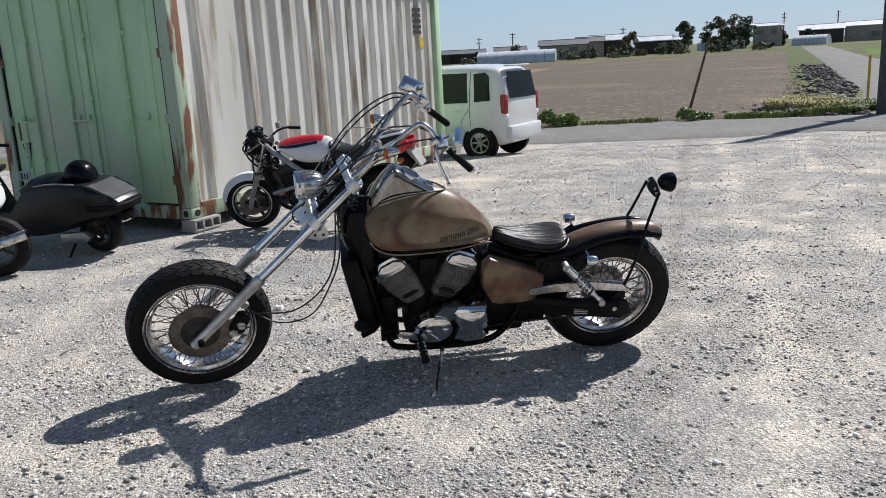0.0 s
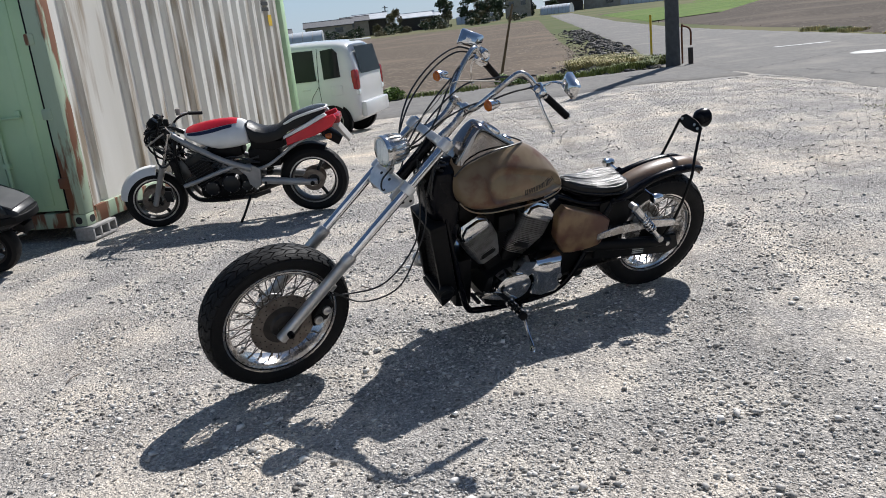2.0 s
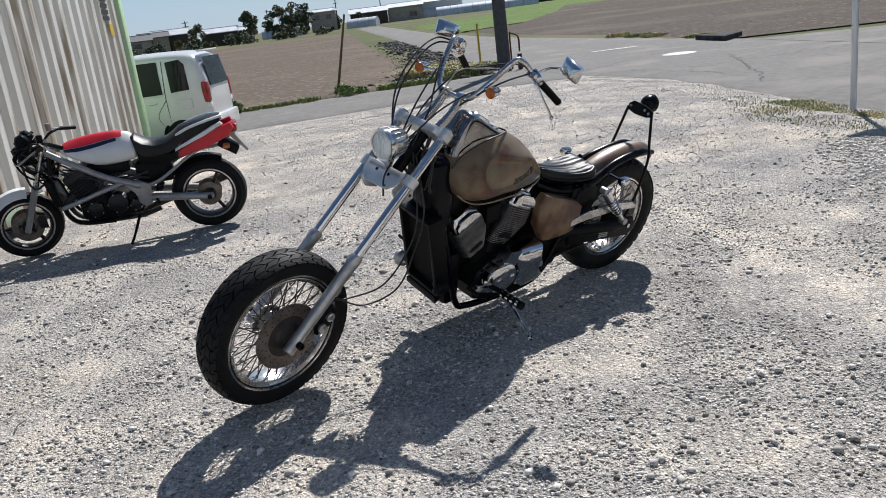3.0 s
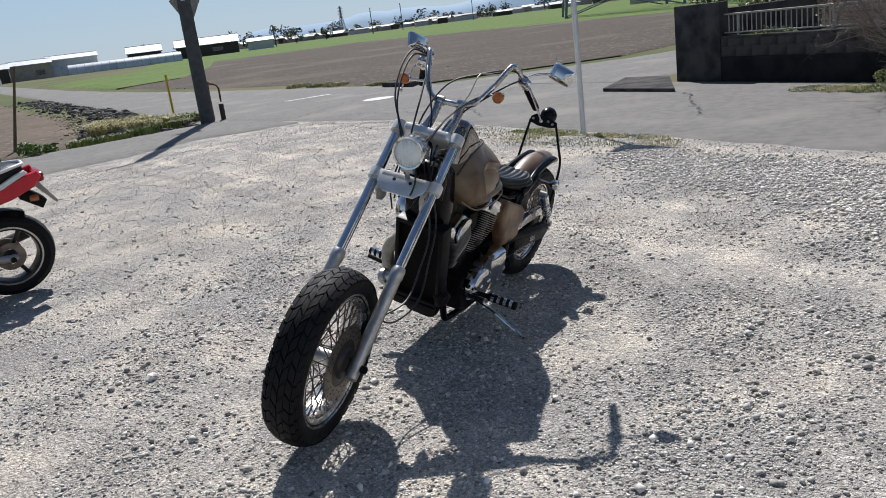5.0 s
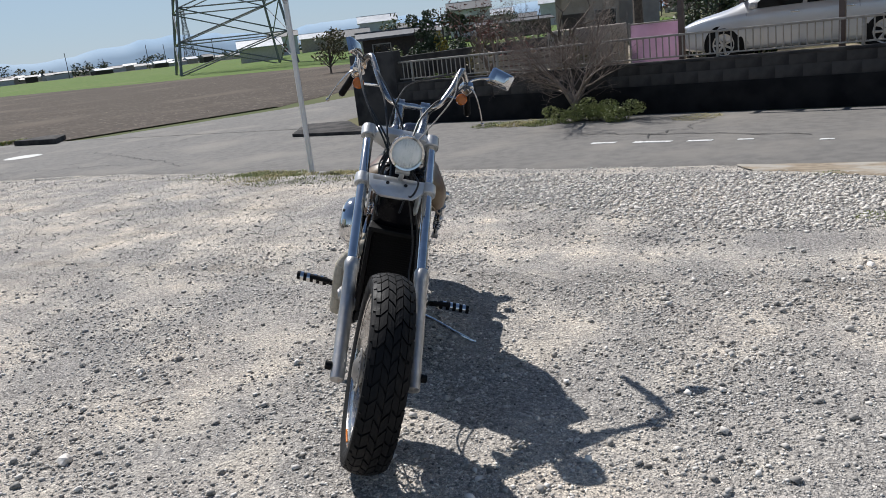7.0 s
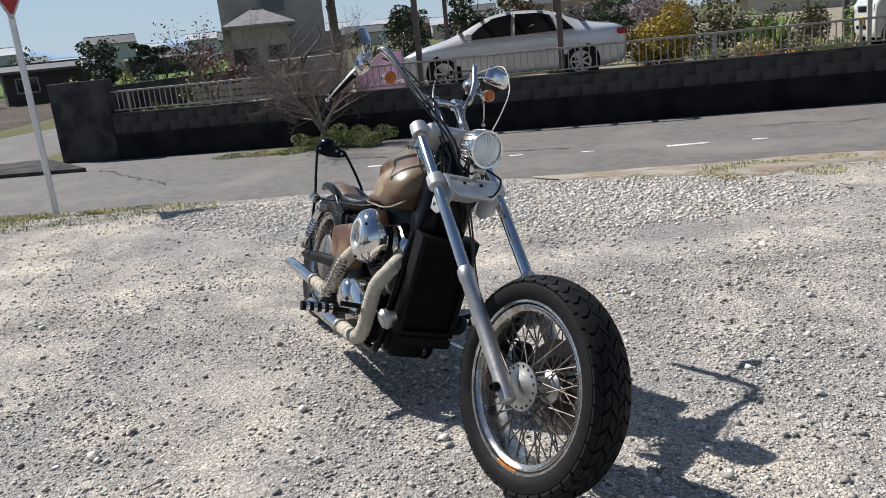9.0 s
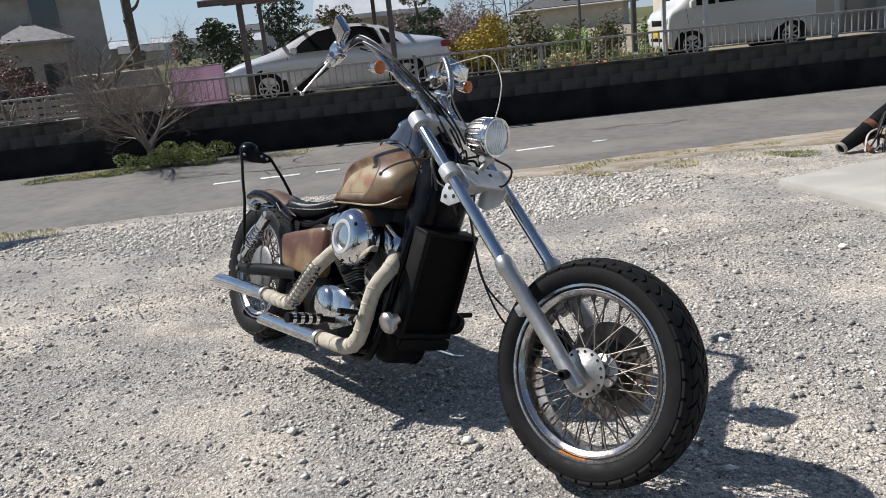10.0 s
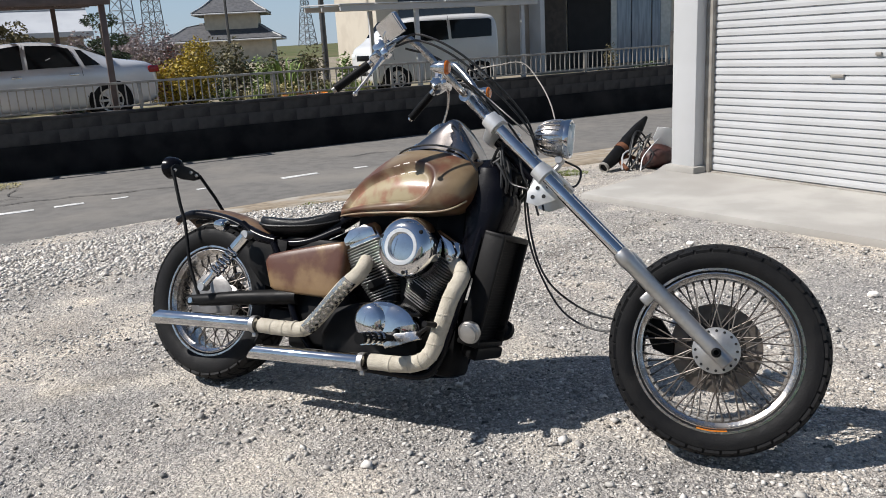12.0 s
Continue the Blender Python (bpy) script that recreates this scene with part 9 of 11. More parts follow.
def tuft(x, y, n, spread, h, material, label, seed, z=None, name="weed_clump", group="weeds in the gravel", droop=0.5, width=0.005):
    rnd = random.Random(seed)
    z = lie(x, y) if z is None else z
    verts, faces = [], []
    for _ in range(n):
        a, r = rnd.uniform(0, 2 * math.pi), spread * math.sqrt(rnd.random())
        b = Vector((r * math.cos(a), r * math.sin(a), -0.004))
        o = a + rnd.uniform(-1.2, 1.2)
        d = Vector((math.cos(o), math.sin(o), 0))
        hh = h * rnd.uniform(0.4, 1.1)
        lean = hh * droop * rnd.uniform(0.2, 1.3)
        s = Vector((-d.y, d.x, 0)) * width * rnd.uniform(0.6, 1.4)
        k = len(verts)
        mid, tip = b + d * lean * 0.35 + Vector((0, 0, hh * 0.65)), b + d * lean + Vector((0, 0, hh * (1.0 - 0.35 * droop)))
        verts += [b - s, b + s, mid + s * 0.8, mid - s * 0.8, tip]
        faces += [(k, k + 1, k + 2), (k, k + 2, k + 3), (k + 3, k + 2, k + 4)]
    ob = mesh_from(name, verts, faces, material, smooth=False)
    ob.location = (x, y, z)
    return tagged(ob, label, "weeds", kind="stuff")


# bushes at the field's edge
bush(2.6, 20.75, 1.7, 0.8, 0.50, LEAF_GREEN, "low dark green leafy bush at the field's edge", 1500, 0.05, 1, turn=-0.05)
bush(6.1, 20.6, 1.3, 0.6, 0.34, LEAF_GREEN, "low green leafy bush at the field's edge", 900, 0.045, 2)
for i, (x, y, n, h) in enumerate([(4.3, 20.8, 260, 0.16), (5.0, 20.75, 260, 0.18), (7.4, 20.5, 420, 0.22), (8.2, 20.35, 420, 0.2), (8.9, 20.3, 420, 0.26), (9.6, 20.3, 460, 0.3), (3.7, 20.9, 240, 0.15)]):
    tuft(x, y, n, 0.42, h, GRASS_BLADE, "green roadside weeds at the field's edge", 20 + i, name="verge_weeds", group="weeds along the verge", width=0.012)
# mounds of drooping grass by the pole
for i, (x, y, s, h, m) in enumerate([(9.7, 21.2, 0.55, 0.5, STRAW), (10.3, 21.9, 0.5, 0.45, GRASS_BLADE), (9.4, 22.4, 0.6, 0.5, STRAW), (10.2, 22.9, 0.55, 0.5, STRAW), (9.9, 20.6, 0.5, 0.35, GRASS_BLADE), (10.6, 24.0, 0.6, 0.45, STRAW), (10.9, 21.2, 0.4, 0.4, GRASS_BLADE)]):
    tuft(x, y, 900, s, h, m, "mound of drooping yellow-green grass on the stony bank", 40 + i, name="grass_mound", group="grass mounds on the bank", droop=1.1, width=0.014)
# the far verge across the road
for i, (x, y, h, m) in enumerate([(18.2, 20.6, 0.25, GRASS_BLADE), (17.0, 24.0, 0.3, STRAW), (17.8, 25.4, 0.3, GRASS_BLADE), (19.0, 27.2, 0.35, STRAW), (17.6, 20.9, 0.18, LEAF_YELLOW)]):
    tuft(right_edge(y) + 0.5, y, 260, 0.55, h * 0.6, m, "clump of roadside grass beside the ploughed field", 60 + i, name="grass_clump", group="grass along the far verge", width=0.014)
# weeds in and beside the gravel
for i, (x, y, n, s, h, m) in enumerate([(5.70, 7.00, 120, 0.30, 0.13, GRASS_BLADE), (5.55, 6.5, 140, 0.28, 0.11, GRASS_BLADE), (5.95, 7.4, 120, 0.30, 0.12, STRAW), (5.40, 5.95, 110, 0.22, 0.12, GRASS_BLADE), (6.3, 7.9, 120, 0.3, 0.12, GRASS_BLADE), (6.7, 8.6, 130, 0.35, 0.12, GRASS_BLADE),
                                        (1.8, 1.3, 90, 0.10, 0.08, GRASS_BLADE), (1.72, -1.13, 170, 0.14, 0.12, GRASS_BLADE), (2.2, -1.2, 60, 0.16, 0.05, STRAW), (2.9, -0.5, 80, 0.22, 0.05, GRASS_BLADE), (3.1, -0.1, 70, 0.2, 0.05, STRAW), (3.4, 1.1, 70, 0.12, 0.06, GRASS_BLADE), (2.3, -0.7, 60, 0.2, 0.04, STRAW),
                                        (-2.55, 3.5, 26, 0.05, 0.035, GRASS_BLADE), (-3.1, 4.3, 26, 0.06, 0.035, STRAW)]):
    tuft(x, y, n * 2, s * 1.3, h * 0.34, m, "small tuft of green weeds growing in the gravel" if m == GRASS_BLADE else "small tuft of dry straw-coloured weeds", 80 + i, width=0.0035, droop=1.0)

# thin grass creeping over the gravel's edge and the dirt verge
rnd = random.Random(64)
for i in range(34):
    if i < 20:
        y = rnd.uniform(5.0, 8.2)
        x = left_edge(y) - abs(rnd.gauss(0.15, 0.45)) - 0.2
    else:
        y = rnd.uniform(-1.9, 0.6)
        x = left_edge(y) - rnd.uniform(0.5, 1.7)
    tuft(x, y, rnd.randint(200, 420) if i < 20 else rnd.randint(90, 260), rnd.uniform(0.16, 0.36) if i < 20 else rnd.uniform(0.10, 0.30), rnd.uniform(0.035, 0.065) if i < 20 else rnd.uniform(0.025, 0.05), (STRAW, GRASS_BLADE, STRAW)[i % 3], "thin low grass creeping over the gravel's edge", 840 + i, width=0.0035, droop=1.1)

# the shrub and bare tree at the wall's foot
bush(9.86, 2.85, 2.6, 0.62, 0.42, IVY, "low ivy-green shrub along the wall's foot", 8000, 0.016, 5, turn=WALL_TURN, name="wall_shrub", clumps=22)
for k, (x, y) in enumerate([(10.25, 3.75), (10.5, 4.2), (10.75, 4.7), (9.1, 1.35)]):
    tuft(x, y, 700, 0.38, 0.09 - 0.012 * k, GRASS_BLADE if k % 2 == 0 else STRAW, "low dry grass at the wall's foot", 99 + k, z=-0.15, name="dry_grass", group="weeds along the verge", width=0.006, droop=1.0)
bare_tree(10.25, 3.2, 2.55, "leafless twiggy garden tree beside the wall", 14, z=-0.15, depth=5, stems=7, lean=0.95, fork=4, radius=0.030)
# garden trees and shrubs behind the wall
TZ = 0.42
bush(11.9, -4.3, 1.5, 1.3, 1.55, LEAF_YELLOW, "rounded bush covered in yellow blossom", 6500, 0.033, 6, z=TZ, name="blossom_bush", clumps=16)
leafy_tree(15.9, 0.2, 2.2, 1.1, LEAF_DARK, "small dense dark evergreen tree", 1500, 0.05, 7, trunk=0.15, z=TZ, name="garden_tree")
leafy_tree(16.6, -1.6, 2.3, 1.5, LEAF_DARK, "small dense dark evergreen tree", 1600, 0.05, 8, trunk=0.15, z=TZ, name="garden_tree")
leafy_tree(14.9, -2.4, 1.9, 1.5, LEAF_OLIVE, "rounded olive-green clipped garden tree", 1800, 0.045, 9, trunk=0.2, z=TZ, name="garden_tree")
leafy_tree(20.2, -1.0, 2.2, 1.3, LEAF_DARK, "dark broadleaf garden tree", 1300, 0.06, 10, trunk=0.15, z=TZ, name="garden_tree")
bush(13.9, -0.9, 1.3, 0.8, 0.85, LEAF_GREEN, "yellow-green clipped garden bush", 1000, 0.04, 12, z=TZ, name="garden_bush")
bush(14.6, -3.2, 1.2, 1.0, 0.9, LEAF_OLIVE, "yellow-green clipped garden bush", 900, 0.04, 13, z=TZ, name="garden_bush")


def topiary(x, y, pads, label):
    t = thing("topiary_pine", Matrix.Translation((x, y, TZ)), label, "tree")
    rnd = random.Random(int(x * 7))
    bm = bmesh.new()
    top = max(p[2] for p in pads)
    tube(bm, [(0, 0, -0.02), (0.06, 0.03, top * 0.4), (-0.05, 0, top * 0.75), (0, 0, top)], [0.06, 0.03], 7, 5)
    for px, py, pz, pr in pads:
        tube(bm, [(0, 0, pz - 0.15), (px * 0.6, py * 0.6, pz - 0.06), (px, py, pz)], [0.03, 0.015], 5, 3, caps=False)
    part("trunk", bm, BARK, t)
    for px, py, pz, pr in pads:
        v, f = blade_cards(rnd, clump_points(rnd, [(px, py, pz + 0.06, pr, pr * 0.42)], 420), 0.05, 0.3)
        o = mesh_from("foliage_pad", v, f, LEAF_DARK, smooth=False)
        o.parent = t
        o["kind"] = "stuff"
    return t


topiary(14.9, -4.5, [(0, 0, 1.85, 0.42), (0.35, -0.2, 1.35, 0.3), (-0.3, 0.25, 1.1, 0.3)], "cloud-pruned garden pine with flat round pads")
topiary(15.6, -5.3, [(0, 0, 1.45, 0.35), (-0.35, 0.2, 1.05, 0.3), (0.3, -0.3, 0.9, 0.28)], "cloud-pruned low garden pine")
bush(12.3, -6.1, 0.9, 0.8, 1.5, LEAF_OLIVE, "upright grey-green garden shrub", 1200, 0.045, 14, z=TZ, name="garden_shrub", clumps=14)
bush(11.8, -8.0, 0.7, 0.7, 1.35, LEAF_OLIVE, "upright bronze-green garden shrub", 900, 0.04, 15, z=TZ, name="garden_shrub", clumps=12)
bush(11.2, -8.6, 0.6, 0.6, 1.1, LEAF_GREEN, "upright light green garden shrub", 700, 0.04, 16, z=TZ, name="garden_shrub", clumps=10)
tuft(11.5, -6.8, 60, 0.12, 1.2, LEAF_GREEN, "spiky sword-leaved garden plant", 17, z=TZ, name="spiky_plant", group="garden plants", droop=0.8, width=0.03)
for i, (x, y) in enumerate([(14.8, -8.4), (15.8, -7.2), (17.5, -6.3), (13.9, -9.8), (18.6, -3.4)]):
    bush(x, y, 1.9, 0.7, 0.95, LEAF_DARK, "dark clipped hedge at the back of the garden", 1000, 0.05, 18 + i, z=TZ, turn=-0.85, name="hedge", category="hedge", group="hedges at the garden's back", clumps=14)
for i, (x, y, h, m) in enumerate([(17.6, -7.9, 2.3, BLOSSOM), (16.9, -5.8, 2.0, BLOSSOM), (19.8, -8.6, 2.2, BLOSSOM)]):
    t, tips = bare_tree(x, y, h, "small plum tree in pale pink blossom", 30 + i, z=TZ, depth=3, stems=5, lean=0.6, name="plum_tree")
    rnd = random.Random(i)
    v, f = blade_cards(rnd, [q + Vector((rnd.gauss(0, 0.09), rnd.gauss(0, 0.09), rnd.gauss(0, 0.09))) for q in tips for _ in range(16)], 0.04)
    o = mesh_from("blossom", v, f, m, smooth=False)
    o.parent = t
t, tips = bare_tree(13.6, 4.9, 2.3, "plum tree with reddish buds behind the railing", 35, z=TZ, depth=3, stems=5, lean=0.6, name="plum_tree")
rnd = random.Random(9)
v, f = blade_cards(rnd, [q + Vector((rnd.gauss(0, 0.1), rnd.gauss(0, 0.1), rnd.gauss(0, 0.1))) for q in tips for _ in range(6)], 0.03)
o = mesh_from("foliage", v, f, LEAF_RED, smooth=False)
o.parent = t
bush(14.6, 4.2, 1.1, 0.9, 1.1, LEAF_RED, "reddish leafed garden shrub", 900, 0.04, 36, z=TZ, name="garden_shrub")
bush(15.6, 5.2, 1.0, 0.9, 1.05, LEAF_OLIVE, "rounded olive-green garden shrub", 900, 0.04, 37, z=TZ, name="garden_shrub")
bush(14.0, 3.2, 0.9, 0.9, 1.25, LEAF_OLIVE, "twiggy olive garden shrub", 700, 0.035, 38, z=TZ, name="garden_shrub")
bush(13.05, 5.9, 1.5, 0.5, 0.45, LEAF_GREEN, "low clipped green garden hedge behind the railing", 1400, 0.03, 39, z=TZ, turn=WALL_TURN, name="hedge", category="hedge", clumps=14)
bush(17.7, 6.3, 0.8, 0.8, 1.5, LEAF_DARK, "dark rounded evergreen shrub", 900, 0.04, 40, z=0.0, name="garden_shrub")
for i, (x, y, h) in enumerate([(24.25, 8.3, 1.72), (24.35, 6.9, 1.66), (24.4, 5.5, 1.60), (24.45, 4.2, 1.55)]):
    bush(x, y, 1.9, 0.9, h, LEAF_DARK, "dark clipped boundary hedge beyond the garden", 2600, 0.05, 720 + i, z=-0.1, turn=math.pi / 2, name="hedge", category="hedge", group="boundary hedge beyond the garden", clumps=22)
leafy_tree(25.3, 8.25, 2.75, 1.3, LEAF_DARK, "dark dome-shaped evergreen over the hedge", 2400, 0.055, 731, trunk=0.2, z=-0.1, name="garden_tree", clumps=12)
leafy_tree(25.2, 6.95, 2.60, 1.1, LEAF_DARK, "irregular dark garden pine over the hedge", 1100, 0.06, 732, trunk=0.45, z=-0.1, name="garden_pine", clumps=7, squash=0.45)
leafy_tree(25.3, 6.25, 2.40, 1.0, LEAF_DARK, "irregular dark garden pine over the hedge", 1000, 0.06, 733, trunk=0.45, z=-0.1, name="garden_pine", clumps=6, squash=0.45)
bush(23.9, 9.2, 0.9, 0.9, 2.05, IVY, "upright pale-flecked evergreen shrub by the hedge", 1500, 0.045, 734, z=-0.1, name="garden_shrub", clumps=12)
bush(24.9, 7.55, 0.9, 0.8, 1.95, LEAF_YELLOW, "yellowish shrub showing over the hedge", 500, 0.05, 735, z=-0.1, name="garden_shrub", clumps=7)
lopped = thing("lopped_tree", Matrix.Translation((21.35, 1.04, TZ)), "tall lopped dark tree trunk with short stubs", "tree")
bm = bmesh.new()
tube(bm, [(0, 0, -0.05), (0.05, 0.02, 1.4), (-0.03, 0.05, 2.9), (0.04, 0, 4.4)], [0.17, 0.14, 0.13, 0.11], 10, 5)
part("trunk", bm, BARK, lopped)
for k, zz in enumerate((1.5, 2.0, 2.5, 3.0, 3.5, 4.0, 4.3)):
    bm = bmesh.new()
    tube(bm, [(0, 0, zz), (0.20 * math.cos(2.4 * k), 0.20 * math.sin(2.4 * k), zz + 0.12), (0.32 * math.cos(2.4 * k), 0.32 * math.sin(2.4 * k), zz + 0.30)], [0.06, 0.035], 7, 3)
    part("stub", bm, BARK, lopped)
bare_tree(12.6, 3.3, 2.4, "leafless pruned garden tree with knobbly limbs", 41, z=TZ, depth=2, stems=3, lean=0.35, material=BARK, radius=0.05, name="pruned_tree")
for i, (x, y) in enumerate([(10.9, -7.4), (11.9, -5.2), (9.2, -5.2), (8.6, -5.9), (11.3, -5.9), (4.6, -11.3), (5.2, -10.4), (3.9, -12.2)]):
    bush(x, y, 0.6, 0.5, 0.35 + 0.06 * (i % 3), (LEAF_OLIVE, LEAF_GREEN, LEAF_DARK)[i % 3], "small potted garden shrub", 380, 0.03, 50 + i, z=TZ, name="garden_plant", group="garden plants", clumps=6)


for i, (x, y, w, h, m) in enumerate([(12.9, -5.0, 1.1, 0.9, LEAF_OLIVE), (13.6, -6.4, 1.3, 1.15, LEAF_DARK), (12.9, -7.3, 1.0, 1.0, LEAF_GREEN), (13.3, -8.4, 1.2, 1.3, LEAF_OLIVE), (10.6, -5.6, 0.8, 0.5, STRAW), (10.0, -6.3, 0.7, 0.45, LEAF_OLIVE), (15.3, -6.6, 1.6, 1.5, LEAF_RED), (16.4, -8.9, 1.8, 1.7, LEAF_OLIVE), (12.6, -4.4, 0.8, 1.0, LEAF_RED), (9.5, -4.0, 0.6, 0.35, LEAF_OLIVE), (18.2, -5.2, 1.8, 1.9, LEAF_DARK), (13.4, -3.0, 1.2, 1.3, LEAF_OLIVE)]):
    bush(x, y, w, w * 0.9, h, m, "leafy garden shrub among the planting beds", 1300, 0.038, 700 + i, z=TZ, name="garden_shrub", clumps=12, group="garden shrubs")
for i, (x, y, w, h, m, lab) in enumerate([(15.4, -1.1, 1.3, 2.05, LEAF_DARK, "dark evergreen camellia behind the carport"), (15.6, -2.2, 1.5, 2.0, LEAF_OLIVE, "rounded olive clipped tree behind the carport"),
                                          (15.1, -3.0, 1.1, 1.85, LEAF_OLIVE, "rounded olive clipped tree behind the carport"), (15.5, 0.5, 1.3, 1.7, LEAF_DARK, "dark evergreen camellia behind the carport"), (14.0, -2.9, 0.9, 1.35, LEAF_GREEN, "low light green shrub behind the sedan")]):
    bush(x, y, w, w * 0.9, h, m, lab, 1300, 0.045, 760 + i, z=TZ, name="garden_tree" if h > 1.5 else "garden_shrub", category="tree" if h > 1.5 else "bush", clumps=13, group="clipped garden trees" if h > 1.5 else "garden shrubs")
# ---- roadside furniture ----
pole = thing("utility_pole", Matrix.Translation((10.6, 19.8, -0.15)), "dark grey concrete utility pole at the road corner", "utility pole")
bm = bmesh.new()
tube(bm, [(0, 0, -0.1), (0, 0, 9.5)], [0.19, 0.13], 20, 0)
part("shaft", bm, POLE_GREY, pole)
for k, zz in enumerate((2.15, 3.05, 3.5)):
    bm = bmesh.new()
    lathe(bm, [(0.186 - 0.0063 * zz, zz - 0.025), (0.194 - 0.0063 * zz, zz - 0.02), (0.194 - 0.0063 * zz, zz + 0.02), (0.186 - 0.0063 * zz, zz + 0.025)], None, 20, closed=True)
    part("band", bm, POLE_GREY, pole)
for k in range(10):
    bm = bmesh.new()
    a = math.pi * (k % 2) + 0.6
    rod(bm, (0.15 * math.cos(a), 0.15 * math.sin(a), 3.2 + 0.45 * k), (0.33 * math.cos(a), 0.33 * math.sin(a), 3.2 + 0.45 * k), 0.009, 6)
    part("step_bolt", bm, FENCE_GREY, pole)
bm = bmesh.new()
box(bm, (1.8, 0.09, 0.09), Matrix.Translation((0, 0, 9.0)) @ Matrix.Rotation(0.5, 4, "Z"), 0.01)
part("crossarm", bm, POLE_GREY, pole)
bm = bmesh.new()
box(bm, (0.10, 0.02, 0.26), Matrix.Translation((-0.12, -0.13, 3.3)) @ Matrix.Rotation(-0.75, 4, "Z"), 0.005)
part("number_plate", bm, PALE_BAR, pole, "small pale plate fixed to the pole")


def stop_sign(m, tip, post_h, label, own_post=True, name="stop_sign"):
    """An inverted triangle, red with a white edge, facing local -y."""
    t = thing(name, m, label, "road sign")
    if own_post:
        bm = bmesh.new()
        rod(bm, (0, 0.045, -0.1), (0, 0.045, post_h), 0.038, 16)
        part("post", bm, CAR_WHITE, t, "white steel post")
    tri = [(0, tip), (0.40, tip + 0.70), (0.36, tip + 0.74), (-0.36, tip + 0.74), (-0.40, tip + 0.70), (-0.03, tip)]
    c = Vector((0, 0, tip + 0.47))

    def plate(k, y0, y1, material, nm):
        bm = bmesh.new()
        pts = [(c + (Vector((a, 0, b)) - c) * k) for a, b in tri]
        loft(bm, [[p + Vector((0, y0, 0)) for p in pts], [p + Vector((0, y1, 0)) for p in pts]])
        return part(nm, bm, material, t, smooth=False)

    plate(1.0, 0.0, -0.012, FENCE_GREY, "plate")
    plate(0.99, -0.012, -0.015, WHITE_PAINT, "edge_band")
    plate(0.90, -0.015, -0.018, SIGN_RED, "red_face")
    for k in range(3):
        bm = bmesh.new()
        box(bm, (0.11, 0.003, 0.12), Matrix.Translation((-0.15 + 0.15 * k, -0.0205, tip + 0.54)), 0.01)
        part("lettering", bm, WHITE_PAINT, t)
    return t


stop_sign(Matrix.Translation((7.0, 6.94, -0.15)) @ Matrix.Rotation(math.radians(-55), 4, "Z"), 2.33, 3.1, "red inverted-triangle stop sign on a white post")
stop_sign(Matrix.Translation((10.78, 19.98, -0.15)) @ Matrix.Rotation(math.radians(140), 4, "Z"), 2.52, 0, "stop sign plate fixed to the utility pole, seen from behind", own_post=False, name="stop_plate")

guard = thing("guard_frame", Matrix.Translation((11.1, 19.94, -0.15)), "small rusty tube guard frame beside the pole", "guard rail")
bm = bmesh.new()
tube(bm, [(0, 0.2, -0.05), (0, 0.2, 0.95), (0.0, 0.1, 1.0), (0.0, -0.2, 0.9), (0.0, -0.22, 0.5)], 0.025, 8, 5)
part("tube", bm, RUST, guard)
bm = bmesh.new()
box(bm, (0.10, 0.10, 0.45), Matrix.Translation((0, -0.2, 0.22)), 0.01)
part("foot", bm, DARK_WOOD, guard)
yp = thing("marker_post", Matrix.Translation((11.62, 22.63, -0.15)), "thin yellow roadside marker post", "post")
bm = bmesh.new()
rod(bm, (0, 0, -0.1), (0, 0, 1.35), 0.035, 10)
part("shaft", bm, YELLOW, yp)
stake = thing("field_stake", Matrix.Translation((6.6, 22.4, -0.12)), "leaning brown wooden stake in the field", "stake")
bm = bmesh.new()
rod(bm, (0, 0, -0.1), (0.62, 0.15, 2.05), 0.045, 8, 0.03)
part("shaft", bm, mat("stake_wood", (0.20, 0.13, 0.06), (0.14, 0.09, 0.04), 9, rough=0.8), stake)


def flat_patch(name, pts, z, material, label, category, thick=0.004):
    bm = bmesh.new()
    slab(bm, pts, z, z + thick, "z", 0.001)
    return tagged(finish(name, bm, material), label, category, kind="structure")


# road paint
RZ = -0.15 + 0.0145
for i, (a, b, w) in enumerate([((7.32, 3.02), (7.19, 2.70), 0.11), ((7.07, 2.47), (6.83, 2.01), 0.12), ((6.75, 1.82), (6.62, 1.53), 0.11), ((6.50, 1.25), (6.42, 1.08), 0.08), ((5.46, -0.50), (5.28, -0.98), 0.12), ((5.05, -1.45), (4.97, -1.62), 0.08), ((5.95, 0.45), (5.9, 0.3), 0.07)]):
    A, B = Vector((*a, 0)), Vector((*b, 0))
    s = Vector((-(B - A).y, (B - A).x, 0)).normalized() * w / 2
    flat_patch("road_marking", [(q.x, q.y) for q in (A - s, B - s, B + s, A + s)], RZ, ROAD_PAINT, "worn white dash painted on the lane", "road marking")
flat_patch("stop_line", [(15.05, 21.5), (16.45, 20.86), (16.40, 20.62), (15.0, 21.26)], RZ + 0.004, ROAD_PAINT, "worn white stop line", "road marking")
bm = bmesh.new()
lathe(bm, [(0.0, 0.006), (0.40, 0.006), (0.44, 0.0)], Matrix.Translation((13.9, 16.5, RZ + 0.004)) @ Matrix.Diagonal((1, 1, 1, 1)), 36)
tagged(finish("manhole_cover", bm, mat("pale_manhole", (0.62, 0.62, 0.60), (0.48, 0.48, 0.46), 30, rough=0.7, bump=0.4, bump_scale=60)), "round pale manhole cover in the road", "manhole cover", kind="structure")
TAR = mat("tar_seam", (0.055, 0.053, 0.052), (0.08, 0.078, 0.075), 8, rough=0.85)
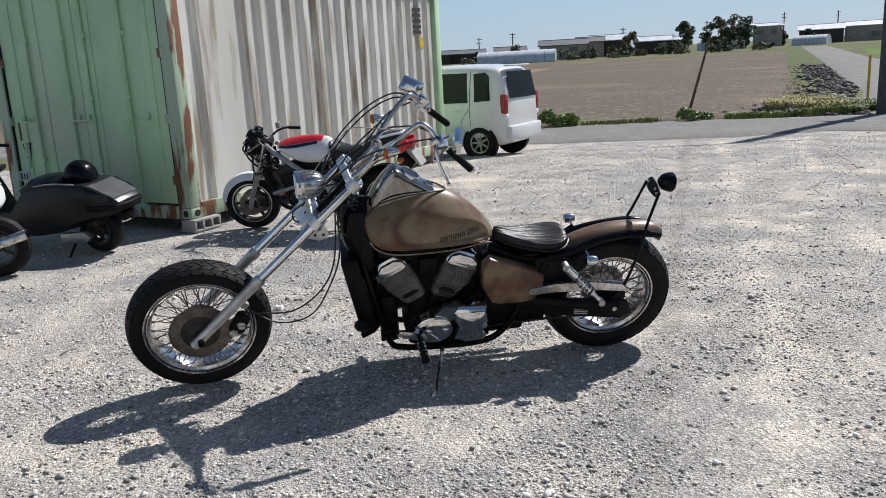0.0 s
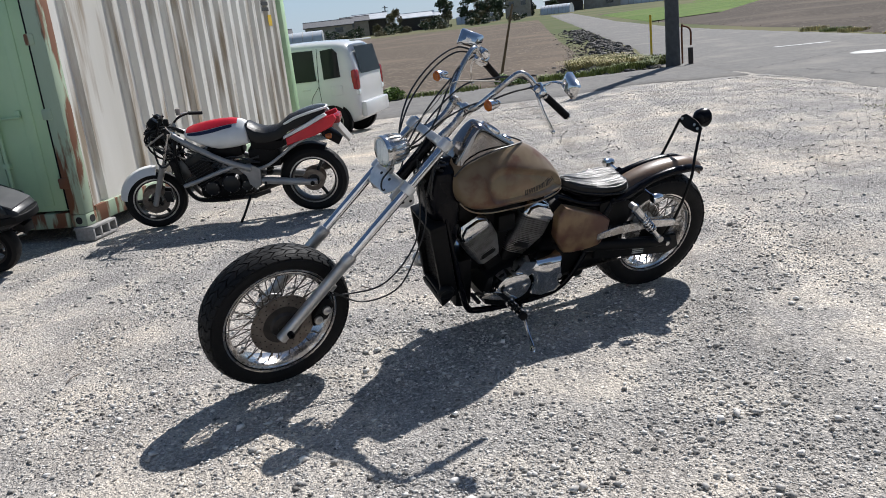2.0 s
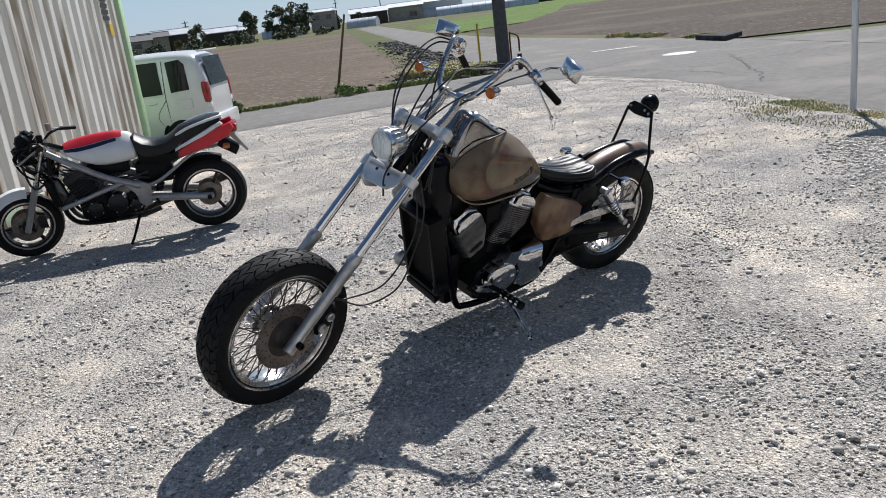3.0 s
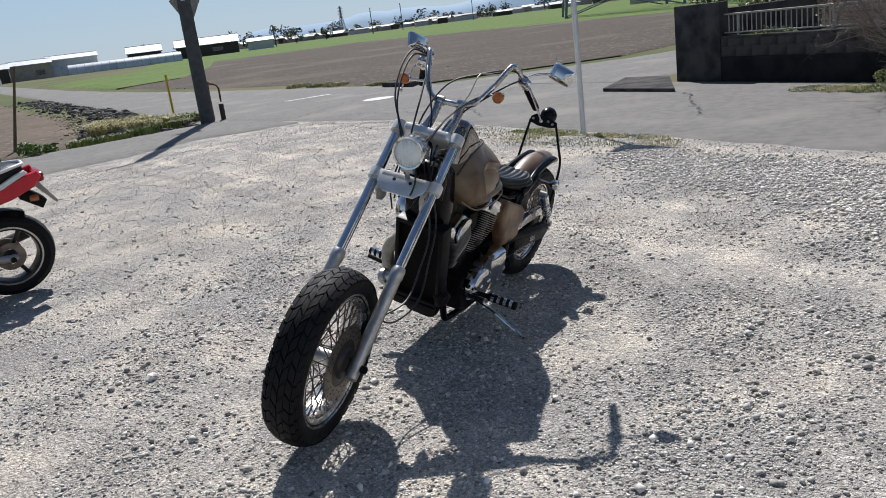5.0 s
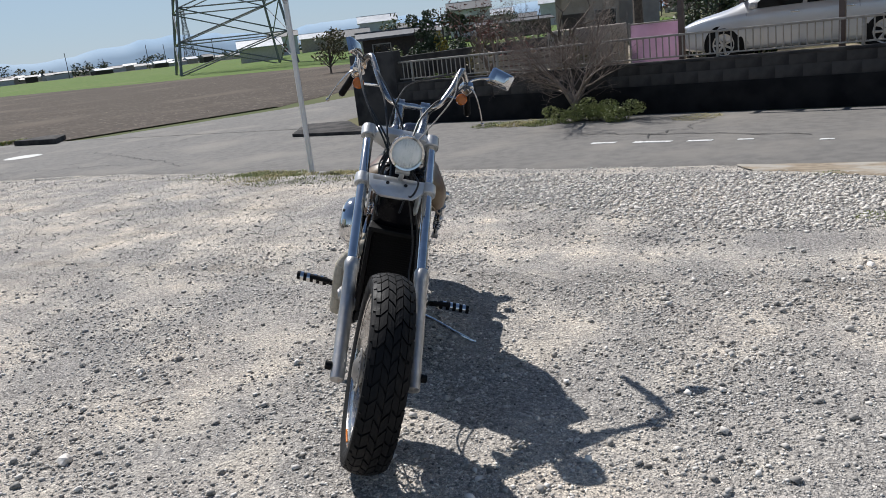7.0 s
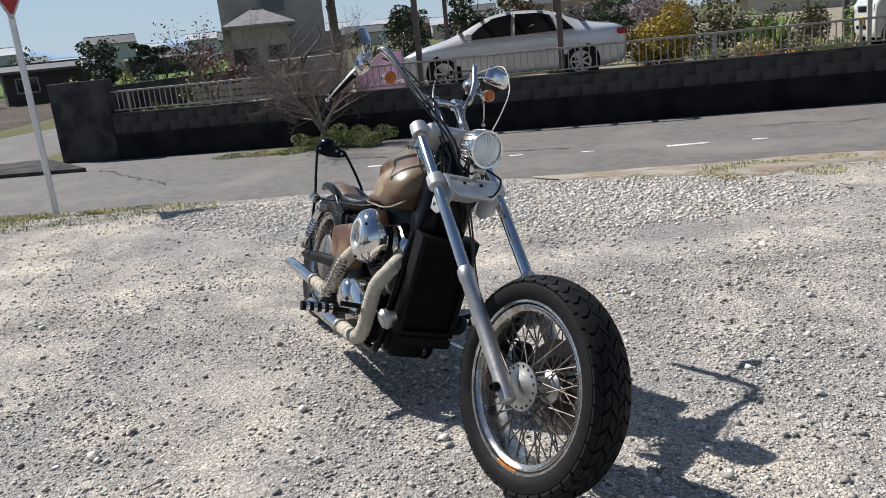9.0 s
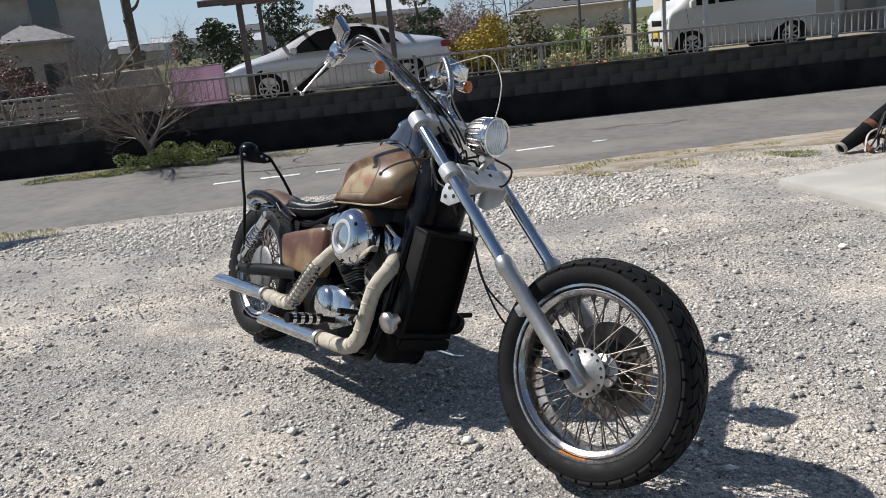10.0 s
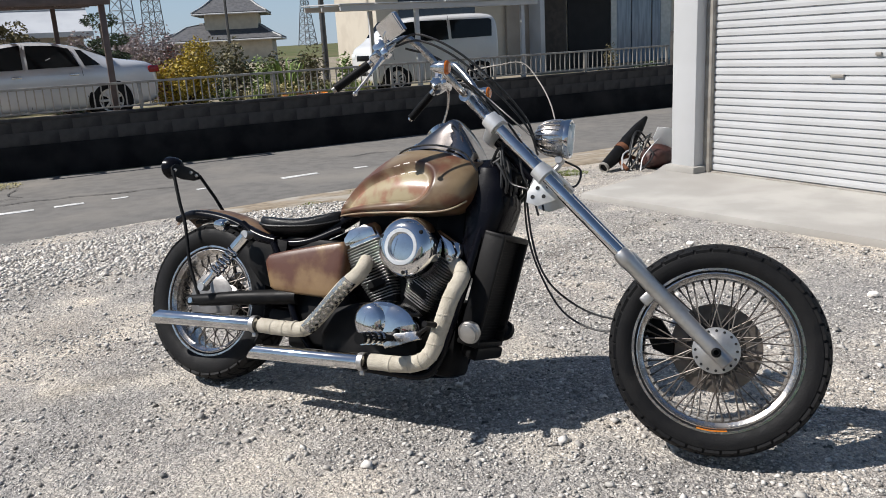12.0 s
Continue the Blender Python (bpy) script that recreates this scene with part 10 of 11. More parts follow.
for i, (a, b) in enumerate([((6.4, 0.4), (8.6, 3.4)), ((7.3, 2.3), (8.5, 1.3)), ((9.2, 10.0), (13.5, 14.4)), ((11.0, 13.4), (14.6, 12.2)), ((10.5, 16.4), (15.6, 17.8)), ((5.2, -3.4), (6.0, -2.2)), ((8.2, 5.6), (11.2, 7.0)), ((10.2, 11.2), (10.8, 15.0))]):
    rnd = random.Random(70 + i)
    A, B = Vector(a), Vector(b)
    n = int((B - A).length / 0.18) + 2
    side_ = Vector((-(B - A).y, (B - A).x)).normalized()
    pts = [A.lerp(B, k / (n - 1)) + side_ * rnd.gauss(0, 0.06) for k in range(n)]
    ws = [rnd.uniform(0.006, 0.02) for _ in range(n)]
    strip("road_crack", [((p - side_ * w)[:], (p + side_ * w)[:]) for p, w in zip(pts, ws)], TAR, 0.0235, "thin dark crack in the asphalt", "road crack", seed=i)
flat_patch("culvert_slab", [(12.2, 9.0), (11.4, 7.2), (14.0, 8.25), (14.3, 9.4)], -0.17, WALL_DARK, "dark concrete culvert slab by the wall's end", "culvert", 0.10)
flat_patch("culvert_slab_far", [(17.7, 19.5), (16.9, 17.6), (18.3, 18.2), (18.75, 19.2)], -0.15, WALL_DARK, "dark weathered culvert slab at the road corner", "culvert", 0.16)

# scrap beside the pillar
scrap = thing("exhaust_silencer", Matrix.Translation((1.40, -1.30, 0.0)), "scuffed black tapered silencer leaning on scrap", "scrap part")
bm = bmesh.new()
tube(bm, [(0.0, 0.02, 0.05), (-0.06, -0.28, 0.18), (-0.13, -0.55, 0.36), (-0.18, -0.74, 0.50)], [0.055, 0.075, 0.08, 0.06, 0.02], 14, 6)
part("body", bm, SATIN_BLACK, scrap)
bm = bmesh.new()
tube(bm, [(-0.06, -0.28, 0.18), (-0.075, -0.33, 0.21)], 0.084, 14, 0)
part("clamp", bm, RUST, scrap)
bm = bmesh.new()
lathe(bm, [(0.045, -0.01), (0.058, -0.01), (0.058, 0.02), (0.045, 0.02)], along((0.0, 0.03, 0.045), (-0.06, -0.28, 0.18)), 14, closed=True)
part("end_ring", bm, FENCE_GREY, scrap)
loom = thing("wire_bundle", Matrix.Translation((1.14, -1.52, 0.0)), "tangled bundle of old grey and blue wires", "wiring")
rnd = random.Random(5)
for k in range(16):
    bm = bmesh.new()
    x0, y0 = rnd.uniform(-0.12, 0.1), rnd.uniform(-0.2, 0.15)
    tube(bm, [(x0, y0, 0.012), (x0 + rnd.uniform(-0.1, 0.1), y0 - 0.1, rnd.uniform(0.08, 0.25)), (x0 + rnd.uniform(-0.15, 0.1), y0 - 0.28, rnd.uniform(0.2, 0.40)), (x0 + rnd.uniform(-0.1, 0.12), y0 - 0.40, rnd.uniform(0.03, 0.3))], rnd.uniform(0.004, 0.011), 6, 6)
    part("wire", bm, (CABLE, FENCE_GREY, GUNMETAL, RAW_ALLOY)[k % 4], loom)
bm = bmesh.new()
slab(bm, [(-0.16, 0.0), (0.02, -0.02), (0.07, 0.12), (0.02, 0.24), (-0.12, 0.22), (-0.17, 0.1)], -0.004, 0.004, "y", 0.002)
ob = tagged(finish("plastic_panel", bm, BIKE_WHITE), "torn white plastic fairing panel on the scrap heap", "scrap part")
ob.matrix_world = Matrix.Translation((0.98, -1.78, 0.2)) @ Matrix.Rotation(0.5, 4, "Z") @ Matrix.Rotation(-0.25, 4, "X")
bm = bmesh.new()
bmesh.ops.create_icosphere(bm, subdivisions=3, radius=1.0, matrix=Matrix.Diagonal((0.17, 0.22, 0.13, 1)))
for v_ in bm.verts:
    v_.co += v_.co.normalized() * 0.03 * noise.noise(v_.co * 9)
ob = tagged(finish("dark_red_casing", bm, mat("oxide_red", (0.08, 0.028, 0.022), (0.04, 0.018, 0.016), 9, rough=0.6, bump=0.3, bump_scale=60)), "dented dark red metal casing lying in the scrap", "scrap part")
ob.location = (1.0, -1.75, 0.11)
bm = bmesh.new()
tube(bm, [(0, 0, 0.03), (0.12, -0.1, 0.10), (0.1, -0.3, 0.12), (-0.05, -0.36, 0.05)], 0.02, 8, 6)
ob = tagged(finish("bent_bracket", bm, RUST), "bent rusty tube bracket in the scrap", "scrap part")
ob.location = (1.18, -1.38, -0.01)


# ---- carports, cloth and garden things behind the wall ----
def plan(s, off, z=TZ):
    p = Vector((9.18, 0, z)) + ROAD_E * s + ROAD_N * off
    return p


POST_BROWN = mat("bronze_aluminium", (0.135, 0.092, 0.078), (0.10, 0.068, 0.058), 6, rough=0.45)
cp = thing("carport", Matrix.Translation(plan(0, 0)) @ Matrix.Rotation(WALL_TURN, 4, "Z"), "bronze carport with a smoked translucent roof over the sedan", "carport")
for s, off, top in ((-0.70, 0.40, 1.86), (1.75, 0.40, 1.86), (-0.25, 5.5, 2.1), (2.30, 5.5, 2.1)):
    bm = bmesh.new()
    box(bm, (0.09, 0.09, top), Matrix.Translation((s, -off, top / 2)), 0.008)
    part("post", bm, POST_BROWN, cp)
tilt = Matrix.Translation((0.78, -0.25, 1.88)) @ Matrix.Rotation(-0.05, 4, "X")
for s in np.linspace(-1.55, 1.55, 6):
    bm = bmesh.new()
    box(bm, (0.05, 5.5, 0.07), tilt @ Matrix.Translation((s, -2.75, 0)), 0.006)
    part("rafter", bm, POST_BROWN, cp)
for off in (0.0, 1.85, 3.7, 5.5):
    bm = bmesh.new()
    box(bm, (3.2, 0.06, 0.10), tilt @ Matrix.Translation((0, -off, 0.0)), 0.008)
    part("purlin", bm, POST_BROWN, cp)
for i in range(5):
    for j in range(3):
        bm = bmesh.new()
        box(bm, (0.60, 1.80, 0.006), tilt @ Matrix.Translation((-1.24 + 0.62 * i, -0.93 - 1.83 * j, 0.06)))
        part("roof_panel", bm, POLY_ROOF, cp).visible_shadow = False

cn = thing("porch_canopy", Matrix.Translation(plan(0, 0)) @ Matrix.Rotation(WALL_TURN, 4, "Z"), "pale porch canopy on slim white posts before the house", "canopy")
for s, off in ((-6.25, 1.1), (-8.6, 1.1), (-6.1, 3.0)):
    bm = bmesh.new()
    box(bm, (0.08, 0.08, 1.72), Matrix.Translation((s, -off, 0.86)), 0.008)
    part("post", bm, WHITE_PAINT, cn)
for off, zz in ((1.0, 1.70), (2.0, 1.74), (3.0, 1.78)):
    bm = bmesh.new()
    box(bm, (4.2, 0.06, 0.10), Matrix.Translation((-6.8, -off, zz)), 0.008)
    part("beam", bm, WHITE_PAINT, cn)
for i in range(6):
    bm = bmesh.new()
    box(bm, (0.68, 2.2, 0.02), Matrix.Translation((-8.55 + 0.71 * i, -2.0, 1.815)) @ Matrix.Rotation(-0.045, 4, "X"), 0.004)
    part("roof_panel", bm, WHITE_PAINT, cn)

bm = bmesh.new()
rows_ = []
for i in range(25):
    u = i / 24
    rows_.append([plan(2.80 + 1.05 * u, 3.1 + 0.012 * math.sin(u * 9)) + Vector((0, 0, 0.08 + zz)) for zz in (0.0, 0.4, 0.80)])
vs = [[bm.verts.new(p) for p in r] for r in rows_]
for a, b in zip(vs, vs[1:]):
    for k in range(2):
        bm.faces.new((a[k], b[k], b[k + 1], a[k + 1]))
bmesh.ops.solidify(bm, geom=bm.faces[:], thickness=0.01)
banner = thing("cloth_screen", None, "pink cloth hung on a frame beside the sedan", "cloth")
part("cloth", bm, PINK, banner)
bm = bmesh.new()
for s in (2.78, 3.87):
    rod(bm, plan(s, 3.1), plan(s, 3.1) + Vector((0, 0, 0.94)), 0.015, 8)
rod(bm, plan(2.78, 3.1) + Vector((0, 0, 0.90)), plan(3.87, 3.1) + Vector((0, 0, 0.90)), 0.012, 8)
part("frame", bm, FENCE_GREY, banner)
bm = bmesh.new()
box(bm, (1.5, 0.9, 0.95), Matrix.Translation(plan(5.0, 3.4) + Vector((0, 0, 0.475))) @ Matrix.Rotation(WALL_TURN, 4, "Z"), 0.03)
tagged(finish("storage_box", bm, BEIGE_WALL), "plain beige garden storage box", "storage box")
bm = bmesh.new()
for k in range(4):
    box(bm, (2.4, 0.04, 0.10), Matrix.Translation(plan(6.0, 2.2) + Vector((0, 0, 0.12 + 0.13 * k))) @ Matrix.Rotation(WALL_TURN, 4, "Z"), 0.004)
for s in (4.9, 6.0, 7.1):
    box(bm, (0.06, 0.06, 0.6), Matrix.Translation(plan(s, 2.24) + Vector((0, 0, 0.3))), 0.004)
tagged(finish("board_fence", bm, BEIGE_WALL, smooth=False), "low pale board fence in the garden", "fence")
bm = bmesh.new()
lathe(bm, [(0.0, 0.02), (0.30, 0.02), (0.42, 0.20), (0.45, 0.20), (0.32, 0.0), (0.0, 0.0)], Matrix.Translation(plan(-4.3, 2.2)), 24)
tagged(finish("garden_tub", bm, ORANGE), "orange plastic garden tub lying among plants", "tub")
rnd = random.Random(3)
for i in range(16):
    s, off = rnd.uniform(-6.0, -2.6), rnd.uniform(1.0, 3.2)
    r = rnd.uniform(0.06, 0.13)
    p = plan(s, off)
    bm = bmesh.new()
    lathe(bm, [(0.0, 0.0), (r * 0.7, 0.0), (r, r * 1.5), (r * 0.9, r * 1.5), (r * 0.85, r * 1.3), (0.0, r * 1.3)], Matrix.Translation(p), 14)
    pot = tagged(finish("flower_pot", bm, (GREY_BLOCK, RUST, WHITE_PAINT)[i % 3]), "small garden flower pot with a plant", "flower pot", "flower pots in the garden")
    tuft(p.x, p.y, 24, r * 0.8, 0.3, (GRASS_BLADE, STRAW, LEAF_GREEN)[i % 3], "leafy plant in a garden pot", 300 + i, z=TZ + r * 1.3, name="pot_plant", group="garden plants", width=0.012)


# ---- houses ----
def house(name, x, y, w, d, eave, ridge, turn, wall_m, roof_m, label, z=None, windows=(), hip=0.0, over=0.5, group="", category="house", doors=()):
    """Walls, a pitched roof (hipped by the given run-in) and framed windows on the front (local -y) and gable faces."""
    z = rise(x, y) if z is None else z
    t = thing(name, Matrix.Translation((x, y, z)) @ Matrix.Rotation(turn, 4, "Z"), label, category, group)
    bm = bmesh.new()
    box(bm, (w, d, eave + 0.3), Matrix.Translation((0, 0, eave / 2 - 0.15)))
    part("wall", bm, wall_m, t, smooth=False)
    bm = bmesh.new()
    a, b = w / 2 + over, d / 2 + over
    lo_ = [(-a, -b, eave - 0.02), (a, -b, eave - 0.02), (a, b, eave - 0.02), (-a, b, eave - 0.02)]
    up = [(-a + hip, 0, ridge), (a - hip, 0, ridge)]
    vl = [bm.verts.new(p) for p in lo_]
    v2 = [bm.verts.new((p[0], p[1], p[2] + 0.15)) for p in lo_]
    vu = [bm.verts.new(p) for p in up]
    bm.faces.new(vl[::-1])
    for k in range(4):
        bm.faces.new((vl[k], vl[(k + 1) % 4], v2[(k + 1) % 4], v2[k]))
    bm.faces.new((v2[0], v2[1], vu[1], vu[0]))
    bm.faces.new((v2[2], v2[3], vu[0], vu[1]))
    bm.faces.new((v2[1], v2[2], vu[1]))
    bm.faces.new((v2[3], v2[0], vu[0]))
    roof = part("roof", bm, roof_m, t, smooth=False)
    bm = bmesh.new()
    tube(bm, [(up[0][0], 0, ridge), (up[1][0], 0, ridge)], 0.10, 6, 0)
    part("ridge_cap", bm, roof_m, roof)
    for wx, wz, ww, wh in windows:
        bm = bmesh.new()
        box(bm, (ww + 0.16, 0.10, wh + 0.16), Matrix.Translation((wx, -d / 2 - 0.03, wz)))
        win = part("window", bm, FENCE_GREY, t, smooth=False)
        bm = bmesh.new()
        box(bm, (ww, 0.02, wh), Matrix.Translation((wx, -d / 2 - 0.085, wz)))
        part("pane", bm, WINDOW, win, smooth=False)
    for wx, ww, wh in doors:
        bm = bmesh.new()
        box(bm, (ww, 0.06, wh), Matrix.Translation((wx, -d / 2 - 0.03, wh / 2)))
        part("door", bm, DARK_WOOD, t, smooth=False)
    return t


BROWN_WALL = mat("brown_siding", (0.45, 0.405, 0.35), (0.37, 0.33, 0.285), 1.4, rough=0.8, bump=0.2, bump_scale=40)
ROOF_MID = mat("mid_grey_roof_tile", (0.27, 0.265, 0.26), (0.20, 0.195, 0.19), 3, rough=0.6, bump=0.3, bump_scale=8)
home = house("white_house", *plan(-15.08, 9.6).xy, 13.45, 3.2, 5.4, 7.0, WALL_TURN + math.pi, CREAM, ROOF_TILE, "cream two-storey house with dark sliding doors behind the porch", z=TZ, hip=2.0, over=0.7)
ROOF_EDGE = mat("pale_ridge_tile", (0.40, 0.40, 0.40), (0.30, 0.30, 0.30), 4, rough=0.6)
TILED_M = Matrix.Translation((69.5, -56.0, TZ)) @ Matrix.Rotation(radians(42), 4, "Z")
tiled = thing("tiled_house", TILED_M, "two-storey traditional house with tiers of grey tiled hip roofs", "house")
for wx, wy, w_h, d_h, z0, z1 in ((0, 0, 10.4, 7.4, -0.3, 2.5), (-1.0, 0, 5.6, 4.8, 2.3, 5.3), (4.6, -1.4, 4.0, 5.0, -0.3, 2.3)):
    bm = bmesh.new()
    box(bm, (w_h, d_h, z1 - z0), Matrix.Translation((wx, wy, (z0 + z1) / 2)))
    part("wall", bm, CREAM, tiled, smooth=False)
    for k in (-1, 1):
        bm = bmesh.new()
        box(bm, (w_h * 0.26, 0.08, (z1 - z0) * 0.34), Matrix.Translation((wx + k * w_h * 0.22, wy - d_h / 2 - 0.03, z0 + (z1 - z0) * 0.58)))
        part("window", bm, WINDOW, tiled, smooth=False)
for wx, wy, a_h, b_h, z0, z1, run in ((0, 0, 6.3, 4.8, 2.45, 4.3, 3.6), (-1.0, 0, 3.9, 3.5, 5.25, 7.1, 2.9), (4.6, -1.4, 3.0, 3.6, 2.2, 3.6, 2.4)):
    bm = bmesh.new()
    lo_r = [(-a_h, -b_h), (a_h, -b_h), (a_h, b_h), (-a_h, b_h)]
    tiers = []
    for f, zz in ((0.0, 0.0), (0.0, 0.14), (0.33, 0.36), (0.66, 0.80), (1.0, 1.0)):
        tiers.append([(wx + math.copysign(a_h - (run if f > 0 else 0) * f * (1 if a_h > run else a_h / run), px), wy + py * (1 - f) + 0.001 * (py > 0), z0 + (0.16 if zz == 0.14 else (z1 - z0) * zz + (0.10 if 0 < zz < 1 else 0))) for px, py in lo_r])
    loft(bm, tiers)
    roof_t = part("roof", bm, ROOF_TILE, tiled, "grey tiled hip roof with upswept eaves", smooth=False)
    top_r = tiers[-1]
    for k in range(4):
        bm = bmesh.new()
        tube(bm, [tiers[n_t][k] for n_t in (1, 2, 3, 4)], 0.11, 6, 0)
        part("hip_ridge", bm, ROOF_EDGE, roof_t)
    bm = bmesh.new()
    tube(bm, [top_r[3], top_r[2]], 0.20, 8, 0)
    part("main_ridge", bm, ROOF_EDGE, roof_t)
    for k in range(4):
        bm = bmesh.new()
        tube(bm, [tiers[0][k], tiers[0][(k + 1) % 4]], 0.09, 5, 0)
        part("eave_edge", bm, WHITE_PAINT, roof_t)
brown_house = house("brown_house", 55.5, 0.2, 6.6, 8, 6.2, 8.2, math.radians(-92), BROWN_WALL, ROOF_TILE, "grey-brown two-storey house with a balcony and tiled roof", z=-0.2, hip=2.0, windows=[(0.1, 5.2, 1.5, 1.7), (-1.7, 1.6, 2.2, 1.6)])
bm = bmesh.new()
box(bm, (2.8, 1.0, 0.16), Matrix.Translation((-1.9, -4.5, 3.6)))
balcony = part("balcony", bm, BEIGE_WALL, brown_house, "pale balcony with a barred rail", smooth=False)
for zz in (4.55, 4.1):
    bm = bmesh.new()
    box(bm, (2.8, 0.06, 0.07), Matrix.Translation((-1.9, -4.97, zz)))
    part("rail", bm, FENCE_GREY, balcony, smooth=False)
for k in range(12):
    bm = bmesh.new()
    box(bm, (0.05, 0.04, 0.9), Matrix.Translation((-3.25 + 0.245 * k, -4.97, 4.1)))
    part("baluster", bm, FENCE_GREY, balcony, smooth=False)
house("low_annexe", 49, 1.5, 3.4, 3.4, 3.4, 4.5, math.radians(-92), BEIGE_WALL, ROOF_MID, "single-storey annexe with a grey tiled hip roof", z=-0.2, hip=1.9, windows=[(0.9, 1.6, 1.2, 1.3)], doors=[(-1.0, 1.4, 2.2)])

bm = bmesh.new()
tube(bm, [plan(-7.15, 9.0), plan(-7.15, 9.0) + Vector((0, 0, 5.5))], [0.085, 0.07], 12, 0)
tagged(finish("garden_pole", bm, POLE_GREY), "dark round pole standing beside the cream house", "pole")

house("garden_shed", 24.3, -7.9, 3.4, 2.6, 1.85, 2.75, math.radians(-118), BEIGE_WALL, ROOF_PALE, "small beige shed with a pale corrugated roof", z=TZ, over=0.3, windows=[(0.6, 1.2, 0.9, 0.6)], category="shed")

# openings of the near house, seen past the porch
front = 7.95
CURTAIN = mat("curtained_glass", (0.30, 0.36, 0.43), (0.20, 0.25, 0.31), 3, rough=0.25, stretch=(4, 4, 0.4))
home_in = (Matrix.Translation((*plan(-15.08, 9.6).xy, TZ)) @ Matrix.Rotation(WALL_TURN + math.pi, 4, "Z")).inverted()


def on_front(s, z0, z1, w, depth, material, nm, label=""):
    bm = bmesh.new()
    box(bm, (w, depth, z1 - z0), Matrix.Translation((0, 0, 0)), 0.01)
    o = part(nm, bm, material, home, label)
    o.matrix_local = home_in @ Matrix.Translation(plan(s, front - depth / 2) + Vector((0, 0, (z0 + z1) / 2))) @ Matrix.Rotation(WALL_TURN, 4, "Z")
    return o


on_front(-12.9, 0.0, 2.3, 0.9, 0.10, BEIGE_WALL, "wall_pillar")
on_front(-14.0, 0.0, 2.3, 1.25, 0.04, DARK_WOOD, "door", "dark wooden front door")
# flat near-black panel in place of the shaded doorway
on_front(-15.6, 0.0, 2.4, 1.8, 0.04, DARK_VOID, "opening", "dark open doorway")
for k in range(3):
    on_front(-16.75 - 0.85 * k, 0.05, 2.3, 0.80, 0.05, CURTAIN, "sliding_door", "tall sliding glass door")
on_front(-16.45, 0.1, 2.2, 0.22, 0.07, PALE_BAR, "curtain", "pale curtain behind the glass")
on_front(-18.6, 0.1, 2.2, 0.42, 0.07, PALE_BAR, "curtain", "pale curtain behind the glass")
on_front(-15.0, 2.5, 2.75, 9.5, 0.75, ROOF_TILE, "eave", "tiled eave over the doors")
on_front(-13.3, 0.0, 2.5, 0.16, 0.7, WHITE_PAINT, "porch_post", "white porch post")
on_front(-10.2, 0.0, 2.4, 2.4, 0.06, WINDOW, "window", "wide dark window")
box_shrub = bush(*plan(-13.6, 4.5).xy, 0.5, 0.5, 0.9, LEAF_OLIVE, "small cloud-pruned potted tree", 300, 0.03, 88, z=TZ, name="potted_tree", category="tree", clumps=5)

# low white greenhouses
def greenhouse(x, y, w, length, h, turn, label):
    z = rise(x, y)
    t = thing("greenhouse", Matrix.Translation((x, y, z)) @ Matrix.Rotation(turn, 4, "Z"), label, "greenhouse", "greenhouses")
    bm = bmesh.new()
    arch = [(w / 2 * math.cos(a), h * math.sin(a) ** 0.8 if a not in (0, math.pi) else 0) for a in np.linspace(0, math.pi, 13)]
    loft(bm, [[Vector((px, k * length / 8 - length / 2, max(0, pz))) for px, pz in arch] for k in range(9)])
    part("film", bm, PLASTIC_SHEET, t)
    bm = bmesh.new()
    for k in range(9):
        tube(bm, [(px * 1.01, k * length / 8 - length / 2, max(0, pz) * 1.01) for px, pz in arch], 0.04, 4, 0)
    part("hoops", bm, FENCE_GREY, t)
    return t


for x, y, w, l, h, a in [(13.0, 150, 5, 14, 2.2, 1.35), (81, 183, 5, 7, 2.1, 0.9), (110, 205, 6, 16, 2.4, 1.0), (118, 196, 6, 16, 2.4, 1.0), (126, 187, 6, 16, 2.4, 1.0), (62, 186, 3, 10, 1.8, 1.2)]:
    greenhouse(x, y, w, l, h, a, "low white plastic-film greenhouse in the fields")

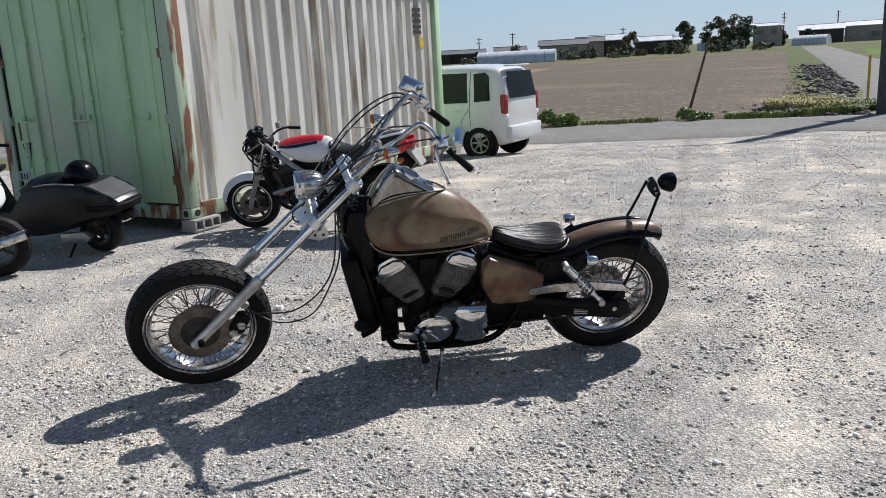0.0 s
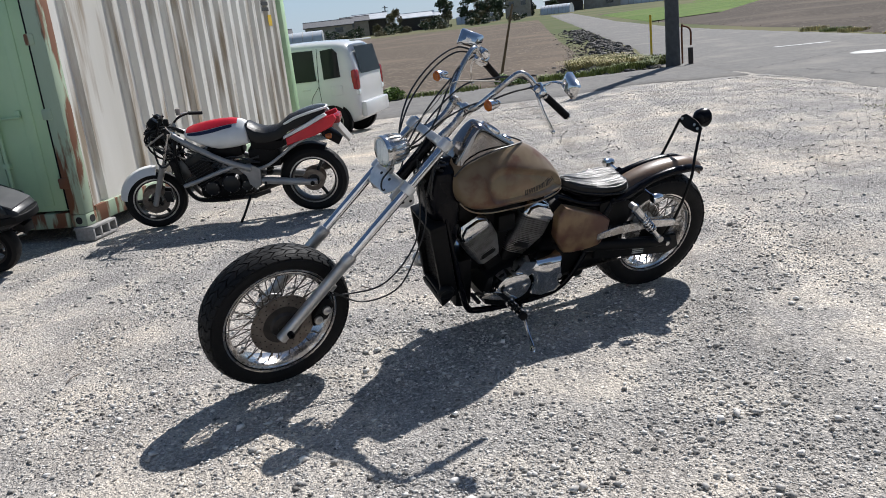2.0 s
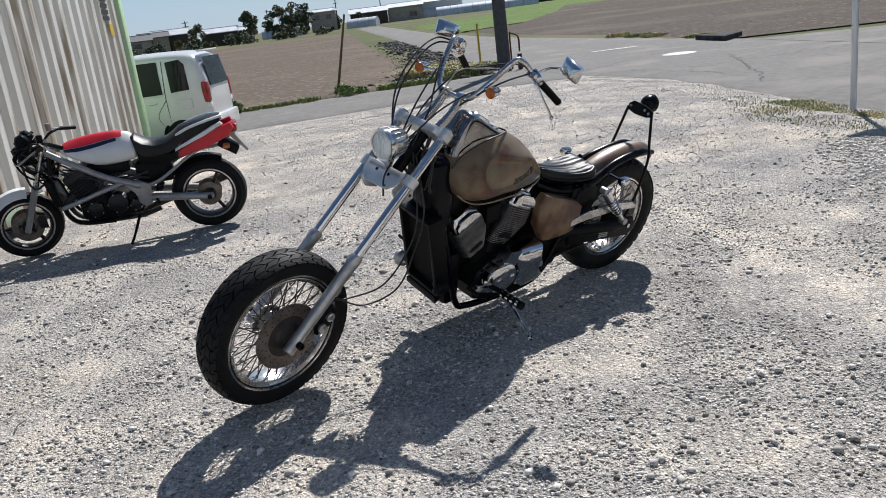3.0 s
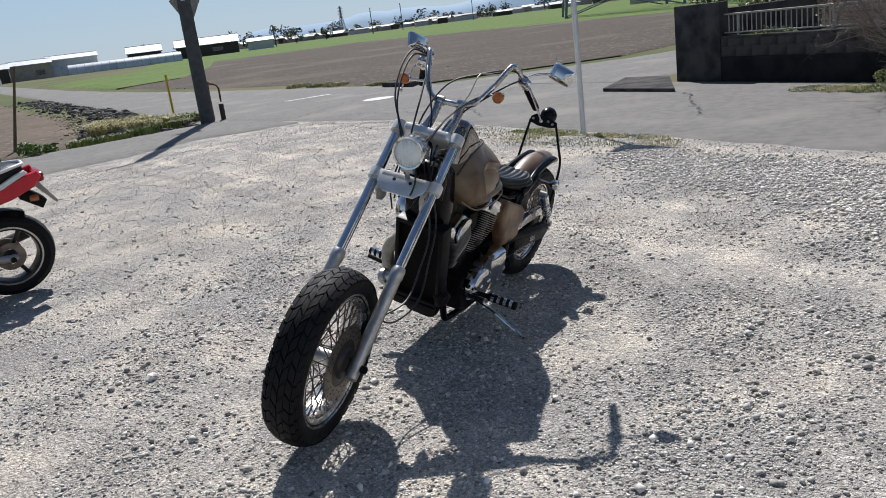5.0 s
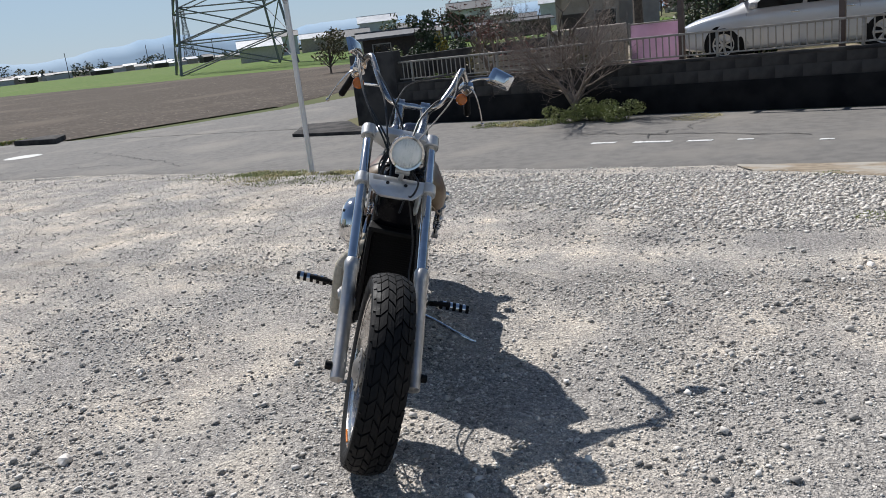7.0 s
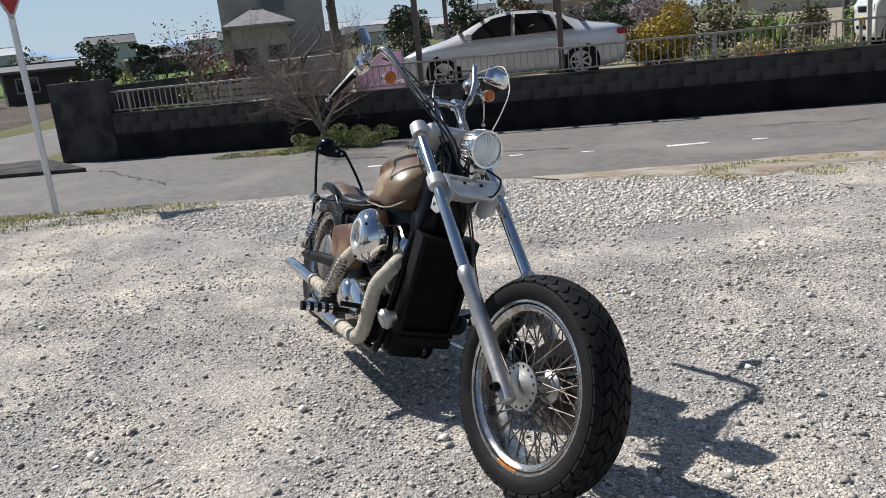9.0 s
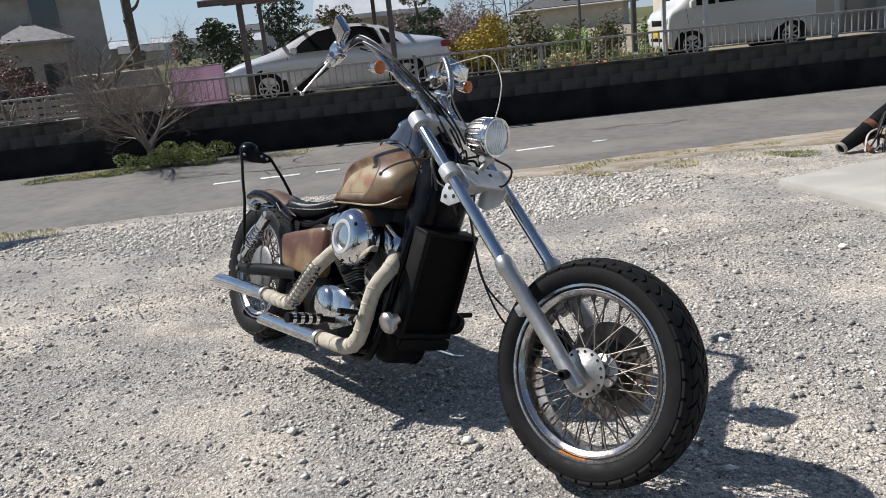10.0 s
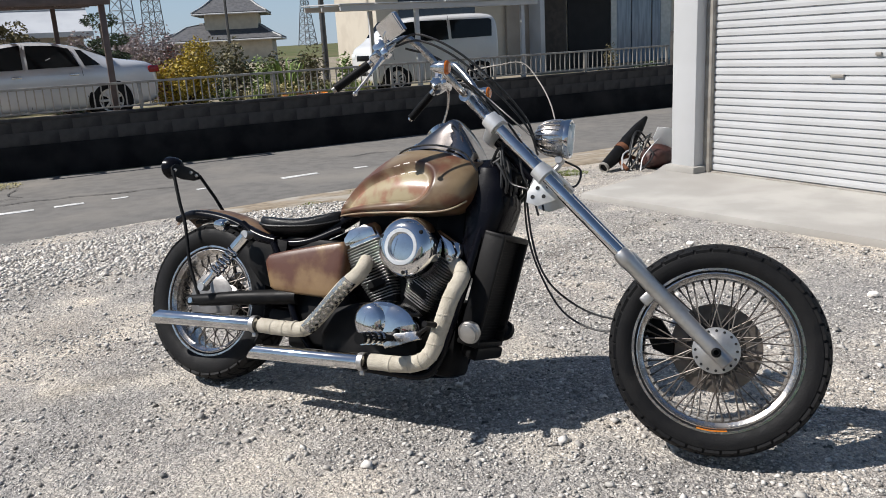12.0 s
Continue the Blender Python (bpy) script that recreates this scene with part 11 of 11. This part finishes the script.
# farmhouses and sheds across the western field
for x, y, w, d, e, r, a, wm, rm, wins in [
        (24.1, 169, 9.4, 6, 2.7, 3.9, -8, BEIGE_WALL, ROOF_TILE, [(-2.5, 1.9, 1.6, 0.9), (2, 1.9, 1.6, 0.9)]), (30.5, 174, 5.5, 5, 3.1, 4.2, -9, BEIGE_WALL, ROOF_TILE, [(-1, 2.4, 1.4, 0.8)]), (34.6, 178, 6.9, 7, 3.2, 4.5, -11, DARK_WOOD, ROOF_PALE, [(-2, 1.8, 1.4, 0.9)]),
        (44.3, 176, 7.5, 6, 2.6, 3.7, -14, DARK_WOOD, ROOF_PALE, [(2, 1.6, 2, 0.8)]), (49.5, 181, 6.0, 5, 2.4, 3.4, -15, WHITE_PAINT, ROOF_PALE, []), (14.0, 178, 6.5, 5, 2.0, 3.1, -4, BEIGE_WALL, ROOF_TILE, [(0, 1.4, 1.6, 0.8)]), (5, 190, 8, 6, 2.0, 3.0, 0, DARK_WOOD, ROOF_TILE, []),
        (-3, 186, 8, 6, 2.0, 3.0, 0, DARK_WOOD, ROOF_TILE, []), (-14, 180, 8, 6, 2.2, 3.4, 5, BEIGE_WALL, ROOF_TILE, []), (77, 198, 6.4, 6, 4.6, 5.4, -21, BEIGE_WALL, ROOF_PALE, [(-1.6, 3.4, 1.2, 1.0), (1.4, 3.4, 1.2, 1.0)]),
        (94.3, 208, 10, 8, 3.2, 4.6, -24, DARK_WOOD, ROOF_PALE, [(-2, 1.6, 2.4, 1.2)]), (104.5, 206, 9.5, 8, 3.6, 4.8, -26, BEIGE_WALL, ROOF_PALE, [(2, 1.6, 2, 1.2)]), (116, 206, 12, 8, 4.0, 5.2, -28, WHITE_PAINT, ROOF_PALE, []),
        (152, 226, 10, 8, 3.4, 5.6, -35, DARK_WOOD, ROOF_PALE, [(0, 1.8, 3, 1.0)]), (150, 219, 14, 6, 1.8, 2.6, -35, BEIGE_WALL, ROOF_TILE, []), (167.6, 215, 19, 9, 3.4, 5.8, -38, DARK_WOOD, ROOF_PALE, [(-4, 1.8, 3, 1.0), (3, 1.8, 3, 1.0)]), (180, 204, 8, 6, 2.6, 3.8, -40, WHITE_PAINT, ROOF_PALE, [])]:
    house("farm_building", x, y, w, d, e, r, math.radians(a), wm, rm, "farm building with a %s roof across the fields" % ("pale metal" if rm == ROOF_PALE else "grey tiled"), windows=wins, over=0.4, group="farm buildings across the field")
leafy_tree(35.7, 161, 4.8, 4.0, LEAF_OLIVE, "olive-green round tree beside the farmhouses", 1400, 0.22, 101, trunk=0.15, name="field_tree")
leafy_tree(51, 175, 6.3, 4.4, LEAF_DARK, "tall dark pine among the farmhouses", 1300, 0.25, 102, trunk=0.4, name="field_tree")
for i, (x, y, h, w, m) in enumerate([(59.5, 187, 6.0, 4.0, LEAF_DARK), (62.5, 188, 7.6, 4.2, LEAF_OLIVE), (65.5, 188, 8.4, 4.4, LEAF_OLIVE), (68, 187, 7.4, 4.0, LEAF_DARK), (62, 184, 5.0, 4.0, LEAF_DARK), (66, 184, 5.2, 4.0, LEAF_DARK), (80, 197, 4.2, 3.6, LEAF_DARK), (86, 196, 3.6, 3.4, LEAF_DARK)]):
    leafy_tree(x, y, h, w, m, "tall bamboo and evergreen grove beyond the field", 1300, 0.26, 110 + i, trunk=0.05, name="grove_tree", clumps=18)
for i in range(26):
    x = 4 + 2.2 * i
    leafy_tree(x, 150 + (i % 4) * 2.5, 1.2 + 0.35 * (i % 3), 3.0, LEAF_DARK if i % 3 else LEAF_OLIVE, "low dark hedge tree along the far field edge", 260, 0.22, 500 + i, trunk=0.05, name="field_hedge", clumps=7, group="field hedges")
for i, x in enumerate((44, 47.5, 51, 54, 57, 31.5, 33.5, 60, 15, 7, -6)):
    leafy_tree(x, 166 + (i % 3) * 4, 2.2 + 0.6 * (i % 3), 2.8, LEAF_DARK if i % 2 else LEAF_OLIVE, "dark garden tree among the farmhouses", 500, 0.24, 130 + i, trunk=0.12, name="field_tree", clumps=8)
for i, (x, y, h) in enumerate([(185, 226, 5), (190, 220, 6), (196, 214, 7), (204, 212, 6), (212, 205, 5), (160, 240, 6), (140, 236, 5)]):
    leafy_tree(x, y, h, h * 0.95, LEAF_DARK, "dark tree beside the barns", 500, 0.3, 150 + i, trunk=0.1, name="field_tree", clumps=8)

# village on the horizon
rnd = random.Random(77)
for i in range(120):
    a = math.radians(rnd.uniform(22, 53))
    s = rnd.uniform(430, 600)
    w = rnd.uniform(5, 10)
    e = rnd.uniform(1.6, 2.9)
    house("village_house", s * math.cos(a) - 3, s * math.sin(a) + 3, w, rnd.uniform(6, 9), e, e + rnd.uniform(0.8, 1.5), a + math.pi / 2 + rnd.uniform(-0.5, 0.5), (CREAM, WHITE_PAINT, BEIGE_WALL, DARK_WOOD)[i % 4], (ROOF_TILE, ROOF_TILE, ROOF_PALE)[i % 3], "small house in the village on the horizon",
          windows=[(-w / 4, e * 0.6, 1.6, 1.1)], over=0.4, group="village houses on the horizon")
for i in range(56):
    a = math.radians(rnd.uniform(8, 54))
    s = rnd.uniform(440, 640)
    h = rnd.uniform(4, 9)
    leafy_tree(s * math.cos(a), s * math.sin(a), h, h * rnd.uniform(0.9, 1.9), LEAF_DARK if i % 3 else LEAF_OLIVE, "dark tree in the village on the horizon", 170, 0.6, 200 + i, trunk=0.08, name="village_tree", clumps=8, group="village trees")
for i in range(36):
    a = math.radians(rnd.uniform(-40, 22))
    s = rnd.uniform(90, 260)
    h = rnd.uniform(3.0, 6.5)
    leafy_tree(s * math.cos(a), s * math.sin(a), h, h * rnd.uniform(0.8, 1.2), (LEAF_DARK, LEAF_OLIVE, LEAF_RED)[i % 3], "distant bare or evergreen garden tree", 260, 0.3, 300 + i, trunk=0.15, name="distant_tree", clumps=8, group="distant trees")
leafy_tree(51.1, 11.2, 3.9, 3.0, LEAF_DARK, "dark round tree beyond the lane", 900, 0.12, 401, trunk=0.15, name="distant_tree")
leafy_tree(53.6, 20.0, 3.6, 3.2, LEAF_OLIVE, "olive tree beyond the lane", 900, 0.12, 402, trunk=0.15, name="distant_tree")
topiary(30.5, 5.6, [(0, 0, 1.6, 0.6), (0.7, -0.3, 1.1, 0.5), (-0.7, 0.3, 1.2, 0.5)], "dark cloud-pruned pine beyond the lane")
for i, (x, y, w) in enumerate([(55.6, 15.2, 5.2), (112, 10, 10)]):
    house("field_shed", x, y, w, 3, 2.0, 2.5, math.radians(-75), DARK_WOOD, ROOF_TILE, "low open shed at the edge of the field", group="sheds", category="shed", windows=[(-w / 4, 1.2, 1.2, 0.8)])
for i in range(22):
    a = math.radians(-22 + i * 2.1)
    s = 240 + 60 * math.sin(i * 1.7)
    e = 3.0 + 1.4 * (i % 3)
    house("distant_house", s * math.cos(a), s * math.sin(a), 9, 7, e, e + 1.8, a + math.pi / 2, (CREAM, BEIGE_WALL, WHITE_PAINT)[i % 3], (ROOF_TILE, ROOF_PALE)[i % 2], "distant house beyond the gardens", windows=[(-2, e * 0.6, 1.6, 1.1), (2, e * 0.6, 1.6, 1.1)], group="distant houses", over=0.5)


# ---- pylons and poles ----
STEEL_GREY = mat("galvanised_steel", (0.22, 0.23, 0.24), (0.17, 0.18, 0.19), 2, rough=0.6, metal=0.3)


def pylon(x, y, h, half, top_half, levels, thick, label, turn=0.3):
    t = thing("pylon", Matrix.Translation((x, y, rise(x, y))) @ Matrix.Rotation(turn, 4, "Z"), label, "pylon", "power pylons")

    def corner(k, f):
        r = half + (top_half - half) * min(1.0, f * 1.35)
        return Vector(((1, 1, -1, -1)[k] * r, (1, -1, -1, 1)[k] * r, h * f))

    for k in range(4):
        bm = bmesh.new()
        tube(bm, [corner(k, i / levels) for i in range(levels + 1)], [thick, thick * 0.6], 5, 0)
        part("leg", bm, STEEL_GREY, t)
    bm = bmesh.new()
    for i in range(levels):
        f0, f1 = i / levels, (i + 1) / levels
        for k in range(4):
            j = (k + 1) % 4
            for a, b in ((corner(k, f0), corner(j, f1)), (corner(j, f0), corner(k, f1)), (corner(k, f1), corner(j, f1))):
                rod(bm, a, b, thick * 0.45, 4)
    part("bracing", bm, STEEL_GREY, t)
    for i, f in enumerate((0.72, 0.82, 0.92)):
        bm = bmesh.new()
        w = half * (1.5 - 0.15 * i)
        rod(bm, (-w, 0, h * f), (w, 0, h * f), thick * 0.7, 4)
        rod(bm, (-w, 0, h * f), (0, 0, h * f + 1.5), thick * 0.5, 4)
        rod(bm, (w, 0, h * f), (0, 0, h * f + 1.5), thick * 0.5, 4)
        part("crossarm", bm, STEEL_GREY, t)
    return t


pylon(111.3, 51.2, 62, 8.0, 2.0, 14, 0.20, "large galvanised lattice pylon standing in the fields", 0.5)
pylon(203, -136.5, 40, 2.7, 1.5, 12, 0.17, "lattice power pylon beyond the houses", 0.2)
pylon(198.5, -143, 38, 2.4, 1.4, 12, 0.17, "lattice power pylon beyond the houses", 0.4)
pylon(335, -350, 40, 4.0, 1.2, 10, 0.28, "distant lattice power pylon", 0.2)
pylon(446, 216, 30, 3.0, 1.0, 10, 0.2, "distant lattice power pylon", 0.7)
pylon(470, 430, 21, 2.4, 0.4, 9, 0.22, "distant lattice transmission tower", 0.1)
spots = [(8, 195, 5.6), (17, 208, 6.6), (60, 190, 6.5), (80, 196, 7.6), (104, 220, 8), (40, 186, 6), (220, 190, 9), (250, 200, 10), (285, 190, 10), (310, 170, 10), (335, 175, 10), (352, 160, 10), (390, 185, 11), (120, -60, 9), (60, -48, 8)]
prev = None
for i, (x, y, h) in enumerate(spots):
    t = thing("distant_pole", Matrix.Translation((x, y, rise(x, y))), "slim utility pole along the fields", "utility pole", "distant utility poles")
    bm = bmesh.new()
    rod(bm, (0, 0, -0.1), (0, 0, h), 0.17, 6, 0.12)
    part("shaft", bm, POLE_GREY, t)
    bm = bmesh.new()
    for zz in (h - 0.4, h - 1.2):
        box(bm, (1.6, 0.12, 0.12), Matrix.Translation((0, 0, zz)) @ Matrix.Rotation(0.4, 4, "Z"))
    part("crossarm", bm, POLE_GREY, t, smooth=False)

rnd = random.Random(91)
pts = []
for _ in range(5200):
    a, s = math.radians(rnd.uniform(4, 56)), rnd.uniform(560, 680)
    top = 3.2 + 2.6 * noise.noise((math.degrees(a) * 0.9, 0.3, 0)) + 1.6 * noise.noise((math.degrees(a) * 4.1, 7.3, 0))
    pts.append((s * math.cos(a), s * math.sin(a), rise(s * math.cos(a), s * math.sin(a)) + rnd.random() * max(0.6, top)))
v, fc = blade_cards(rnd, pts, 1.5)
tagged(mesh_from("far_woods", v, fc, LEAF_DARK, smooth=False), "dark line of woods along the horizon", "woods", kind="stuff")
# hills behind everything, the haze of distance put into their blue colour
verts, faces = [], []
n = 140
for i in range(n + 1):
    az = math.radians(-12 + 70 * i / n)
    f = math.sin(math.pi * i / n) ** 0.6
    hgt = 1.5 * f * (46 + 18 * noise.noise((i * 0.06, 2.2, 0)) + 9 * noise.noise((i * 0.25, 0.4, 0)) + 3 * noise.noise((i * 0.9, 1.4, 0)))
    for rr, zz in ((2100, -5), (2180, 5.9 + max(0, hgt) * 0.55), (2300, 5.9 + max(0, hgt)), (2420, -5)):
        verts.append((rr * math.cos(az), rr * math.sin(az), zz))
for i in range(n):
    for k in range(3):
        faces.append((i * 4 + k, i * 4 + k + 1, i * 4 + k + 5, i * 4 + k + 4))
tagged(mesh_from("backdrop_hills", verts, faces, HILL, smooth=True), "far hills coloured pale blue for haze on the horizon", "hills", kind="structure")


# ---- loose stones, stubble and litter ----
def scatter(name, count, place, sizes, material, label, seed, sink=0.3, category="gravel", flat=0.64):
    """Many small irregular stones in one mesh."""
    rs = np.random.RandomState(seed)
    base = np.array([(1, 0, 0), (-0.5, 0.87, 0), (-0.5, -0.87, 0), (0.35, 0.5, 0.8), (-0.65, 0.05, 0.75), (0.3, -0.55, 0.8), (0, 0, -0.6)])
    tri = np.array([(0, 1, 3), (1, 4, 3), (1, 2, 4), (2, 5, 4), (2, 0, 5), (0, 3, 5), (3, 4, 5), (0, 6, 1), (1, 6, 2), (2, 6, 0)])
    pts = [place(rs) for _ in range(count)]
    verts = np.zeros((count, 7, 3))
    for i, (x, y) in enumerate(pts):
        s = sizes(rs)
        v = base * (1 + rs.uniform(-0.35, 0.35, (7, 3))) * s * np.array((1.0, rs.uniform(0.6, 1.0), flat * rs.uniform(0.6, 1.1)))
        a = rs.uniform(0, 6.28)
        ca, sa = math.cos(a), math.sin(a)
        verts[i, :, 0] = x + v[:, 0] * ca - v[:, 1] * sa
        verts[i, :, 1] = y + v[:, 0] * sa + v[:, 1] * ca
        verts[i, :, 2] = lie(x, y) + v[:, 2] + s * flat * (0.5 - sink)
    faces = (tri[None] + 7 * np.arange(count)[:, None, None]).reshape(-1, 3)
    me = bpy.data.meshes.new(name)
    me.vertices.add(count * 7)
    me.vertices.foreach_set("co", verts.reshape(-1))
    me.loops.add(len(faces) * 3)
    me.loops.foreach_set("vertex_index", faces.reshape(-1))
    me.polygons.add(len(faces))
    me.polygons.foreach_set("loop_start", np.arange(len(faces)) * 3)
    me.update(calc_edges=True)
    me.materials.append(material)
    return tagged(new(name, me), label, category, kind="stuff")


def in_lot(x, y):
    return x < left_edge(y) + 0.25 * math.sin(y * 2.3) + 0.1 and -8 < y < 16.6


def coarse(x, y):
    """How much loose stone lies on top: bare dust in some patches, thick gravel in others."""
    k = noise.noise((x * 1.3, y * 1.3, 5.0)) + 0.6 * noise.noise((x * 3.7, y * 3.7, 9.0))
    return min(1.0, max(0.06, 0.55 + 0.95 * k))


def near_place(rs):
    while True:
        x, y = rs.normal(-0.9, 2.3), rs.normal(3.2, 2.4)
        if coarse(x, y) > rs.rand() and in_lot(x, y) and not (x > -1.6 and y < 1.1 - 0.35 * (x + 1.6) and x < 1.1):
            return x, y


def wide_place(rs):
    while True:
        x, y = rs.uniform(-6, 9), rs.uniform(-2, 16)
        if coarse(x, y) > rs.rand() and in_lot(x, y) and not (x > -5.2 and y < 1.1 - 0.35 * (x + 1.6) and x < 1.1):
            return x, y


BAND = [(5.0, 5.6), (4.45, 3.6), (3.5, 1.6), (2.7, 0.75), (1.5, 0.35), (1.6, 2.0), (2.9, 3.3), (3.6, 4.6)]


def inside(x, y, poly):
    c = False
    for (x0, y0), (x1, y1) in zip(poly, poly[1:] + poly[:1]):
        if (y0 > y) != (y1 > y) and x < (x1 - x0) * (y - y0) / (y1 - y0) + x0:
            c = not c
    return c


def band_place(rs):
    while True:
        x, y = rs.uniform(1.5, 5.2), rs.uniform(-0.2, 6.0)
        if inside(x + rs.normal(0, 0.18), y + rs.normal(0, 0.25), BAND) and in_lot(x, y):
            return x, y


scatter("fine_gravel", 80000, near_place, lambda r: min(0.014, r.lognormal(-5.4, 0.42)), STONE, "loose fine grey crushed stone over the yard", 1)
scatter("gravel", 10000, near_place, lambda r: min(0.022, r.lognormal(-4.8, 0.35)), STONE, "loose grey crushed stones over the yard", 2)
scatter("dark_gravel", 5500, near_place, lambda r: min(0.018, r.lognormal(-5.1, 0.45)), DARK_STONE, "loose dark grey crushed stones over the yard", 22)
scatter("coarse_gravel", 1700, near_place, lambda r: min(0.028, r.lognormal(-4.3, 0.35)), STONE, "scattered coarse crushed stones over the yard", 41, sink=0.2)
scatter("coarse_wide_gravel", 1800, wide_place, lambda r: min(0.03, r.lognormal(-4.2, 0.3)), STONE, "scattered coarse crushed stones over the yard", 42, sink=0.2)
scatter("wide_gravel", 40000, wide_place, lambda r: min(0.024, r.lognormal(-4.85, 0.4)), STONE, "loose grey crushed stones over the yard", 3)
scatter("pale_gravel", 17000, band_place, lambda r: min(0.03, r.lognormal(-4.4, 0.42)), PALE_STONE, "coarse pale crushed stone along the lane's edge", 4)


def edge_place(rs):
    y = rs.uniform(-7, 15)
    return left_edge(y) + rs.normal(0.05, 0.28), y


scatter("edge_gravel", 6000, edge_place, lambda r: min(0.022, r.lognormal(-4.8, 0.4)), STONE, "grey gravel strewn over the lane's edge", 12, sink=0.1)


def bank_place(rs):
    y = rs.uniform(19.8, 60) if rs.rand() < 0.7 else rs.uniform(19.8, 27)
    return left_edge(y) - 0.2 - abs(rs.normal(0, 0.9)), y


BANK = mat("dark_bank_stone", (0.16, 0.145, 0.13), (0.10, 0.09, 0.08), 9, rough=0.95, island=0.5)
scatter("bank_stones", 2600, bank_place, lambda r: min(0.25, r.lognormal(-2.6, 0.5)), BANK, "dark rough stones on the bank beside the lane", 5, category="stones")


def wall_foot(rs):
    y = rs.uniform(-9, 8.4)
    p = wall_point(y, -0.1 - abs(rs.normal(0, 0.16 if y < 2 else 0.45)))
    return p.x, p.y


LITTER = mat("leaf_litter", (0.20, 0.14, 0.08), (0.12, 0.085, 0.05), 9, rough=0.95, island=0.6)
scatter("leaf_litter", 4200, wall_foot, lambda r: min(0.05, r.lognormal(-3.7, 0.4)), LITTER, "dry brown leaf litter along the wall's foot", 6, flat=0.3, category="litter")


def gutter_place(rs):
    y = rs.uniform(4.2, 8.6)
    p = wall_point(y, -0.1 - min(1.5, abs(rs.normal(0, 0.55)) * (y - 3.4) / 4))
    return p.x, p.y


scatter("gutter_litter", 6000, gutter_place, lambda r: min(0.045, r.lognormal(-4.1, 0.45)), mat("pale_brown_litter", (0.30, 0.235, 0.17), (0.16, 0.12, 0.085), 9, rough=0.95, island=0.6), "brown litter and stones washed along the wall's foot", 61, flat=0.35, category="litter")


def clod_place(rs):
    while True:
        x, y = rs.uniform(-6, 22), 20.9 + abs(rs.normal(0, 12))
        if x < left_edge(y) - 1.4 - 0.02 * y:
            return x, y


CLOD = mat("soil_clod", (0.20, 0.155, 0.118), (0.14, 0.108, 0.082), 5, rough=0.95, island=0.4)
scatter("soil_clods", 9000, clod_place, lambda r: min(0.07, r.lognormal(-3.5, 0.45)), CLOD, "brown clods of ploughed soil", 7, category="soil")
STUBBLE = mat("pale_stubble", (0.46, 0.39, 0.29), (0.34, 0.28, 0.20), 5, rough=0.9, island=0.4)
scatter("stubble", 9000, clod_place, lambda r: min(0.09, r.lognormal(-3.3, 0.4)), STUBBLE, "pale broken stalks lying on the ploughed field", 8, flat=0.25, sink=-0.6, category="stubble")


def east_place(rs):
    while True:
        y = 15 + abs(rs.normal(0, 18))
        x = right_edge(y) + 1.4 + abs(rs.normal(0, 22))
        if y > 16.4 - 0.16 * (x - 19):
            return x, y


scatter("soil_clods_east", 9000, east_place, lambda r: min(0.08, r.lognormal(-3.4, 0.45)), CLOD, "brown clods of ploughed soil", 9, category="soil")

# single larger stones and twigs lying near the wheels
for i, (x, y, s) in enumerate([(-1.55, 2.05, 0.03), (-2.45, 3.0, 0.026), (-2.2, 2.35, 0.03), (-0.35, 1.35, 0.028), (-2.75, 4.1, 0.03), (-1.2, 5.45, 0.034), (-0.3, 5.6, 0.028), (-3.0, 2.7, 0.02), (0.7, 1.7, 0.028), (1.0, 1.4, 0.02), (-2.9, 5.2, 0.022)]):
    bm = bmesh.new()
    bmesh.ops.create_icosphere(bm, subdivisions=2, radius=s)
    for v_ in bm.verts:
        v_.co = Vector((v_.co.x, v_.co.y * 0.8, v_.co.z * 0.65)) + v_.co * 0.3 * noise.noise(v_.co * 40 + Vector((i, 0, 0)))
    ob = tagged(finish("stone", bm, PALE_STONE, smooth=False), "single loose stone on the gravel", "stone", "loose stones")
    ob.location = (x, y, lie(x, y) + s * 0.4)
rnd = random.Random(12)
for i, (x, y, a, l) in enumerate([(-1.35, 5.75, 0.7, 0.10), (-0.65, 5.35, 2.2, 0.09), (-2.35, 4.75, 1.1, 0.12), (-0.9, 1.25, 0.2, 0.14), (-2.6, 2.2, 2.0, 0.10)]):
    bm = bmesh.new()
    tube(bm, [(-l / 2, 0, 0), (0, 0.008, 0.006), (l / 2, -0.004, 0.002)], [0.004, 0.0025], 5, 4)
    ob = tagged(finish("twig", bm, BARK), "short dry twig lying on the gravel", "twig", "twigs")
    ob.matrix_world = Matrix.Translation((x, y, lie(x, y) + 0.008)) @ Matrix.Rotation(a, 4, "Z")
